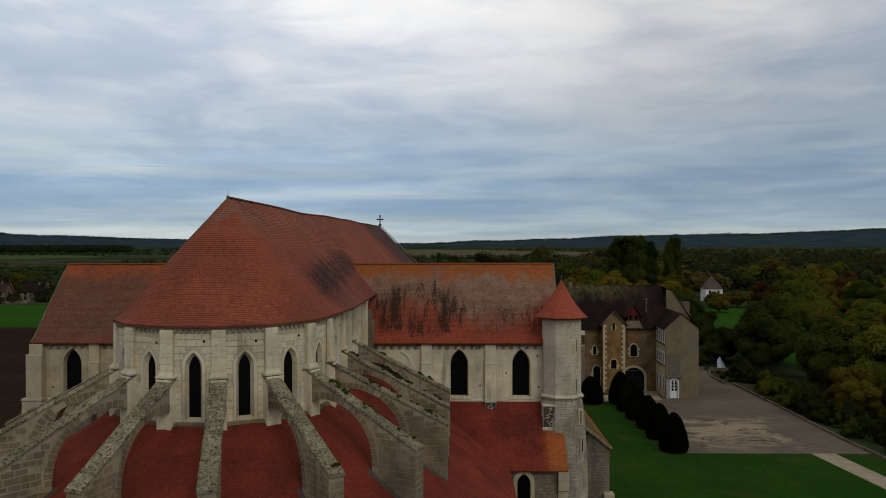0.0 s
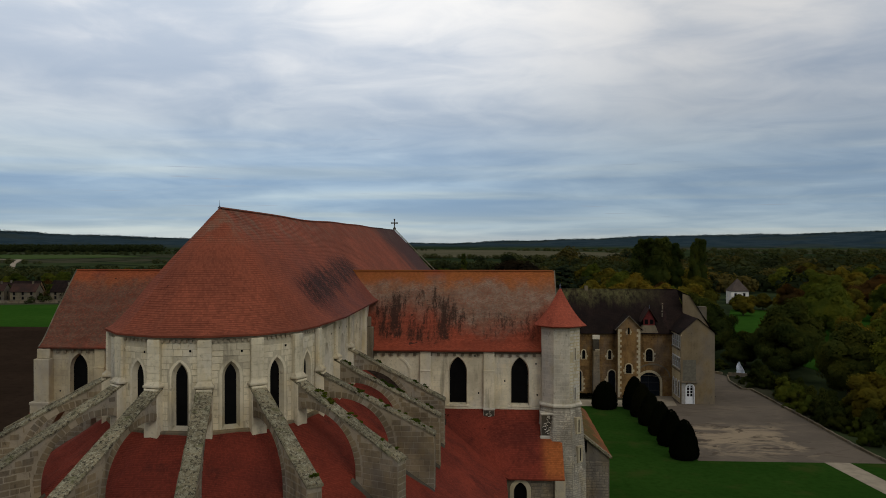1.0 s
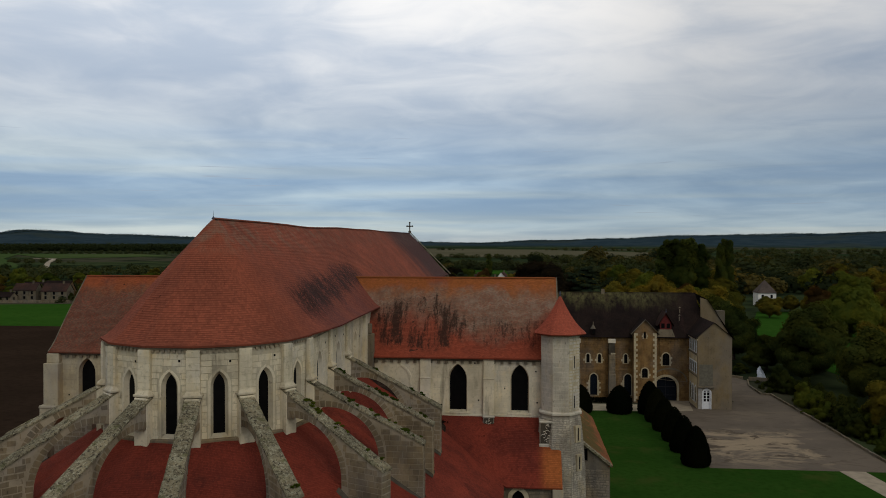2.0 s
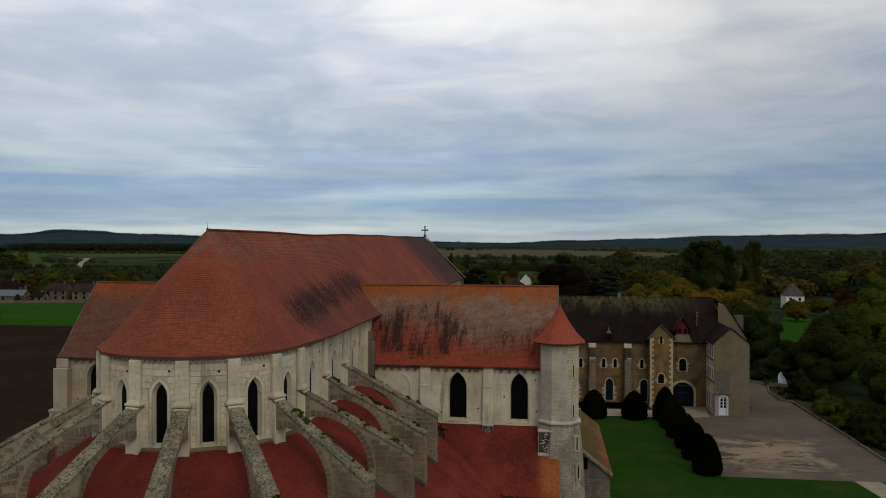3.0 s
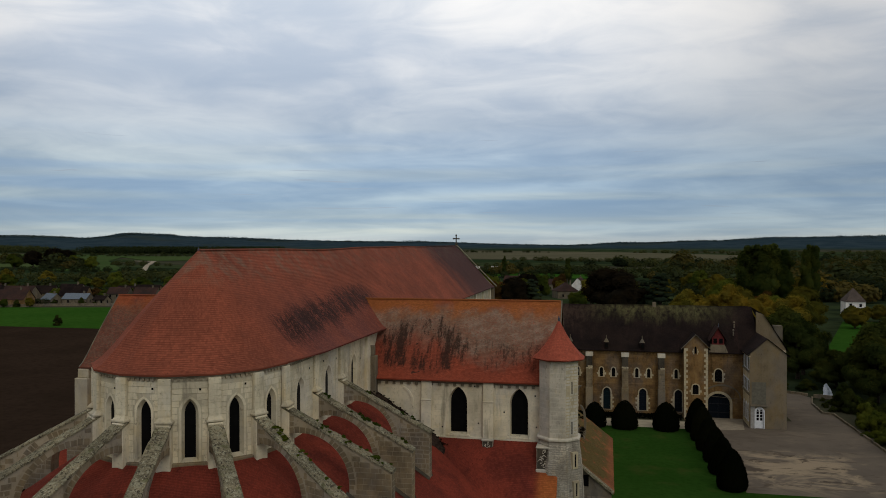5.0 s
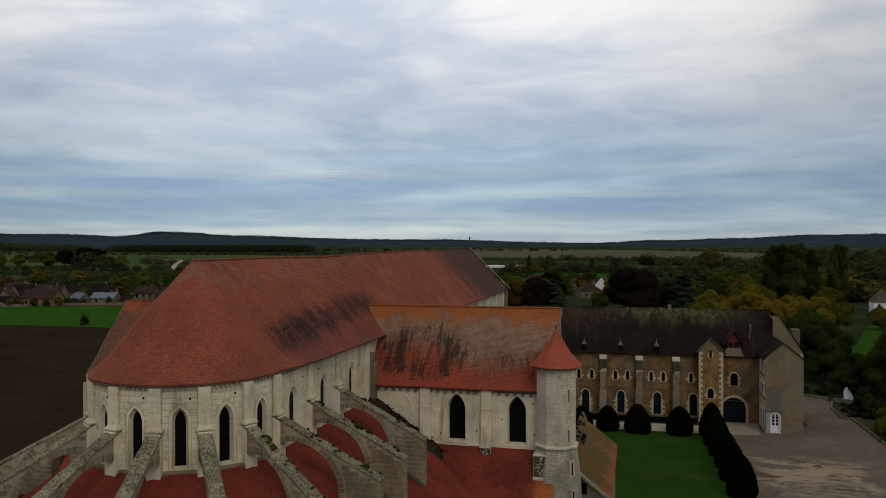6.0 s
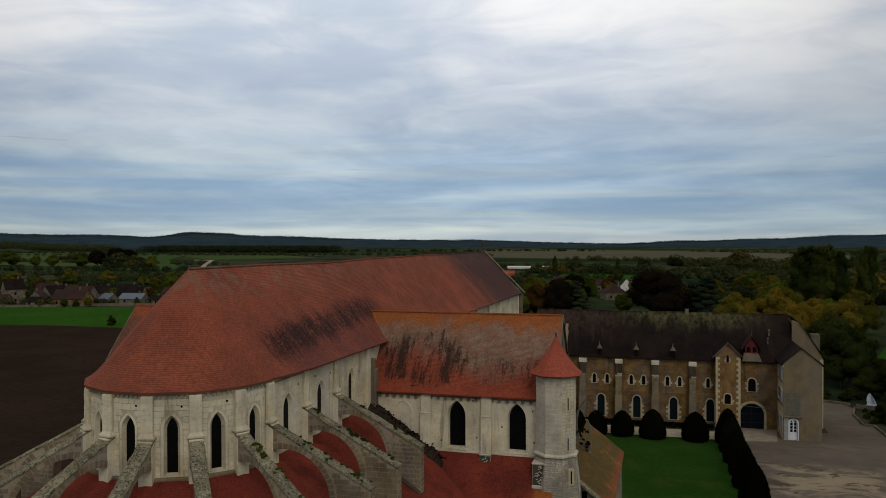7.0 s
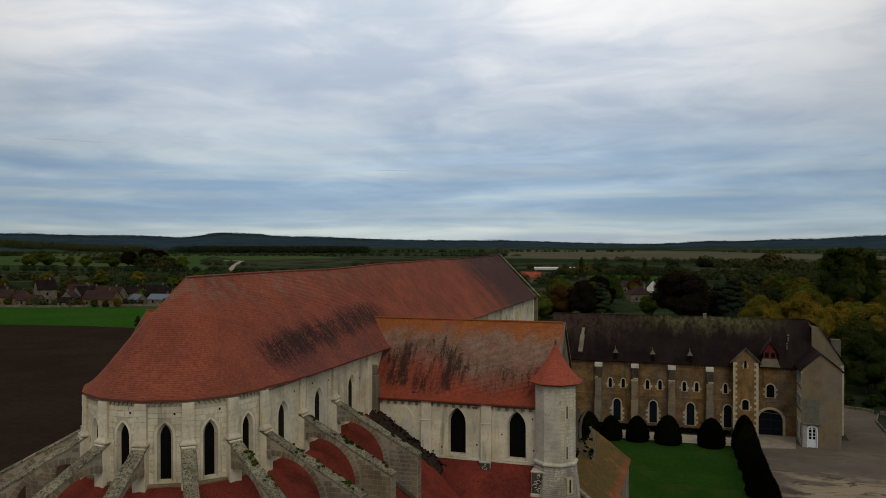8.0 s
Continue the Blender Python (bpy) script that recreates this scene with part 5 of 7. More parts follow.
for s in (1, -1):
    ys = [CY + (16.95 - CY) * i / 34 for i in range(35)]
    lo = [(s * (RO if y < 12.75 else RO - (y - 12.75) * 1.6), y) for y in ys]
    low = [(x, y, aisle_z(abs(x))) for x, y in lo]
    top = [(s * 6.0, y, aisle_z(6.0)) for y in ys]
    tiled("aisle_roof", low, top, TILE_AISLE, church, wob=0.05, label="bright red lean-to tile roof of the aisle")
    # chapels before the transept
    n = 24
    xs = [10.6 + (21.75 - 10.6) * i / n for i in range(n + 1)]
    low = [(s * x, min(17.0, max(12.85, 17.05 - (x - 10.6) * 0.62)), 0) for x in xs]
    low = [(x, y, 12.85 - 1.03 * (17.1 - y)) for x, y, _ in low]
    top = [(s * x, 17.12, 12.87) for x in xs]
    tiled("chapel_roof", low, top, TILE_AISLE, church, wob=0.04, label="red tile roof of the transept chapel")
    m = face_m(0, 0, 13.15)
    loop = arch_loop(s * 18.45, 1.0, 4.9, 7.4, 8.15)
    x0, x1 = sorted((s * 16.9, s * 21.7))
    wall = panel("chapel_wall", m, [(x0, 0), (x1, 0), (x1, 8.7), (x0, 8.7)], [(loop, arch_loop(s * 18.45, 0.86, 5.0, 7.35, 8.05))], 0.5, RUBBLE_BED, church)
    w = ring("window", m, grow(loop, s * 18.45, 0.30), loop, -0.05, 0.08, STONE_QUOIN, church)
    plate("pane", m, loop, 0.34, 0.05, GLASS, w)
    cells = list(coursed(x0 + 0.05, x1 - 0.7, 2.0, 8.35, 0.24, 0.40, rng, clear_of(grow(loop, s * 18.45, 0.32))))
    stones("rubble", m, cells, STONE_RUBBLE, wall, 0.04)
    bm = bmesh.new()
    slab(bm, s * 21.0, s * 21.75, -0.15, 0.4, 0, 8.45, m, 0.04)
    slab(bm, s * 21.0, s * 21.8, -0.3, 0.4, 6.9, 8.5, m, 0.05)
    part("corner_pier", bm, STONE_QUOIN, church)
# outer wall of the chapels
pts = apse_line(16.9, 0, 28)
verts = [(x, y, z) for z in (0, 8.4) for x, y, _ in pts]
k = len(pts)
mesh_ob("chapel_wall", verts, [(i, i + 1, k + i + 1, k + i) for i in range(k - 1)], STONE_RUBBLE, church)
for s in (1, -1):
    panel("chapel_wall", face_m(90 * s, s * 16.9, 0), [(min(s * CY, s * 13.2), 0), (max(s * CY, s * 13.2), 0), (max(s * CY, s * 13.2), 8.4), (min(s * CY, s * 13.2), 8.4)], [], 0.5, STONE_RUBBLE, church)

# ---- lean-to against the north arm
annex = thing("lean_to", "rubble stone lean-to with mossy orange tile roof", "outbuilding", 24.6, 24, 0)
inv = Matrix.Translation((-24.6, -24, 0))
m = inv @ face_m(0, 0, 18.2)
hole = [(23.6, 9.1), (24.05, 9.1), (24.05, 10.1), (23.6, 10.1)]
wall = panel("wall", m, [(22.2, 0), (25.85, 0), (25.85, 8.75), (22.8, 11.2), (22.2, 11.2)], [(hole, hole)], 0.5, RUBBLE_BED, annex)
plate("pane", m, hole, 0.3, 0.05, GLASS, wall)
stones("rubble", m, list(coursed(23.3, 25.8, 1.0, 8.6, 0.22, 0.36, rng, clear_of(hole))), STONE_RUBBLE, wall, 0.04)
panel("wall", inv @ face_m(90, 25.85, 0), [(18.7, 0), (36.0, 0), (36.0, 8.75), (18.7, 8.75)], [], 0.5, STONE_RUBBLE, annex)
bm = bmesh.new()
slab(bm, 25.3, 26.15, -0.55, 0.3, 0, 5.2, m, 0.05)
part("corner_pier", bm, STONE_QUOIN, annex)
bm = bmesh.new()
slab(bm, 0, 4.6, -0.22, 0.42, -0.02, 0.18, m @ Matrix.Translation((22.35, 0, 11.55)) @ Matrix.Rotation(radians(38.5), 4, "Y"), 0.03)
part("verge_coping", bm, STONE_COPING, annex)
tiled("roof", [inv @ Vector(p) for p in line((26.05, 18.0, 8.8), (26.05, 36.0, 8.8), 30)], [inv @ Vector(p) for p in line((22.3, 18.0, 11.7), (22.3, 36.0, 11.7), 30)], TILE_MOSSY, annex, wob=0.05, label="mossy orange tile roof")
# broken walling and vault ribs left standing on the north arm
ruin = thing("ruined_wall", "broken stub of old walling with bare vault ribs and ivy", "ruin", 22.6, 27, 0)
bm = bmesh.new()
prof = [(-0.95, 12.9), (-0.5, 12.3), (-0.1, 12.5), (0.2, 11.6), (0.6, 11.9), (0.9, 10.9), (1.15, 9.4), (1.2, 0), (-0.95, 0)]
vs = [[bm.verts.new((x + 0.05 * mnoise.noise((x * 3, y * 5, z)), y, z)) for x, z in prof] for y in (-0.35, 0.45)]
bm.faces.new(vs[0])
bm.faces.new(vs[1][::-1])
for i in range(len(prof)):
    j = (i + 1) % len(prof)
    bm.faces.new((vs[0][i], vs[0][j], vs[1][j], vs[1][i]))
w = part("masonry", bm, RUBBLE_BED, ruin)
stones("rubble", Matrix.Translation((0, -0.35, 0)), list(coursed(-0.9, 0.85, 6.0, 11.0, 0.22, 0.34, rng, lambda *q: rng.random() < 0.9)), STONE_OLD, w, 0.03)
for pts, wide in (([(-0.15, 12.2), (-0.33, 13.0), (-0.36, 13.8), (-0.2, 14.6), (0.12, 15.2), (0.5, 15.7)], 0.11), ([(-0.62, 12.4), (-0.6, 13.4), (-0.62, 14.4), (-0.55, 15.6)], 0.10), ([(0.9, 11.2), (0.94, 12.4), (0.85, 13.3), (0.55, 13.9)], 0.10)):
    bm = bmesh.new()
    rows = [[bm.verts.new((x + dx, dy, z)) for dx, dy in ((-wide, -0.12), (wide, -0.12), (wide, 0.12), (-wide, 0.12))] for x, z in pts]
    for q, r_ in zip(rows, rows[1:]):
        for i in range(4):
            bm.faces.new((q[i], q[(i + 1) % 4], r_[(i + 1) % 4], r_[i]))
    bm.faces.new(rows[0][::-1])
    bm.faces.new(rows[-1])
    part("vault_rib", bm, STONE_OLD, ruin, "bare curved stone rib")
tuft([(rng.uniform(-0.9, 1.1), rng.uniform(-0.5, 0.3), rng.uniform(8.5, 13.0)) for _ in range(70)], 0.24, "ivy", LEAF_DARK, ruin, rng, 14)

# ---------------------------------------------------------------- the brown monastic building across the lawn
range_ = thing("monastic_building", "long brown rubble building with pale dressed openings and dark tile roof", "building", 30, 89.3, 0)
RI = Matrix.Translation((-30, -89.3, 0))
fm = RI @ face_m(0, 0, 89.3)
openings = []
for c in (18.52, 20.65, 24.58, 26.57, 30.39, 32.32, 36.72):
    openings.append((c, arch_loop(c, 0.54, 6.25, 7.45, 7.80, 4), 0.33, GLASS, 0))
openings.append((43.4, arch_loop(43.4, 1.15, 5.95, 7.45, 8.05, 5), 0.30, GLASS, 4))
for c in (19.64, 25.49, 31.36, 37.07):
    openings.append((c, arch_loop(c, 1.2, 0.75, 3.7, 4.40, 5), 0.38, PAINT_TEAL if c < 30 else PAINT_BLUE, 5))
gate = arch_loop(43.4, 3.6, -0.05, 2.3, 4.05, 8)
holes = [(l, l) for _, l, _, _, _ in openings] + [(gate, gate)]
front = panel("front_wall", fm, [(8, -0.2), (47.2, -0.2), (47.2, 10.9), (8, 10.9)], holes, 0.6, STONE_BROWN, range_)


def toothed(m, cx, loop, parent, out=0.28, proud=0.03):
    """Pale dressed blocks, long and short by turns, up both jambs and round the head."""
    zs = [z for _, z in loop]
    w = max(x for x, _ in loop) - cx
    lo, hi = min(zs), max(zs)
    n = max(3, round((hi - lo) * 0.72 / 0.36))
    for s in (-1, 1):
        for i in range(n):
            z0 = lo - 0.05 + i * (hi - lo) * 0.72 / n
            e = out * (1.55 if i % 2 else 0.8)
            a, b = sorted((cx + s * (w + 0.01), cx + s * (w + e)))
            block(m, a, b, z0, z0 + (hi - lo) * 0.72 / n - 0.015, proud, STONE_QUOIN, parent, "quoin")


for c, loop, out, glass, bars in openings:
    w = window(fm, loop, c, 0.28, range_, 0.17, STONE_QUOIN, glass, bars)
    toothed(fm, c, loop, w, out)
g = ring("gateway", fm, grow(gate, 43.4, 0.38), gate, -0.06, 0.3, STONE_QUOIN, range_, "round stone gateway arch")
door = plate("gate_door", fm, gate, 0.42, 0.08, PAINT_BLUE, g, "tall dark blue double door")
bm = bmesh.new()
slab(bm, 43.37, 43.43, 0.38, 0.44, 0, 4.0, fm)
for z in (0.9, 2.3):
    slab(bm, 41.7, 45.1, 0.39, 0.44, z - 0.06, z + 0.06, fm)
part("door_rail", bm, IRON, g)
relief = arch_loop(43.9, 5.6, 3.2, 3.3, 5.35, 8)
ring("relieving_arch", fm, grow(relief, 43.9, 0.26)[2:-1] , relief[2:-1], -0.14, 0.05, STONE_OLD, range_)
rng = random.Random(11)
cells = coursed(8.1, 47.1, 0, 10.5, 0.34, 0.62, rng, lambda a, b, c, d: all(not (c < max(z for _, z in l) + 0.3 and d > min(z for _, z in l) - 0.2 and b > min(x for x, _ in l) - 0.3 and a < max(x for x, _ in l) + 0.3) for l, _ in holes) and rng.random() < 0.8)
stones("rubble", fm, [(a, b, c, d, e * 1.3) for a, b, c, d, e in cells], STONE_BROWN, front)
bm = bmesh.new()
slab(bm, 8, 47, -0.18, 0.05, 10.45, 10.7, fm, 0.02)
for i in range(76):
    u = 8.3 + i * 0.51
    slab(bm, u - 0.1, u + 0.1, -0.22, 0.05, 10.18, 10.45, fm)
part("corbel_table", bm, STONE_BROWN, range_)
bm = bmesh.new()
slab(bm, 8, 37.7, -0.10, 0.05, 5.05, 5.25, fm, 0.02)
part("string_course", bm, STONE_BROWN, range_)
for c in (10.7, 16.65, 22.58, 28.45, 34.32):
    bm = bmesh.new()
    slab(bm, c - 0.58, c + 0.58, -1.5, 0.05, -0.1, 4.6, fm, 0.05)
    slab(bm, c - 0.52, c + 0.52, -1.25, 0.05, 4.6, 7.75, fm, 0.05)
    b = part("buttress", bm, STONE_FLANK, range_)
    ms = fm @ Matrix.Translation((c, -1.25, 0))
    stones("ashlar", ms, list(coursed(-0.5, 0.5, 4.7, 7.7, 0.36, 0.5, rng, lambda *q: rng.random() < 0.9)), STONE_FLANK, b)
    bm = bmesh.new()
    slab(bm, c - 0.50, c + 0.50, -0.75, 0.05, 7.9, 9.72, fm, 0.05)
    part("weathering", bm, STONE_DARK, b)
    # broken pale stones of the old offset
    for u0, u1, w0, w1, pr in coursed(-0.56, 0.56, 7.62, 8.25, 0.28, 0.34, rng, lambda *q: True):
        if rng.random() < 0.7:
            block(fm @ Matrix.Translation((c, -1.22 + rng.uniform(0, 0.3), 0)), u0, u1, w0, w1, 0.08, STONE_QUOIN, b, "offset_stone")
    bm = bmesh.new()
    slab(bm, c - 0.62, c + 0.62, -0.85, 0.05, 9.72, 10.42, fm, 0.04)
    part("cap", bm, STONE_CAP, b, "pale dressed cap stone")
# other walls and the roof
panel("rear_wall", RI @ face_m(180, 0, 104), [(-54.3, 0), (-8, 0), (-8, 10.9), (-54.3, 10.9)], [], 0.6, STONE_BROWN, range_)
panel("end_wall", RI @ face_m(-90, 8, 0), [(-104, 0), (-89.3, 0), (-89.3, 10.9), (-96.5, 17.4), (-104, 10.9)], [], 0.6, STONE_BROWN, range_)
pt = lambda p: RI @ Vector(p)
tiled("roof", [pt(p) for p in line((7.7, 88.75, 10.75), (49.9, 88.75, 10.75), 60)], [pt(p) for p in line((7.7, 96.5, 17.8), (49.7, 96.5, 17.85), 60)], TILE_BROWN, range_, step=0.22, wob=0.09, label="dark brown tile roof with moss near the ridge")
tiled("roof", [pt(p) for p in line((7.7, 104.2, 10.75), (54.3, 104.2, 10.75), 20)], [pt(p) for p in line((7.7, 96.5, 17.8), (49.2, 96.5, 17.85), 20)], TILE_BROWN, range_, step=0.22, wob=0.09)
ridge_tiles("ridge_tiles", pt((7.7, 96.5, 0)), pt((49.2, 96.5, 0)), lambda p: 17.82 - p.z + 0.05 * mnoise.noise((p.x * 0.3, 0, 0)) + p.z, TILE_BROWN, range_)
# small roof vents along the eaves
for c in (19.4, 25.4, 31.25):
    bm = bmesh.new()
    slab(bm, c - 0.34, c + 0.34, -0.45, 0.9, 11.1, 12.1, fm, 0.02)
    d = part("roof_vent", bm, TILE_BROWN, range_)
    plate("vent_opening", fm, [(c - 0.22, 11.3), (c + 0.22, 11.3), (c + 0.22, 11.85), (c, 12.0), (c - 0.22, 11.85)], -0.48, 0.02, GLASS, d)
    bm = bmesh.new()
    bmesh.ops.create_cone(bm, cap_ends=True, segments=4, radius1=0.60, radius2=0.05, depth=0.75, matrix=fm @ Matrix.Translation((c, 0.0, 12.45)) @ Matrix.Rotation(radians(45), 4, "Z"))
    bmesh.ops.create_cone(bm, cap_ends=True, segments=6, radius1=0.07, radius2=0.05, depth=0.5, matrix=fm @ Matrix.Translation((c, 0.0, 13.0)))
    part("vent_cap", bm, STONE_OLD, d)
# stair tower with a gabled head
tm = RI @ face_m(0, 0, 87.3)
slit = [(39.42, 10.75), (39.76, 10.75), (39.76, 11.75), (39.59, 11.95), (39.42, 11.75)]
low_w = arch_loop(39.6, 0.95, 4.15, 5.35, 5.75, 4)
tower = panel("stair_tower", tm, [(37.8, -0.1), (41.5, -0.1), (41.5, 11.9), (39.62, 13.75), (37.8, 11.8)], [(slit, slit), (low_w, low_w)], 0.5, STONE_BROWN, range_, "square stair tower with pale quoins")
for s, x in ((-90, 37.8), (90, 41.5)):
    panel("side_wall", RI @ face_m(s, x, 0), sorted([(-89.3, -0.1), (-87.8, -0.1)]) + [(-87.8, 11.8), (-89.3, 11.8)] if s < 0 else [(87.8, -0.1), (89.3, -0.1), (89.3, 11.8), (87.8, 11.8)], [], 0.4, STONE_BROWN, tower)
plate("pane", tm, slit, 0.25, 0.04, GLASS, tower)
w = window(tm, low_w, 39.6, 0.25, range_, 0.16, STONE_QUOIN, GLASS, 2)
toothed(tm, 39.6, low_w, w, 0.3)
toothed(tm, 39.59, [(39.38, 10.7), (39.8, 10.7), (39.8, 12.0), (39.38, 12.0)], tower, 0.2)
for s, x in ((1, 37.78), (-1, 41.52)):
    for i in range(26):
        e = 0.62 if i % 2 else 0.34
        a, b = sorted((x, x + s * e))
        block(tm, a, b, 0.2 + i * 0.44, 0.2 + i * 0.44 + 0.42, 0.035, STONE_QUOIN, tower, "quoin")
for a, b in (((37.35, 86.95, 11.45), (39.62, 86.95, 13.85)), ((41.95, 86.95, 11.55), (39.62, 86.95, 13.85))):
    q0, q1 = Vector(a), Vector(b)
    low = [pt((q0.x, y, q0.z)) for y in (86.95, 88.5, 90, 91.5, 93)]
    top = [pt((q1.x, y, q1.z)) for y in (86.95, 88.5, 90, 91.5, 93)]
    tiled("tower_roof", low, top, TILE_BROWN, tower, step=0.22, wob=0.02, label="small gabled roof")
bm = bmesh.new()
for a, b in ((37.3, 39.62), (41.98, 39.62)):
    d = 1 if b > a else -1
    vs = [bm.verts.new(fm @ Vector((x, y, z))) for y in (-2.38, -2.05) for x, z in ((a, 11.42), (b, 13.82), (b, 13.94), (a, 11.54))]
    for f in ((0, 1, 2, 3), (7, 6, 5, 4), (0, 1, 5, 4), (3, 2, 6, 7), (0, 3, 7, 4), (1, 2, 6, 5)):
        bm.faces.new([vs[i] for i in f])
part("gable_verge", bm, STONE_OLD, tower)
# red dormer
bm = bmesh.new()
vs = [bm.verts.new(fm @ Vector(v)) for v in ((41.8, -0.5, 10.85), (44.8, -0.5, 10.85), (44.8, 1.6, 10.85), (41.8, 1.6, 10.85), (42.25, -0.25, 12.1), (44.35, -0.25, 12.1), (44.35, 1.6, 12.1), (42.25, 1.6, 12.1))]
for f in ((0, 1, 5, 4), (1, 2, 6, 5), (3, 0, 4, 7), (4, 5, 6, 7), (0, 3, 2, 1)):
    bm.faces.new([vs[i] for i in f])
dorm = part("dormer", bm, STONE_OLD, range_, "steep dormer with an oxblood boarded front")
loop = [(42.35, 12.1), (44.25, 12.1), (44.25, 13.1), (43.3, 14.75), (42.35, 13.1)]
plate("dormer_front", fm, loop, -0.2, 0.1, PAINT_RED, dorm)
for x in (42.85, 43.75):
    plate("pane", fm, [(x - 0.28, 12.3), (x + 0.28, 12.3), (x + 0.28, 13.1), (x - 0.28, 13.1)], -0.24, 0.03, GLASS, dorm)
for sx in (-1, 1):
    vs = [fm @ Vector(v) for v in ((43.3 + sx * 1.45, -0.6, 12.75), (43.3, -0.6, 15.05), (43.3, 3.0, 15.05), (43.3 + sx * 1.45, 3.0, 12.75))]
    vs += [v - Vector((0, 0, 0.14)) for v in vs]
    mesh_ob("dormer_roof", vs, [(0, 1, 2, 3), (7, 6, 5, 4), (0, 4, 5, 1), (1, 5, 6, 2), (2, 6, 7, 3), (3, 7, 4, 0)], TILE_VILLAGE, dorm)
bm = bmesh.new()
bmesh.ops.create_cone(bm, cap_ends=True, segments=6, radius1=0.10, radius2=0.02, depth=0.7, matrix=fm @ Matrix.Translation((43.3, -0.5, 15.3)))
part("finial", bm, LEAD, dorm)

# projecting wing at the northern end
wing = part("wing_core", bmesh.new(), RENDER_TAN, range_)
wm = RI @ face_m(0, 0, 82.9)
dl = arch_loop(48.62, 1.15, 0.0, 2.6, 3.2, 4)
board = [(47.45, 3.75), (49.55, 3.75), (49.55, 7.2), (47.45, 7.2)]
panel("front_wall", wm, [(47.2, -0.1), (52.55, -0.1), (52.55, 11.55), (49.75, 13.85), (47.2, 11.55)], [(dl, dl)], 0.5, RENDER_TAN, wing)
plate("blocked_opening", wm, board, -0.03, 0.1, SHUTTER_GREY, wing, "large opening closed with grey boards")
bm = bmesh.new()
slab(bm, 47.3, 49.75, -0.32, 0.05, 3.45, 3.68, wm, 0.03)
part("ledge", bm, STONE_OLD, wing)
plate("concrete_strip", wm, [(47.3, 0), (47.95, 0), (47.95, 3.4), (47.3, 3.4)], -0.02, 0.06, CONCRETE, wing)
dr = ring("door", wm, grow(dl, 48.62, 0.16), dl, -0.05, 0.15, PAINT_WHITE, wing, "white glazed double door")
plate("door_leaf", wm, dl, 0.16, 0.06, PAINT_WHITE, dr)
for x in (48.36, 48.88):
    for z in (1.25, 1.75, 2.25):
        plate("pane", wm, [(x - 0.17, z), (x + 0.17, z), (x + 0.17, z + 0.40), (x - 0.17, z + 0.40)], 0.13, 0.03, GLASS, dr)
    plate("pane", wm, [(x - 0.17, 2.72), (x + 0.17, 2.72), (x + 0.02 * (1 if x < 48.6 else -1), 3.02)], 0.13, 0.03, GLASS, dr)
sm = RI @ face_m(-90, 47.2, 0)
sideholes, spec = [], []
for z0, z1 in ((9.0, 10.9), (5.6, 7.3)):
    for c in (-88.4, -87.0, -85.6, -84.2):
        l = [(c - 0.5, z0), (c + 0.5, z0), (c + 0.5, z1), (c - 0.5, z1)]
        sideholes.append((l, l))
        spec.append((c, l))
for c in (-88.0, -86.2, -84.4):
    l = arch_loop(c, 0.95, 0.9, 2.9, 3.5, 4)
    sideholes.append((l, l))
    spec.append((c, l))
panel("side_wall", sm, [(-89.3, -0.1), (-83.4, -0.1), (-83.4, 11.55), (-89.3, 11.55)], sideholes, 0.5, STONE_QUOIN, wing)
for c, l in spec:
    w = window(sm, l, c, 0.15, range_, 0.20, PAINT_WHITE, GLASS, 0)
    bm = bmesh.new()
    zs = [z for _, z in l]
    slab(bm, c - 0.03, c + 0.03, 0.08, 0.16, min(zs), max(zs), sm)
    slab(bm, c - 0.48, c + 0.48, 0.08, 0.16, (min(zs) + max(zs)) / 2 - 0.03, (min(zs) + max(zs)) / 2 + 0.03, sm)
    part("glazing_bar", bm, PAINT_WHITE, w)
for z in (8.6, 5.1, 11.0):
    bm = bmesh.new()
    slab(bm, -89.3, -82.85, -0.16, 0.05, z, z + 0.28, sm, 0.03)
    part("floor_band", bm, STONE_QUOIN if z > 10 else STONE_OLD, wing)
panel("side_wall", RI @ face_m(90, 52.55, 0), [(83.4, -0.1), (92.0, -0.1), (92.0, 11.55), (83.4, 11.55)], [], 0.5, RENDER_TAN, wing)
tiled("wing_roof", [pt(p) for p in line((46.8, 82.6, 11.4), (46.8, 92.5, 11.4), 12)], [pt(p) for p in line((49.75, 82.6, 13.95), (49.75, 94.2, 13.95), 12)], TILE_BROWN, wing, step=0.22, wob=0.03, label="dark gabled roof of the wing")
tiled("wing_roof", [pt(p) for p in line((52.9, 82.6, 11.4), (52.9, 92.5, 11.4), 12)], [pt(p) for p in line((49.75, 82.6, 13.95), (49.75, 94.2, 13.95), 12)], TILE_BROWN, wing, step=0.22, wob=0.03)
panel("gable_wall", RI @ face_m(0, 0, 92.0), [(49.7, 6), (52.6, -0.1), (54.3, -0.1), (54.3, 11.3), (50.9, 16.9), (49.7, 17.3)], [], 0.5, RENDER_TAN, wing)
panel("end_wall", RI @ face_m(90, 54.3, 0), [(92.5, -0.1), (103.4, -0.1), (103.4, 11.0), (92.5, 11.3)], [], 0.5, RENDER_TAN, wing)
bm = bmesh.new()
for i in range(24):
    e = 0.5 if i % 2 else 0.3
    slab(bm, 54.32 - e, 54.33, -0.04, 0.3, 0.1 + i * 0.46, 0.1 + i * 0.46 + 0.44, RI @ face_m(0, 0, 92.0), 0.02)
part("quoins", bm, STONE_QUOIN, wing)
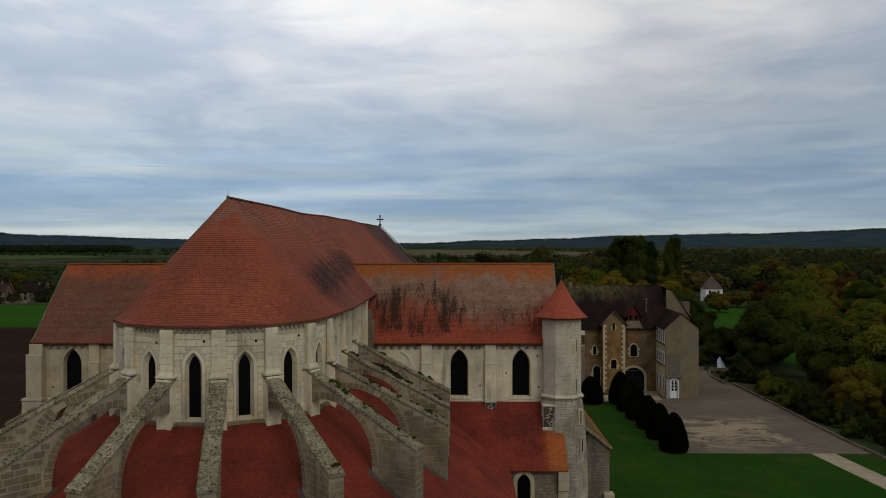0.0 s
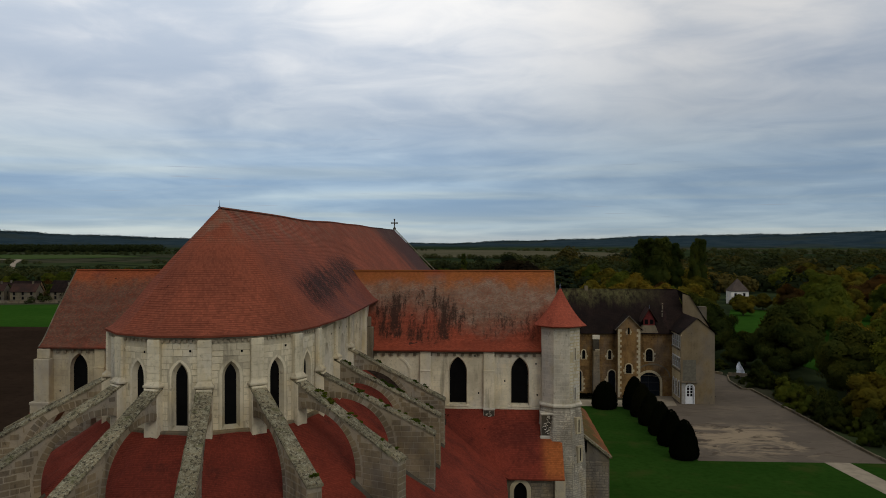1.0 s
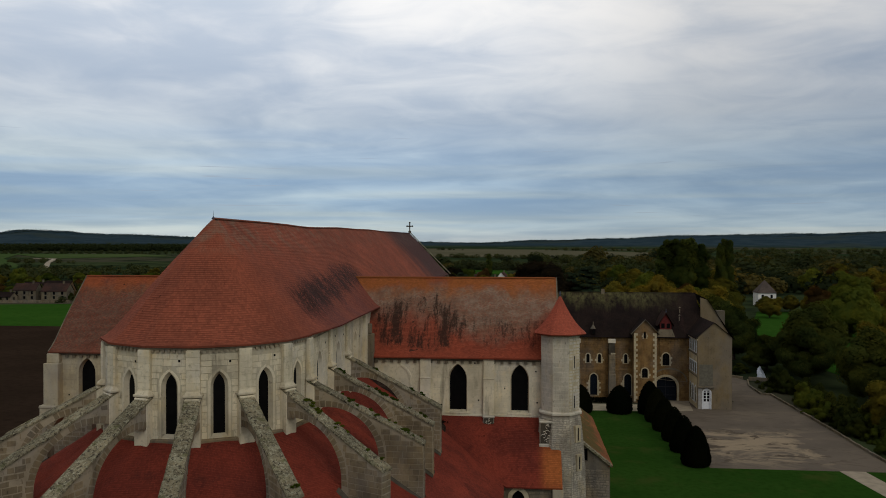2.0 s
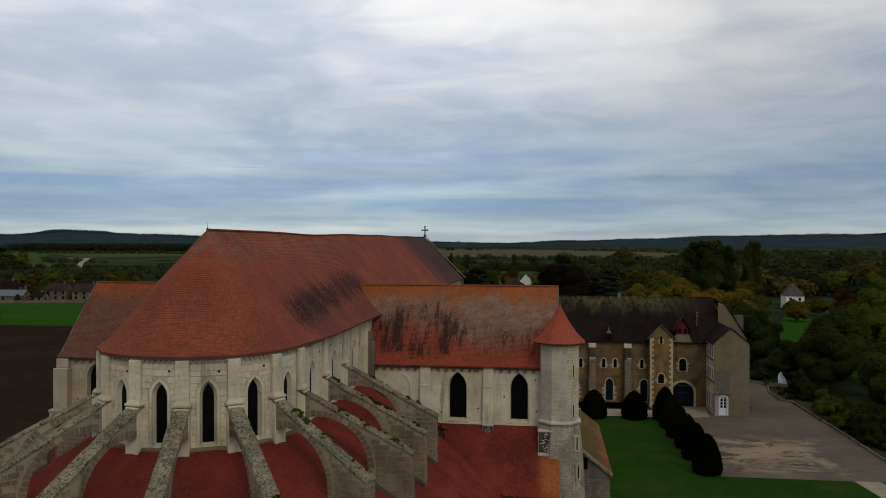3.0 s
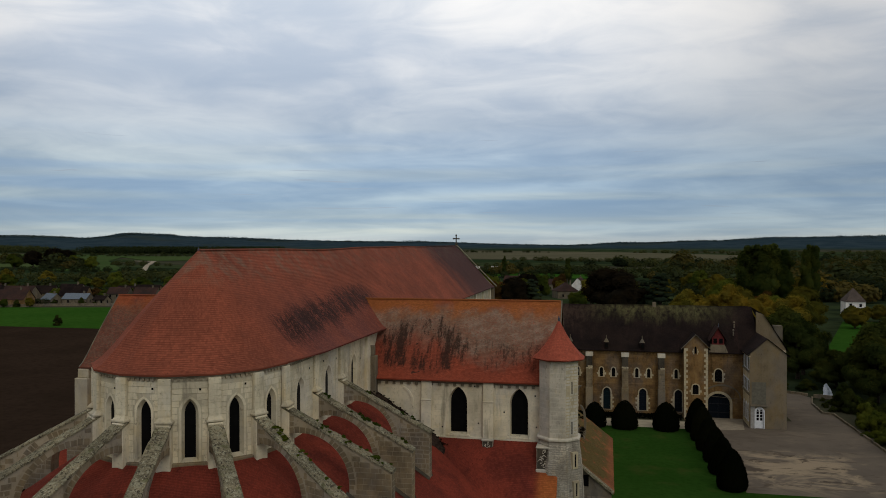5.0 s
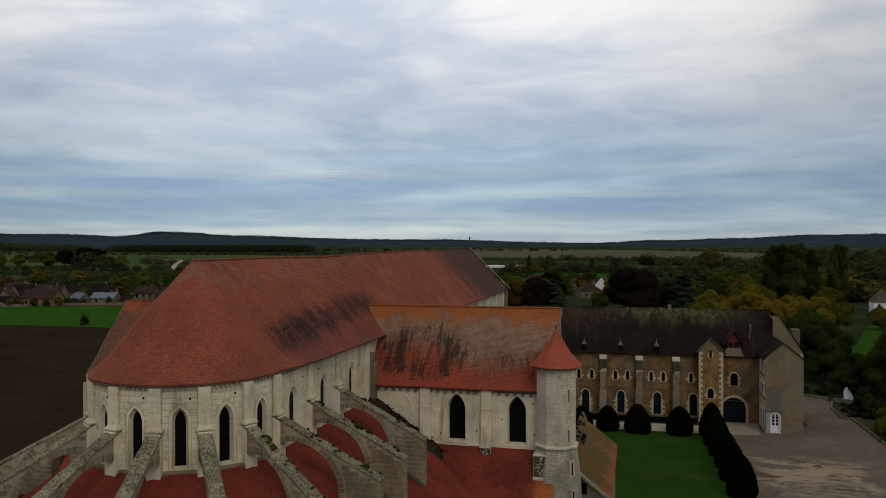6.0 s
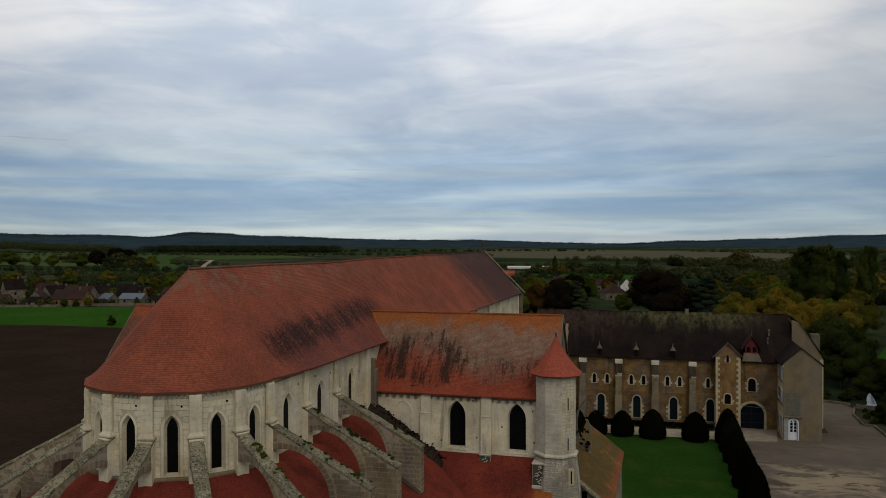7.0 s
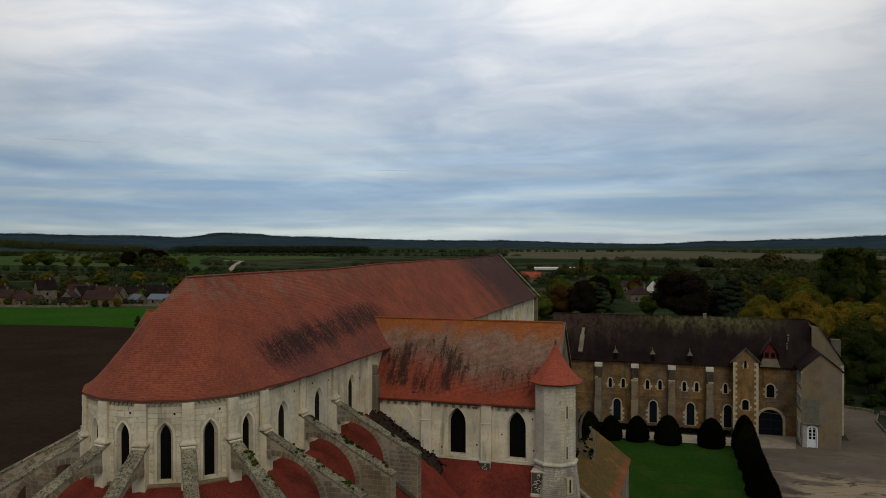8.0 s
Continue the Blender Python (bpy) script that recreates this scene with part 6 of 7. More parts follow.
tiled("end_roof", [pt(p) for p in line((54.7, 91.7, 11.0), (54.7, 104.2, 10.7), 14)], [pt(p) for p in line((50.8, 91.7, 17.0), (49.6, 97.5, 17.85), 14)], TILE_BROWN, wing, step=0.22, wob=0.03)
bm = bmesh.new()
slab(bm, 52.6, 54.0, 93.0, 94.4, 12.2, 15.0, RI, 0.04)
part("chimney", bm, RENDER_CREAM, range_)
bm = bmesh.new()
slab(bm, 33.3, 33.9, 96.2, 96.8, 17.4, 18.4, RI, 0.04)
part("chimney", bm, STONE_OLD, range_)
bm = bmesh.new()
slope = math.atan2(7.05, 7.75)
lay = RI @ Matrix.Translation((13.45, 91.9, 13.62)) @ Matrix.Rotation(slope, 4, "X")
slab(bm, -0.38, 0.38, -2.75, 1.2, -0.1, 0.28, lay, 0.04)
slab(bm, -0.24, 0.24, 1.2, 2.75, -0.1, 0.26, lay, 0.04)
part("roof_flue", bm, STONE_FLANK, range_, "pale stone flue lying on the roof slope")
for x, y, z in ((46.3, 92.6, 14.6), (46.0, 91.4, 13.4)):
    bm = bmesh.new()
    bmesh.ops.create_cone(bm, cap_ends=True, segments=8, radius1=0.09, radius2=0.09, depth=0.7, matrix=RI @ Matrix.Translation((x, y, z + 0.3)))
    bmesh.ops.create_cone(bm, cap_ends=True, segments=8, radius1=0.18, radius2=0.05, depth=0.2, matrix=RI @ Matrix.Translation((x, y, z + 0.95)))
    part("flue_pipe", bm, STONE_OLD, range_)

# low dark hedge along the foot of the front
def foliage_box(name, x0, x1, y0, y1, h, mat, label, category, n, size):
    r = np.random.default_rng(21)
    t = thing(name, label, category, (x0 + x1) / 2, (y0 + y1) / 2, 0)
    c = np.stack([r.uniform(x0 - (x0 + x1) / 2, x1 - (x0 + x1) / 2, n), r.uniform((y0 - y1) / 2, (y1 - y0) / 2, n), h * np.sqrt(r.uniform(0, 1, n))], 1)
    leaf_mesh("foliage", c, np.full(n, size), mat, t, r)
    return t


def leaf_arrays(c, size, r, up=0.35, out=None):
    """Leaf clumps as small tilted quads round the points c."""
    n = len(c)
    d = r.normal(size=(n, 3))
    d[:, 2] += up
    d /= np.linalg.norm(d, axis=1, keepdims=True)
    if out is not None:
        d = out + 0.55 * d
        d /= np.linalg.norm(d, axis=1, keepdims=True)
    a = np.cross(d, r.normal(size=(n, 3)))
    a /= np.linalg.norm(a, axis=1, keepdims=True)
    b = np.cross(d, a)
    s = (size * r.uniform(0.6, 1.25, n))[:, None]
    k = r.uniform(0.45, 0.9, n)[:, None]
    v = np.stack([c + a * s, c + b * s * k + d * s * 0.15, c - a * s * 0.9, c - b * s * k + d * s * 0.15], 1)
    return v.reshape(-1, 3)


def leaf_mesh(name, c, size, mat, parent, r, up=0.35, label="", out=None):
    """Leaves as one mesh; out turns their shading towards the outside of the crown."""
    v = leaf_arrays(c, size, r, up, out)
    n = len(c)
    me = bpy.data.meshes.new(name)
    me.vertices.add(4 * n)
    me.vertices.foreach_set("co", v.astype(np.float32).ravel())
    me.loops.add(4 * n)
    me.loops.foreach_set("vertex_index", np.arange(4 * n, dtype=np.int32))
    me.polygons.add(n)
    me.polygons.foreach_set("loop_start", np.arange(0, 4 * n, 4, dtype=np.int32))
    me.materials.append(mat)
    me.update(calc_edges=True)
    if out is not None:
        me.polygons.foreach_set("use_smooth", np.ones(n, dtype=bool))
        face = np.cross(v.reshape(-1, 4, 3)[:, 1] - v.reshape(-1, 4, 3)[:, 0], v.reshape(-1, 4, 3)[:, 2] - v.reshape(-1, 4, 3)[:, 0])
        face /= np.linalg.norm(face, axis=1, keepdims=True) + 1e-9
        soft = out * 0.85 + face * 0.22 + np.array([0, 0, 0.15])
        soft /= np.linalg.norm(soft, axis=1, keepdims=True)
        me.normals_split_custom_set_from_vertices(np.repeat(soft, 4, axis=0).tolist())
    ob = new(name, me)
    if parent:
        ob.parent = parent
    if label:
        ob["label"] = label
    return ob


foliage_box("border_hedge", 12, 37.4, 86.3, 87.2, 0.8, LEAF_YEW, "low dark clipped hedge before the brown building", "hedge", 5000, 0.16)

# ---------------------------------------------------------------- clipped yews
def yew(h, r0, seed, tip):
    r = np.random.default_rng(seed)
    t = thing("clipped_yew", "dark clipped yew shaped to a rounded dome", "shrub", group="clipped yews round the lawn")
    n = 7000
    f = 1 - np.power(r.uniform(0, 1, n), 0.7)
    rad = r0 * np.where(f < 0.12, 0.88 + f, 1.0) * np.power(np.clip(1 - f ** tip, 0, 1), 0.62)
    a = r.uniform(0, 2 * np.pi, n)
    lump = 1 + 0.03 * np.sin(3 * a + seed) + 0.015 * np.sin(7 * f * 6 + 2 * a)
    c = np.stack([rad * lump * np.cos(a), rad * lump * np.sin(a), 0.12 + f * h], 1) + r.normal(0, 0.05, (n, 3))
    leaf_mesh("crown", c, np.full(n, 0.13), LEAF_YEW, t, r, 0.2, out=np.stack([np.cos(a), np.sin(a), 1.6 * f * f + 0.1], 1) / np.sqrt(1 + (1.6 * f * f + 0.1) ** 2)[:, None])
    rings = [[Vector((0.9 * r0 * k * math.cos(q * math.pi / 8), 0.9 * r0 * k * math.sin(q * math.pi / 8), z * h * 0.96 + 0.06)) for q in range(16)] for k, z in ((0.85, 0.02), (0.98, 0.12), (0.94, 0.3), (0.83, 0.5), (0.63, 0.72), (0.40, 0.88), (0.10, 0.985))]
    shell("inner_growth", rings, LEAF_YEW, t)
    bm = bmesh.new()
    bmesh.ops.create_cone(bm, cap_ends=True, segments=8, radius1=0.16, radius2=0.12, depth=0.8, matrix=Matrix.Translation((0, 0, 0.4)))
    part("trunk", bm, BARK, t)
    return t


y1, y2 = yew(3.9, 1.85, 3, 2.3), yew(4.5, 1.68, 8, 1.7)
spots = [(16.2, 79.3, 0, 1.02), (19.7, 79.4, 0, 0.90), (23.6, 79.6, 0, 0.94), (28.2, 79.2, 0, 1.06), (34.4, 79.2, 0, 1.05),
         (39.0, 79.0, 1, 1.1), (39.2, 73.6, 1, 1.06), (39.3, 68.0, 1, 1.0), (39.5, 62.4, 1, 0.98), (39.6, 56.8, 1, 1.0), (39.8, 50.6, 1, 1.02)]
used = [False, False]
for i, (x, y, k, s) in enumerate(spots):
    mm = Matrix.LocRotScale((x, y, 0), Euler((0, 0, i * 1.3)), (s, s, s))
    src = (y1, y2)[k]
    if not used[k]:
        used[k] = True
        first = (src, mm)
        if k == 0:
            m0 = mm
        else:
            m1 = mm
    else:
        q = src.scale[0]
        copy_thing(src, mm)
y1.matrix_basis, y2.matrix_basis = m0, m1

# ---------------------------------------------------------------- court wall and weir
rng = random.Random(5)


def low_wall(pts, h, t, label):
    w = thing("low_wall", label, "wall", kind="structure")
    for (x0, y0), (x1, y1_) in zip(pts, pts[1:]):
        L = math.hypot(x1 - x0, y1_ - y0)
        n = max(1, round(L / 1.1))
        a = math.atan2(y1_ - y0, x1 - x0)
        for i in range(n):
            f = (i + 0.5) / n
            m = Matrix.Translation((x0 + (x1 - x0) * f, y0 + (y1_ - y0) * f, 0)) @ Matrix.Rotation(a, 4, "Z")
            bm = bmesh.new()
            hh = h + rng.uniform(-0.04, 0.04)
            slab(bm, -L / n / 2 + 0.01, L / n / 2 - 0.01, -t / 2, t / 2, -0.1, hh, m, 0.03)
            slab(bm, -L / n / 2, L / n / 2 - 0.02, -t / 2 - 0.03, t / 2 + 0.03, hh, hh + 0.08, m, 0.02)
            part("wall_stone", bm, STONE_OLD, w)


low_wall([(65.2, 34), (63.5, 46.5), (62.9, 56), (62.9, 70), (62.7, 85), (62.5, 95.5), (61.0, 96.1), (61.2, 104), (62.7, 110.2)], 0.30, 0.18, "low weathered stone wall edging the courtyard")
low_wall([(62.4, 112.4), (61.3, 113.5), (55.2, 116.6)], 0.35, 0.3, "low stone kerb closing the courtyard")
low_wall([(63.1, 110.9), (69.5, 108.2)], 0.6, 0.4, "low stone parapet at the stream")
m, nt, b = material("white_water", 0.3)
c = mixc(nt, ramp(nt, noi(nt, place(nt), 1.2, 6, 0.7, (3, 3, 0.6)), 0.4, 0.62), (0.9, 0.92, 0.95), (0.6, 0.66, 0.7))
plug(nt, b.inputs["Base Color"], c)
WATER = m
verts, faces = [], []
# a sheet of foam: a heaped crest, several uneven folds deep, thinning towards the top
for fold in range(5):
    k = len(verts)
    for i in range(13):
        f = i / 12
        for j in range(15):
            g = j / 14 * 2 - 1
            crest = 2.6 - 0.55 * abs(g + 0.25) - 0.24 * fold + 0.28 * mnoise.noise((g * 2.3, fold * 1.7, 3.0))
            wide = (0.24 + 0.68 * f ** 0.7) * (1 - 0.05 * fold)
            fray = 0.24 * mnoise.noise((g * 5.0, f * 6.0, fold * 2.0))
            verts.append((65.75 + 0.3 * f + g * wide + fray, 113.0 - 0.22 * fold - 0.55 * f ** 2 - 0.25 * (1 - g * g) + fray * 1.3, crest * (1 - f ** 1.5) - 0.05 + fray * 0.6 * (1 - f)))
    for i in range(12):
        for j in range(14):
            faces.append((k + i * 15 + j, k + i * 15 + j + 1, k + (i + 1) * 15 + j + 1, k + (i + 1) * 15 + j))
tagged(mesh_ob("weir_water", verts, faces, WATER, smooth=True), "white water falling over a small weir", "waterfall", kind="structure")

# ---------------------------------------------------------------- village houses
def house(x, y, w, d, h, rise, turn, wall_mat, roof_mat, label, wins=2, storeys=2, hip=False, chimney=True, group="village houses"):
    t = thing("house", label, "house", x, y, 0, group)
    t.rotation_euler = (0, 0, radians(turn))
    hw, hd = w / 2, d / 2
    def holes_for(width, n):
        out = []
        for s in range(storeys):
            z0 = 0.9 + s * (h - 0.6) / storeys
            for i in range(n):
                c = -width / 2 + (i + 0.5) * width / n
                out.append([(c - 0.5, z0), (c + 0.5, z0), (c + 0.5, z0 + 1.35), (c - 0.5, z0 + 1.35)])
        return out
    for th, px, py, half, gable in ((0, 0, -hd, hw, False), (180, 0, hd, hw, False), (90, hw, 0, hd, True), (-90, -hw, 0, hd, True)):
        m = face_m(th, px, py)
        hl = holes_for(half * 2, wins if not gable else 1) if th in (0, 90) else []
        half -= 0.35 if gable else 0
        out = [(-half, -0.2), (half, -0.2), (half, h)] + ([(0, h + rise)] if gable and not hip else []) + [(-half, h)]
        wl = panel("wall", m, out, [(l, l) for l in hl], 0.35, wall_mat, t)
        for l in hl:
            wd = ring("window", m, [(a + (0.1 if a > sum(p[0] for p in l) / 4 else -0.1), b_ + (0.1 if b_ > l[0][1] else -0.1)) for a, b_ in l], l, -0.03, 0.08, PAINT_WHITE if wall_mat is RENDER_WHITE else SHUTTER_GREY, t)
            plate("pane", m, l, 0.15, 0.03, GLASS, wd)
    e = 0.35
    inset = hd if hip else -0.2
    for s in (-1, 1):
        lo = [(-hw - 0.25, s * (hd + e), h - 0.15), (hw + 0.25, s * (hd + e), h - 0.15)]
        tp = [(-hw + inset if hip else -hw - 0.25, 0, h + rise + 0.1), (hw - inset if hip else hw + 0.25, 0, h + rise + 0.1)]
        if hip and inset > hw:
            tp = [(-0.02, 0, h + rise), (0.02, 0, h + rise)]
        tiled("roof", line(lo[0], lo[1], 6), line(tp[0], tp[1], 6), roof_mat, t, step=0.45, lip=0.04, wob=0.08)
        if hip:
            lo2 = [(s * (hw + 0.25), -hd - e, h - 0.15), (s * (hw + 0.25), hd + e, h - 0.15)]
            q = tp[1 if s > 0 else 0]
            tiled("roof", line(lo2[0], lo2[1], 6), [q] * 7, roof_mat, t, step=0.45, lip=0.04, wob=0.08)
    if chimney:
        bm = bmesh.new()
        slab(bm, hw * 0.5 - 0.35, hw * 0.5 + 0.35, -0.3, 0.3, h + rise * 0.6, h + rise + 1.0, None, 0.04)
        slab(bm, hw * 0.5 - 0.42, hw * 0.5 + 0.42, -0.37, 0.37, h + rise + 1.0, h + rise + 1.15, None, 0.03)
        part("chimney", bm, RENDER_CREAM, t)
    return t


house(121.6, 294, 7.2, 7.2, 5.8, 5.0, 0, RENDER_WHITE, TILE_GREY, "white rendered house with a steep brown roof", 2, 2, True, False)
house(178, 262, 9, 8, 4.5, 3, 10, RENDER_WHITE, TILE_VILLAGE, "low white house among trees", 2, 1)
for row in (
    (-203, 291, 10, 7, 6.2, 3.0, 8, RENDER_CREAM, TILE_VILLAGE, "cream rendered house with arched ground floor", 3, 2),
    (-190, 293, 11, 8, 5.6, 3.4, 8, RENDER_CREAM, TILE_VILLAGE, "cream farmhouse under a dark tile roof", 3, 2),
    (-175, 297, 9, 7, 5.2, 3.2, 4, RENDER_CREAM, TILE_BROWN, "cream house with a dark hipped roof", 2, 2),
    (-220, 283, 12, 7, 3.6, 2.4, 6, STONE_OLD, SLATE, "low shed with a blue-grey sheet roof", 2, 1),
    (-231, 279, 8, 6, 3.4, 2.6, -20, RENDER_CREAM, SLATE, "small shed with a blue-grey roof", 1, 1),
    (-243, 268, 16, 9, 4.2, 4.4, 8, STONE_BROWN, TILE_VILLAGE, "long barn with a red-brown tile roof", 3, 1),
    (-259, 264, 8, 7, 4.6, 3.6, -70, RENDER_CREAM, TILE_VILLAGE, "small cream gabled outbuilding beside a barn", 1, 1),
    (-268, 288, 14, 9, 5.0, 4.2, 5, STONE_BROWN, TILE_BROWN, "stone barn with a dark roof", 2, 1),
    (-282, 272, 9, 8, 9.0, 5.0, 60, STONE_OLD, TILE_BROWN, "tall grey stone house with a steep gable", 1, 2),
    (-277, 258, 11, 6, 3.6, 2.6, 10, STONE_OLD, TILE_VILLAGE, "low stone shed beside the barns", 2, 1),
    (-300, 262, 14, 8, 4.5, 4.2, 12, STONE_BROWN, TILE_VILLAGE, "stone barn with a brown roof", 3, 1),
    (-318, 256, 10, 8, 5.2, 3.8, 0, RENDER_CREAM, TILE_BROWN, "cream house with a dark roof", 2, 2),
    (-252, 300, 12, 8, 5.2, 3.6, 15, RENDER_CREAM, TILE_BROWN, "house under a dark roof behind the barns", 2, 2),
    (-212, 312, 12, 8, 4.8, 3.6, 0, STONE_BROWN, TILE_BROWN, "stone house with a dark brown roof", 2, 2)):
    house(row[0], row[1], row[2], row[3], row[4] * 0.8, row[5] * 0.95, *row[6:])
for i, (x, y, w, d, h, rise, turn, mat) in enumerate((
    (-248, 279, 15, 9, 4.2, 4.4, 4, STONE_OLD), (-228, 292, 13, 8, 3.8, 4.0, 12, STONE_BROWN), (-262, 277, 10, 8, 4.6, 4.2, 80, STONE_OLD), (-289, 264, 10, 7, 3.4, 3.4, -12, STONE_BROWN),
    (-238, 303, 13, 8, 4.0, 4.4, -4, STONE_OLD), (-196, 304, 12, 8, 4.2, 4.2, 6, STONE_BROWN), (-276, 290, 13, 9, 4.2, 4.6, 14, STONE_OLD), (-181, 309, 12, 8, 4.2, 4.2, -8, STONE_OLD),
    (-310, 270, 12, 8, 4.4, 4.2, 70, STONE_OLD), (-329, 262, 14, 8, 4.2, 4.4, 6, STONE_BROWN), (-206, 281, 6, 5, 2.6, 1.8, 0, STONE_OLD), (-254, 257, 7, 5, 2.6, 2.0, 10, STONE_OLD))):
    house(x, y, w, d, h, rise, turn, mat, TILE_BROWN if i % 3 else TILE_VILLAGE, "old stone village house under dark brown tiles", 2, 1, False, i % 2 == 0)
low_wall([(-170, 283), (-196, 279), (-222, 271), (-246, 257), (-262, 250), (-300, 243), (-340, 232)], 1.1, 0.45, "low stone garden wall before the village")
house(4, 372, 11, 11, 4.0, 4.2, 20, RENDER_CREAM, TILE_VILLAGE, "square house with a brown pyramid roof", 2, 1, True)
house(10, 415, 8, 7, 5.2, 3.6, 75, RENDER_WHITE, TILE_VILLAGE, "white gabled house beyond the church", 1, 2)
house(22, 452, 12, 8, 4.0, 3.0, -8, RENDER_WHITE, TILE_VILLAGE, "white house with a brown tile roof", 2, 1)
house(-88, 545, 15, 9, 4.0, 4.0, 5, RENDER_CREAM, TILE_TURRET, "low house with a red tile roof by the meadow", 2, 1)
house(-128, 828, 26, 7, 1.7, 1.0, 8, RENDER_WHITE, RENDER_WHITE, "long low white greenhouse in the fields", 4, 1, False, False)
house(-94, 836, 18, 7, 1.7, 1.0, 4, RENDER_WHITE, RENDER_WHITE, "low white greenhouse in the fields", 3, 1, False, False)
house(-34, 470, 13, 8, 4.2, 3.2, -12, RENDER_WHITE, TILE_VILLAGE, "house with a brown roof among trees", 2, 1)
house(-8, 440, 9, 7, 4.0, 2.8, 30, RENDER_CREAM, TILE_VILLAGE, "small cream house among trees", 2, 1)

# ---------------------------------------------------------------- trees
def limb(bm, a, b, r0, r1, seg=7):
    a, b = Vector(a), Vector(b)
    d = (b - a).normalized()
    s = d.orthogonal().normalized()
    q = d.cross(s)
    r = [[bm.verts.new(p + (s * math.cos(2 * math.pi * i / seg) + q * math.sin(2 * math.pi * i / seg)) * k) for i in range(seg)] for p, k in ((a, r0), (b, r1))]
    for i in range(seg):
        bm.faces.new((r[0][i], r[0][(i + 1) % seg], r[1][(i + 1) % seg], r[1][i]))


def tree(form, mat, label, seed, group):
    """A tree ten metres high: tapered trunk and limbs, crown of leaf clumps in uneven lobes."""
    r = np.random.default_rng(seed)
    t = thing("shrub" if form == "shrub" else "tree", label, "shrub" if form == "shrub" else "tree", group=group)
    bm = bmesh.new()
    lobes = []
    if form == "round":
        limb(bm, (0, 0, -0.2), (0.1, 0, 3.4), 0.34, 0.22)
        lean = r.normal(0, 0.35, 2)
        for k in range(58):
            d = r.normal(size=3)
            d /= np.linalg.norm(d)
            f = r.uniform(0.35, 1.0) ** 0.5 * (1 + 0.16 * math.sin(3.1 * d[0] + 2.3 * d[1] + seed) + 0.12 * math.sin(6.0 * d[2] + 4.0 * d[0] + 2 * seed))
            wide = 3.3 * (1.0 if d[2] < 0 else 1 - 0.25 * d[2])
            c = np.array([wide * f * d[0] + lean[0] * d[2], wide * f * d[1] + lean[1] * d[2], 5.3 + (4.1 if d[2] > 0 else 3.5) * f * d[2]])
            lobes.append((c, r.uniform(0.75, 1.5)))
            if k % 3 == 0:
                limb(bm, (0.1, 0, 3.0 + 0.03 * k), tuple(c), 0.14, 0.03, 5)
        per, size = 520, 0.175
    elif form == "poplar":
        limb(bm, (0, 0, -0.2), (0, 0, 8.6), 0.24, 0.05)
        for k in range(15):
            z = 1.8 + 7.4 * (k + 0.5) / 15
            w = 1.15 * math.sin(math.pi * min(1, max(0.08, (z - 0.6) / 9.8)) ** 0.8)
            a = r.uniform(0, 6.283)
            c = np.array([w * 0.6 * math.cos(a), w * 0.6 * math.sin(a), z])
            for _ in range(3):
                lobes.append((c + r.normal(0, 0.28, 3) * np.array([1, 1, 1.6]), 0.38 + 0.40 * w))
            limb(bm, (0, 0, z - 1.2), tuple(c), 0.07, 0.02, 5)
        per, size = 330, 0.135
    elif form == "conifer":
        limb(bm, (0, 0, -0.2), (0, 0, 9.4), 0.30, 0.04)
        for k in range(30):
            z = 1.6 + 8.0 * (k / 30)
            w = 3.4 * (1 - (z - 1.2) / 9.4) ** 0.8
            a = k * 2.4 + r.uniform(-0.4, 0.4)
            c = np.array([w * 0.75 * math.cos(a), w * 0.75 * math.sin(a), z])
            lobes.append((c, 0.5 + 0.28 * w))
            limb(bm, (0, 0, z + 0.2), tuple(c), 0.07, 0.02, 5)
        per, size = 340, 0.20
    else:  # shrub
        for k in range(44):
            a, rad = r.uniform(0, 6.283), r.uniform(0.2, 3.9)
            c = np.array([rad * math.cos(a), rad * math.sin(a), r.uniform(0.8, 8.6) * (1 - rad / 6.0)])
            lobes.append((c, r.uniform(0.7, 1.35)))
            if k % 4 == 0:
                limb(bm, (0, 0, -0.2), tuple(c), 0.12, 0.03, 5)
        per, size = 300, 0.20
    part("trunk", bm, BARK, t)
    if form != "conifer":
        bm = bmesh.new()
        for c, k in lobes:
            bmesh.ops.create_icosphere(bm, subdivisions=1, radius=k * 0.80, matrix=Matrix.Translation(c))
        for v in bm.verts:
            v.co += Vector(r.normal(0, 0.06, 3))
            v.co.z = max(v.co.z, 0.3)
        for f in bm.faces:
            f.smooth = True
        part("inner_growth", bm, mat, t)
    pts, outs = [], []
    for c, k in lobes:
        d = r.normal(size=(per, 3))
        d /= np.linalg.norm(d, axis=1, keepdims=True)
        if form == "conifer":
            d[:, 2] = np.where(d[:, 2] < -0.4, -d[:, 2] * 0.6, d[:, 2])
        outs.append(d)
        flat = np.array([1, 1, 0.42 if form == "conifer" else 0.95])
        far = r.uniform(0.72, 1.06, per) + r.normal(0, 0.05, per)
        pts.append(c + d * flat * (k * far)[:, None])
    c = np.concatenate(pts)
    c[:, 2] = np.maximum(c[:, 2], 0.25)
    q = c - np.array([0, 0, 4.2])
    q = np.concatenate(outs) * (0.8 if form == "conifer" else 0.42) + 0.85 * q / (np.linalg.norm(q, axis=1, keepdims=True) + 1e-6) + np.array([0, 0, 0.25])
    leaf_mesh("crown", c, np.full(len(c), size), mat, t, r, out=q / (np.linalg.norm(q, axis=1, keepdims=True) + 1e-6))
    return t


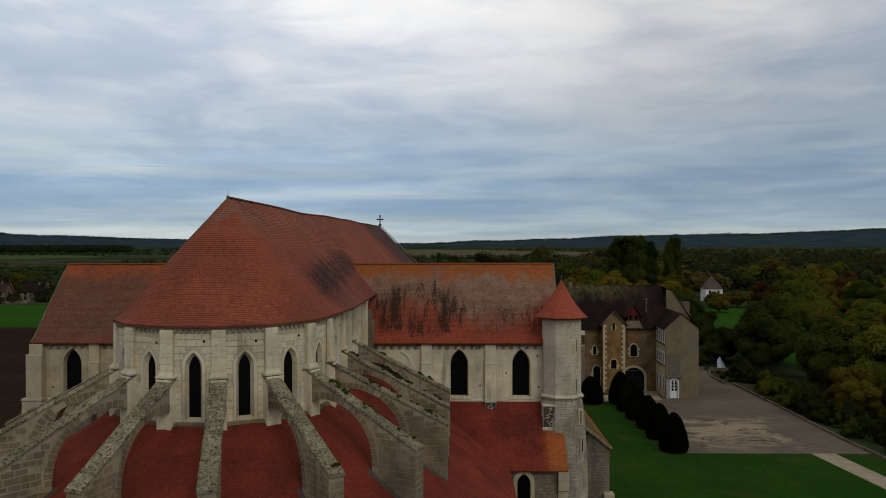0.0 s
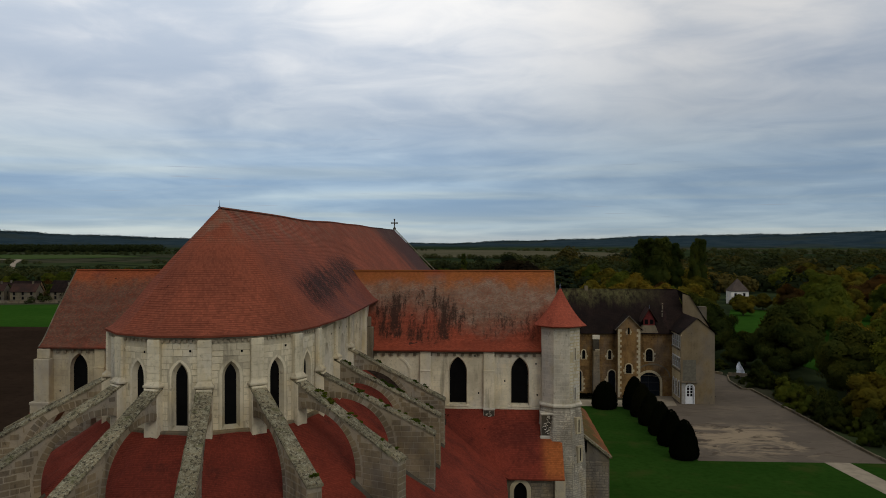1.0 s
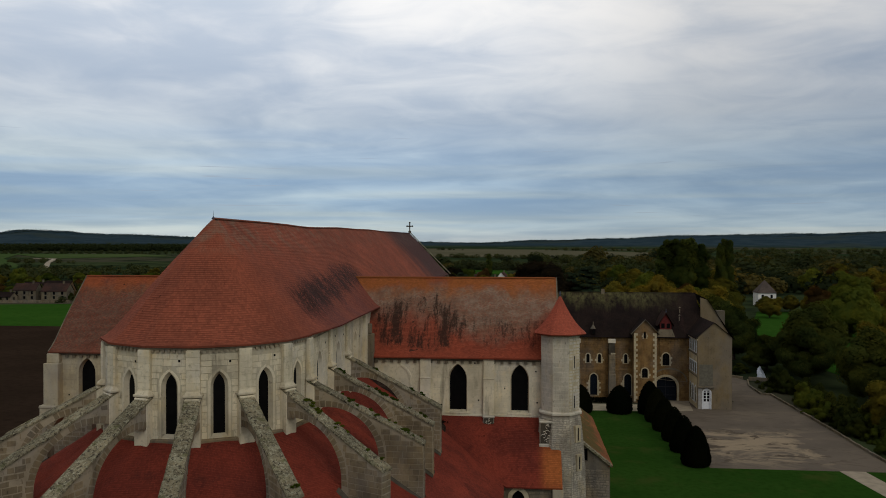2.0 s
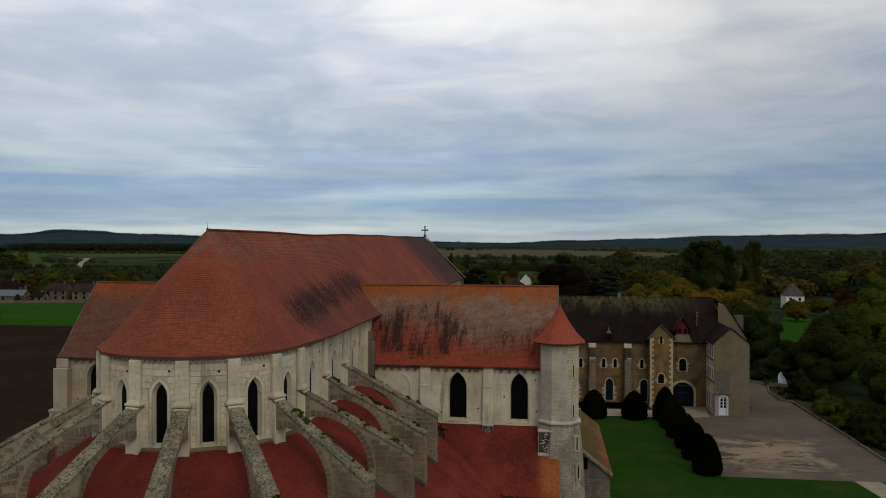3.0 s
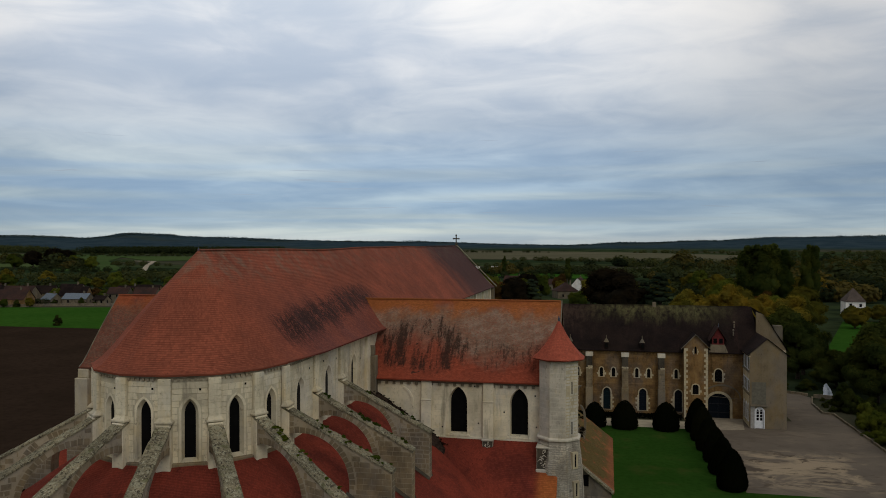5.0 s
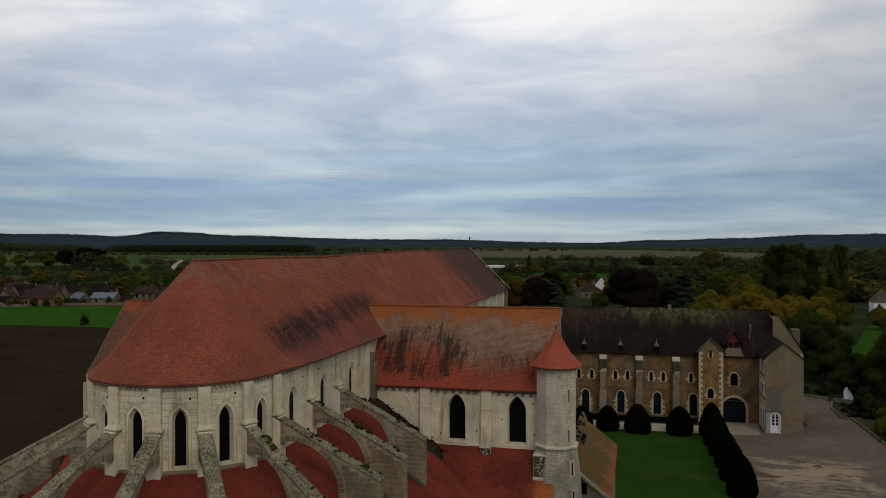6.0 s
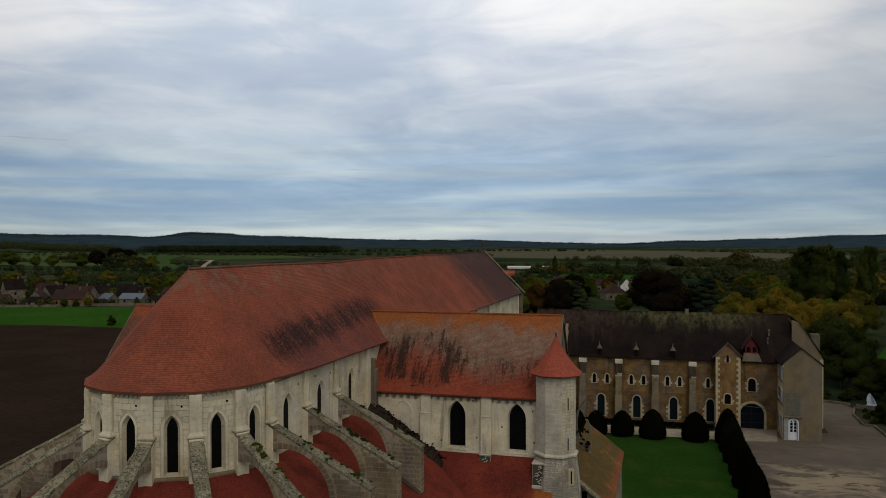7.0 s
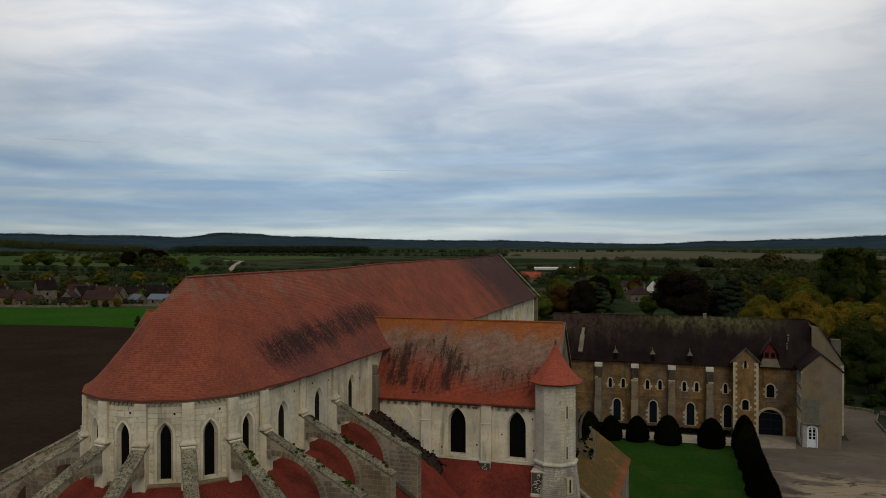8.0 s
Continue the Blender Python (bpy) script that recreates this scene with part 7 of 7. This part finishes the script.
class Grove:
    """Trees of one kind: the first one planted is the one built, the others are copies."""
    def __init__(self, form, mat, label, seeds, group):
        self.kinds = [tree(form, mat, label, s, group) for s in seeds]
        self.count = 0

    def plant(self, x, y, h, wide=1.0, turn=None):
        k = self.count % len(self.kinds)
        m = Matrix.LocRotScale((x, y, 0), Euler((0, 0, self.count * 2.1 if turn is None else turn)), (h / 10 * wide, h / 10 * wide, h / 10))
        if self.count < len(self.kinds):
            self.kinds[k].matrix_basis = m
        else:
            q = self.kinds[k].scale
            copy_thing(self.kinds[k], m @ Matrix.Diagonal((1 / q.x, 1 / q.y, 1 / q.z, 1)))
        self.count += 1


green = Grove("round", LEAF, "leafy dark green broadleaf tree", (1, 2, 3), "trees round the abbey")
olive = Grove("round", LEAF_OLIVE, "olive-green broadleaf tree turning in autumn", (4, 5), "trees round the abbey")
yellow = Grove("round", LEAF_YELLOW, "yellowing autumn tree in a grove", (6, 7), "trees round the abbey")
rust = Grove("round", LEAF_RUST, "rust-brown autumn tree in full leaf", (8,), "trees round the abbey")
copper = Grove("round", LEAF_DARK, "nearly black copper beech with a dense crown", (9,), "trees round the abbey")
poplar = Grove("poplar", LEAF_POPLAR, "tall columnar poplar in dark leaf", (10, 11), "tall poplars")
cedar = Grove("conifer", LEAF_CONIFER, "spreading blue-green cedar with tiered boughs", (12,), "trees round the abbey")
bank_tree = Grove("round", LEAF_SHADED, "deep green broadleaf tree, darkened for the shaded stream bank", (16, 17), "trees round the abbey")
shrub = Grove("shrub", LEAF_SHADED, "dense dark green shrub in leaf", (13, 14), "shrubs along the stream")
shrub_o = Grove("shrub", LEAF, "mid-green shrub by the stream", (15,), "shrubs along the stream")

# beyond the brown building
copper.plant(29, 262, 20.5, 1.5)
cedar.plant(45, 262, 18, 1.15)
cedar.plant(40, 275, 15, 1.1)
for x, h in ((84, 27), (87, 29), (90, 28.0), (93, 29.3), (96, 28.4), (99.5, 27)):
    poplar.plant(x, 311 + (x * 7 % 5), h, 1.0)
poplar.plant(108.5, 313, 28, 0.62)
poplar.plant(112.5, 315, 29, 0.60)
poplar.plant(104, 330, 20, 0.9)
for x, y, h in ((54, 190, 14), (60, 186, 15.5), (66, 192, 13), (71, 205, 12)):
    yellow.plant(x, y, h, 1.1)
for x, y, h in ((48, 196, 12), (76, 196, 14), (82, 210, 13), (60, 215, 13), (90, 235, 14), (70, 240, 14), (52, 232, 13)):
    olive.plant(x, y, h, 1.15)
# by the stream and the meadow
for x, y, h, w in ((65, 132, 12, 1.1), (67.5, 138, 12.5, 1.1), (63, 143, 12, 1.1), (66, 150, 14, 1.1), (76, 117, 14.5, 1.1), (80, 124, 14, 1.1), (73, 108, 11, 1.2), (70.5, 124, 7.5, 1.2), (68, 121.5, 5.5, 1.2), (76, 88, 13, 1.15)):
    bank_tree.plant(x, y, h, w)
for x, y, h, w in ((106, 172, 15, 1.1), (113, 180, 14, 1.1), (82, 78, 12.5, 1.2), (76, 62, 10.5, 1.3), (88, 66, 12, 1.2), (92, 84, 12, 1.2), (72, 48, 9.5, 1.3), (84, 48, 11, 1.3), (98, 58, 11.5, 1.3)):
    green.plant(x, y, h, w)
for x, y, h, w in ((120, 188, 13, 1.1), (100, 100, 12, 1.3), (104, 118, 12, 1.2), (80, 98, 9, 1.3), (70, 66, 8, 1.3)):
    olive.plant(x, y, h, w)
yellow.plant(79, 93, 13.5, 0.75)
yellow.plant(112, 108, 11, 1.0)
for x, y, h in ((111, 258, 6.5), (116, 262, 6), (122, 264, 6.5), (127, 258, 7), (107, 240, 7)):
    olive.plant(x, y, h, 1.3)
rust.plant(139, 226, 12, 1.4)
rust.plant(150, 232, 11, 1.3)
rust.plant(128, 250, 11, 1.2)
rnd = random.Random(77)
for i in range(30):
    y = 46 + i * 2.0 + rnd.uniform(-0.8, 0.8)
    (shrub if i % 3 else shrub_o).plant(65.4 + rnd.uniform(-0.8, 2.8) + (1.5 if y > 98 else 0), y, rnd.uniform(3.0, 5.2), rnd.uniform(0.85, 1.1))
for x, y, h in ((63.2, 98.5, 1.3), (62.9, 102, 1.2), (64.6, 105, 1.4), (66.4, 103, 1.7), (65.8, 99.5, 1.8), (68.2, 105.6, 1.5), (63.9, 107.8, 0.9), (59.5, 119.5, 2.2), (62.5, 117.5, 2.0), (57, 121, 2.6), (64.2, 120, 2.8)):
    shrub.plant(x, y, h, 1.4)
kinds = [green, green, olive, olive, green, yellow, rust, green]
n = 0
while n < 100:
    x, y = rnd.uniform(66, 330), rnd.uniform(150, 430)
    az = math.degrees(math.atan2(x - 20, y + 45))
    meadow = 84 < x < 130 and 120 < y < 262 and x < 84 + (y - 110) * 0.42
    if abs(az - 16.6) < 1.9 and y > 190:
        continue
    if meadow or az > 48 or (110 < x < 134 and 262 < y < 300) or (x < 100 and y < 200) or (150 < x < 185 and 205 < y < 262):
        continue
    rnd.choice(kinds).plant(x, y, rnd.uniform(8.5, 14.5), rnd.uniform(1.0, 1.4))
    n += 1
for i in range(38):
    x, y = rnd.uniform(98, 260), rnd.uniform(40, 150)
    rnd.choice([green, olive, green]).plant(x, y, rnd.uniform(8, 13), rnd.uniform(1.0, 1.4))
# beyond the nave
for x, y, h, k in ((-34, 255, 11, olive), (-27, 262, 12, green), (-19, 268, 14, rust), (-10, 266, 16, copper), (-4, 270, 15, cedar), (-40, 275, 11, yellow), (-22, 290, 11, green), (14, 285, 9, green), (-48, 268, 10, olive), (-10, 310, 13, green), (18, 330, 12, olive), (-30, 330, 13, green), (36, 300, 13, green), (-16, 400, 12, green), (-2, 420, 11, rust), (24, 400, 12, green), (-40, 380, 12, olive), (-70, 420, 12, green), (30, 350, 13, green), (50, 330, 13, olive), (-20, 338, 13, copper), (-12, 344, 15, copper), (-8, 352, 13, green), (-27, 334, 12, rust), (-34, 345, 11, green), (-30, 276, 8, yellow), (-25, 272, 7, olive), (-36, 283, 9, olive), (-20, 280, 7.5, green), (9, 340, 5, green), (14, 352, 6, olive), (-8, 392, 7, green), (20, 372, 7, green), (0, 400, 8, olive), (-14, 372, 8, green), (26, 382, 9, green), (-48, 300, 10, green), (-56, 320, 11, olive), (-62, 360, 12, rust)):
    k.plant(x, y, h, 1.1)
poplar.plant(-2, 520, 19, 0.8)
poplar.plant(-60, 620, 18, 0.8)
# round the village
for i in range(38):
    x = rnd.uniform(-380, -120)
    y = 316 + rnd.uniform(0, 120) + (x + 250) * 0.12
    rnd.choice([green, olive, green, olive, rust]).plant(x, y, rnd.uniform(6, 12), rnd.uniform(1.0, 1.4))
for x, y, h in ((-213, 276, 4.5), (-226, 274, 4.0), (-236, 262, 4.2), (-250, 258, 4.0), (-262, 252, 3.2), (-290, 250, 3.6), (-181, 289, 4.5), (-168, 290, 5), (-162, 286, 5.5), (-208, 279, 3.2), (-163, 195.5, 4.4), (-302, 250, 3.4)):
    shrub.plant(x, y, h, 0.95)
for x, y, h, k in ((-238, 290, 7, green), (-229, 262, 4.5, olive), (-262, 276, 7, green), (-250, 282, 6, green), (-290, 284, 8, olive), (-205, 300, 7, green), (-214, 294, 6.5, green), (-196, 302, 7, olive), (-184, 306, 7, green), (-272, 300, 8, green), (-296, 276, 6, green), (-308, 272, 7, green), (-240, 259, 4, green), (-285, 252, 4.2, green), (-270, 250, 3.6, olive), (-222, 300, 7, rust)):
    k.plant(x, y, h, 1.2)
for x, y, h, k in ((-640, 765, 22, copper), (-618, 770, 25, copper), (-600, 775, 23, copper), (-585, 745, 15, olive), (-560, 735, 16, green), (-792, 765, 17, green), (-812, 775, 15, green), (-770, 765, 21, green), (-709, 740, 14, green), (-688, 745, 16, green), (-640, 735, 17, green), (-530, 720, 15, green)):
    k.plant(x, y, h, 1.2)
rust.plant(-164, 470, 17, 1.1)
cedar.plant(-150, 474, 19, 0.8)


# ---------------------------------------------------------------- hedges and woods of the plain
def wood(name, spots, heights, mat, label, seed, per=34, spread=0.55, leaf=0.12, base=0.5):
    """Far trees and hedges: leaf clumps round many stems."""
    r = np.random.default_rng(seed)
    spots, heights = np.asarray(spots), np.asarray(heights)
    n = len(spots)
    d = r.normal(size=(n, per, 3))
    d /= np.linalg.norm(d, axis=2, keepdims=True)
    k = np.power(r.uniform(0.2, 1, (n, per)), 0.4)[:, :, None]
    h = heights[:, None, None]
    p = d * k * h * np.array([spread, spread, 0.44]) + np.array([0, 0, 1.0]) * h * base
    p[:, :, :2] += spots[:, None, :2]
    gz = np.array([ground_z(x, y) for x, y in spots[:, :2]])
    p[:, :, 2] += gz[:, None]
    size = np.repeat(heights * leaf, per)
    up = d.reshape(-1, 3) * 0.7 + np.array([0, 0, 0.55])
    ob = leaf_mesh(name, p.reshape(-1, 3), size, mat, None, r, out=up / np.linalg.norm(up, axis=1, keepdims=True))
    return tagged(ob, label, "trees", kind="stuff")


def along(pts, gap, jitter, lo, hi, r):
    out, hs = [], []
    for (x0, y0), (x1, y1_) in zip(pts, pts[1:]):
        L = math.hypot(x1 - x0, y1_ - y0)
        for i in range(int(L / gap)):
            f = (i + r.random()) * gap / L
            out.append((x0 + (x1 - x0) * f + r.uniform(-jitter, jitter), y0 + (y1_ - y0) * f + r.uniform(-jitter, jitter)))
            hs.append(r.uniform(lo, hi))
    return out, hs


def area(cx, cy, w, d, n, lo, hi, r):
    return [(cx + r.uniform(-w, w), cy + r.uniform(-d, d)) for _ in range(n)], [r.uniform(lo, hi) for _ in range(n)]


r = random.Random(31)
for pts, gap, jit, lo, hi in (
    ([(-460, 330), (-300, 345), (-150, 360), (-40, 385)], 5, 10, 3, 6),
    ([(-700, 430), (-420, 470), (-200, 500), (-60, 520)], 7, 14, 5, 11),
    ([(-800, 620), (-500, 660), (-220, 640), (0, 590)], 6, 10, 4, 8),
    ([(-400, 900), (-100, 840), (120, 720)], 7, 10, 5, 9),
    ([(-1500, 1400), (-1000, 1500), (-700, 1520)], 8, 8, 4, 7),
    ([(-120, 1240), (40, 1180), (280, 1020), (420, 900)], 6, 10, 6, 10),
    ([(20, 640), (160, 600), (300, 540), (420, 480)], 7, 18, 6, 12),
    ([(60, 760), (260, 720), (460, 620)], 8, 20, 6, 12),
    ([(-340, 540), (-240, 620)], 7, 10, 5, 10),
    ([(-1900, 1750), (-1300, 1700), (-800, 1640), (-300, 1560)], 9, 14, 5, 10),
    ([(500, 1500), (800, 1300), (1100, 1050)], 9, 25, 6, 12),
    ([(300, 1900), (800, 1700), (1400, 1350)], 10, 30, 6, 13),
    ([(100, 2300), (900, 2150), (1700, 1700)], 11, 30, 7, 14),
    ([(-1000, 930), (-760, 900), (-520, 860)], 7, 12, 4, 9),
    ([(-150, 2350), (-900, 2300), (-1700, 2100)], 11, 25, 6, 12)):
    s, h = along(pts, gap, jit, lo, hi, r)
    wood("hedgerow", s, h, LEAF_FAR, "dark hedgerow with scattered trees in the plain", len(s), 130, 0.62, 0.125, 0.42)
for cx, cy, w, d, n, lo, hi in (
    (-1180, 2020, 300, 60, 700, 18, 26), (-2250, 2150, 520, 70, 900, 16, 24), (-1500, 1350, 60, 30, 70, 10, 16), (-900, 1050, 40, 20, 60, 9, 15), (-560, 730, 34, 14, 60, 11, 17), (-250, 322, 130, 18, 170, 5, 9), (-215, 300, 60, 9, 60, 4, 7), (-225, 281, 50, 7, 60, 3, 5), (-285, 262, 40, 8, 60, 3, 5.5), (-420, 560, 120, 40, 90, 5, 10),
    (140, 960, 140, 22, 420, 9, 15), (-40, 700, 60, 30, 120, 6, 11), (180, 520, 120, 60, 420, 8, 14), (330, 470, 110, 90, 520, 8, 14),
    (420, 700, 180, 120, 600, 8, 14), (240, 860, 150, 60, 360, 8, 13), (520, 980, 240, 140, 650, 8, 14), (-150, 560, 60, 35, 120, 6, 12), (430, 300, 90, 140, 420, 8, 13), (250, 380, 90, 60, 260, 8, 13), (260, 120, 60, 80, 220, 7, 12), (110, 400, 50, 40, 110, 8, 12)):
    s, h = area(cx, cy, w, d, n, lo, hi, r)
    if cy < 1200:
        # uneven stands with clearings, each of its own tone
        tone = [mnoise.noise((x / 45, y / 45, 3.0)) for x, y in s]
        for mat, lo_t, hi_t, say in ((LEAF_FAR_DARK, -0.12, 0.06, "dark stand of trees in the plain"), (LEAF_FAR, 0.06, 0.24, "green stand of trees in the plain"), (LEAF_FAR_OLIVE, 0.24, 1.0, "olive and brown autumn trees in the plain")):
            pick = [i for i, q in enumerate(tone) if lo_t <= q < hi_t]
            if pick:
                wood("far_wood", [s[i] for i in pick], [h[i] * (0.45 + 0.75 * abs(mnoise.noise((s[i][0] / 12, s[i][1] / 12, 7.0))) * 2) for i in pick], mat, say, n + int(cy), 150, 0.62, 0.115, 0.45)
        continue
    wood("far_wood", s, h, LEAF_FAR, "dense distant wood in autumn green", n + int(cy), 50, 0.62, 0.10, 0.45)
# tree line of the wooded hills
s, h = [], []
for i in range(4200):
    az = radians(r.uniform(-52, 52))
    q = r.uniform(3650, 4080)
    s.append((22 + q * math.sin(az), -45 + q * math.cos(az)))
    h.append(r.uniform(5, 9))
wood("hill_wood", s, h, LEAF_HILL_HAZE, "woods along the crest of distant hills", 99, 14, 2.2, 0.25, 0.1)
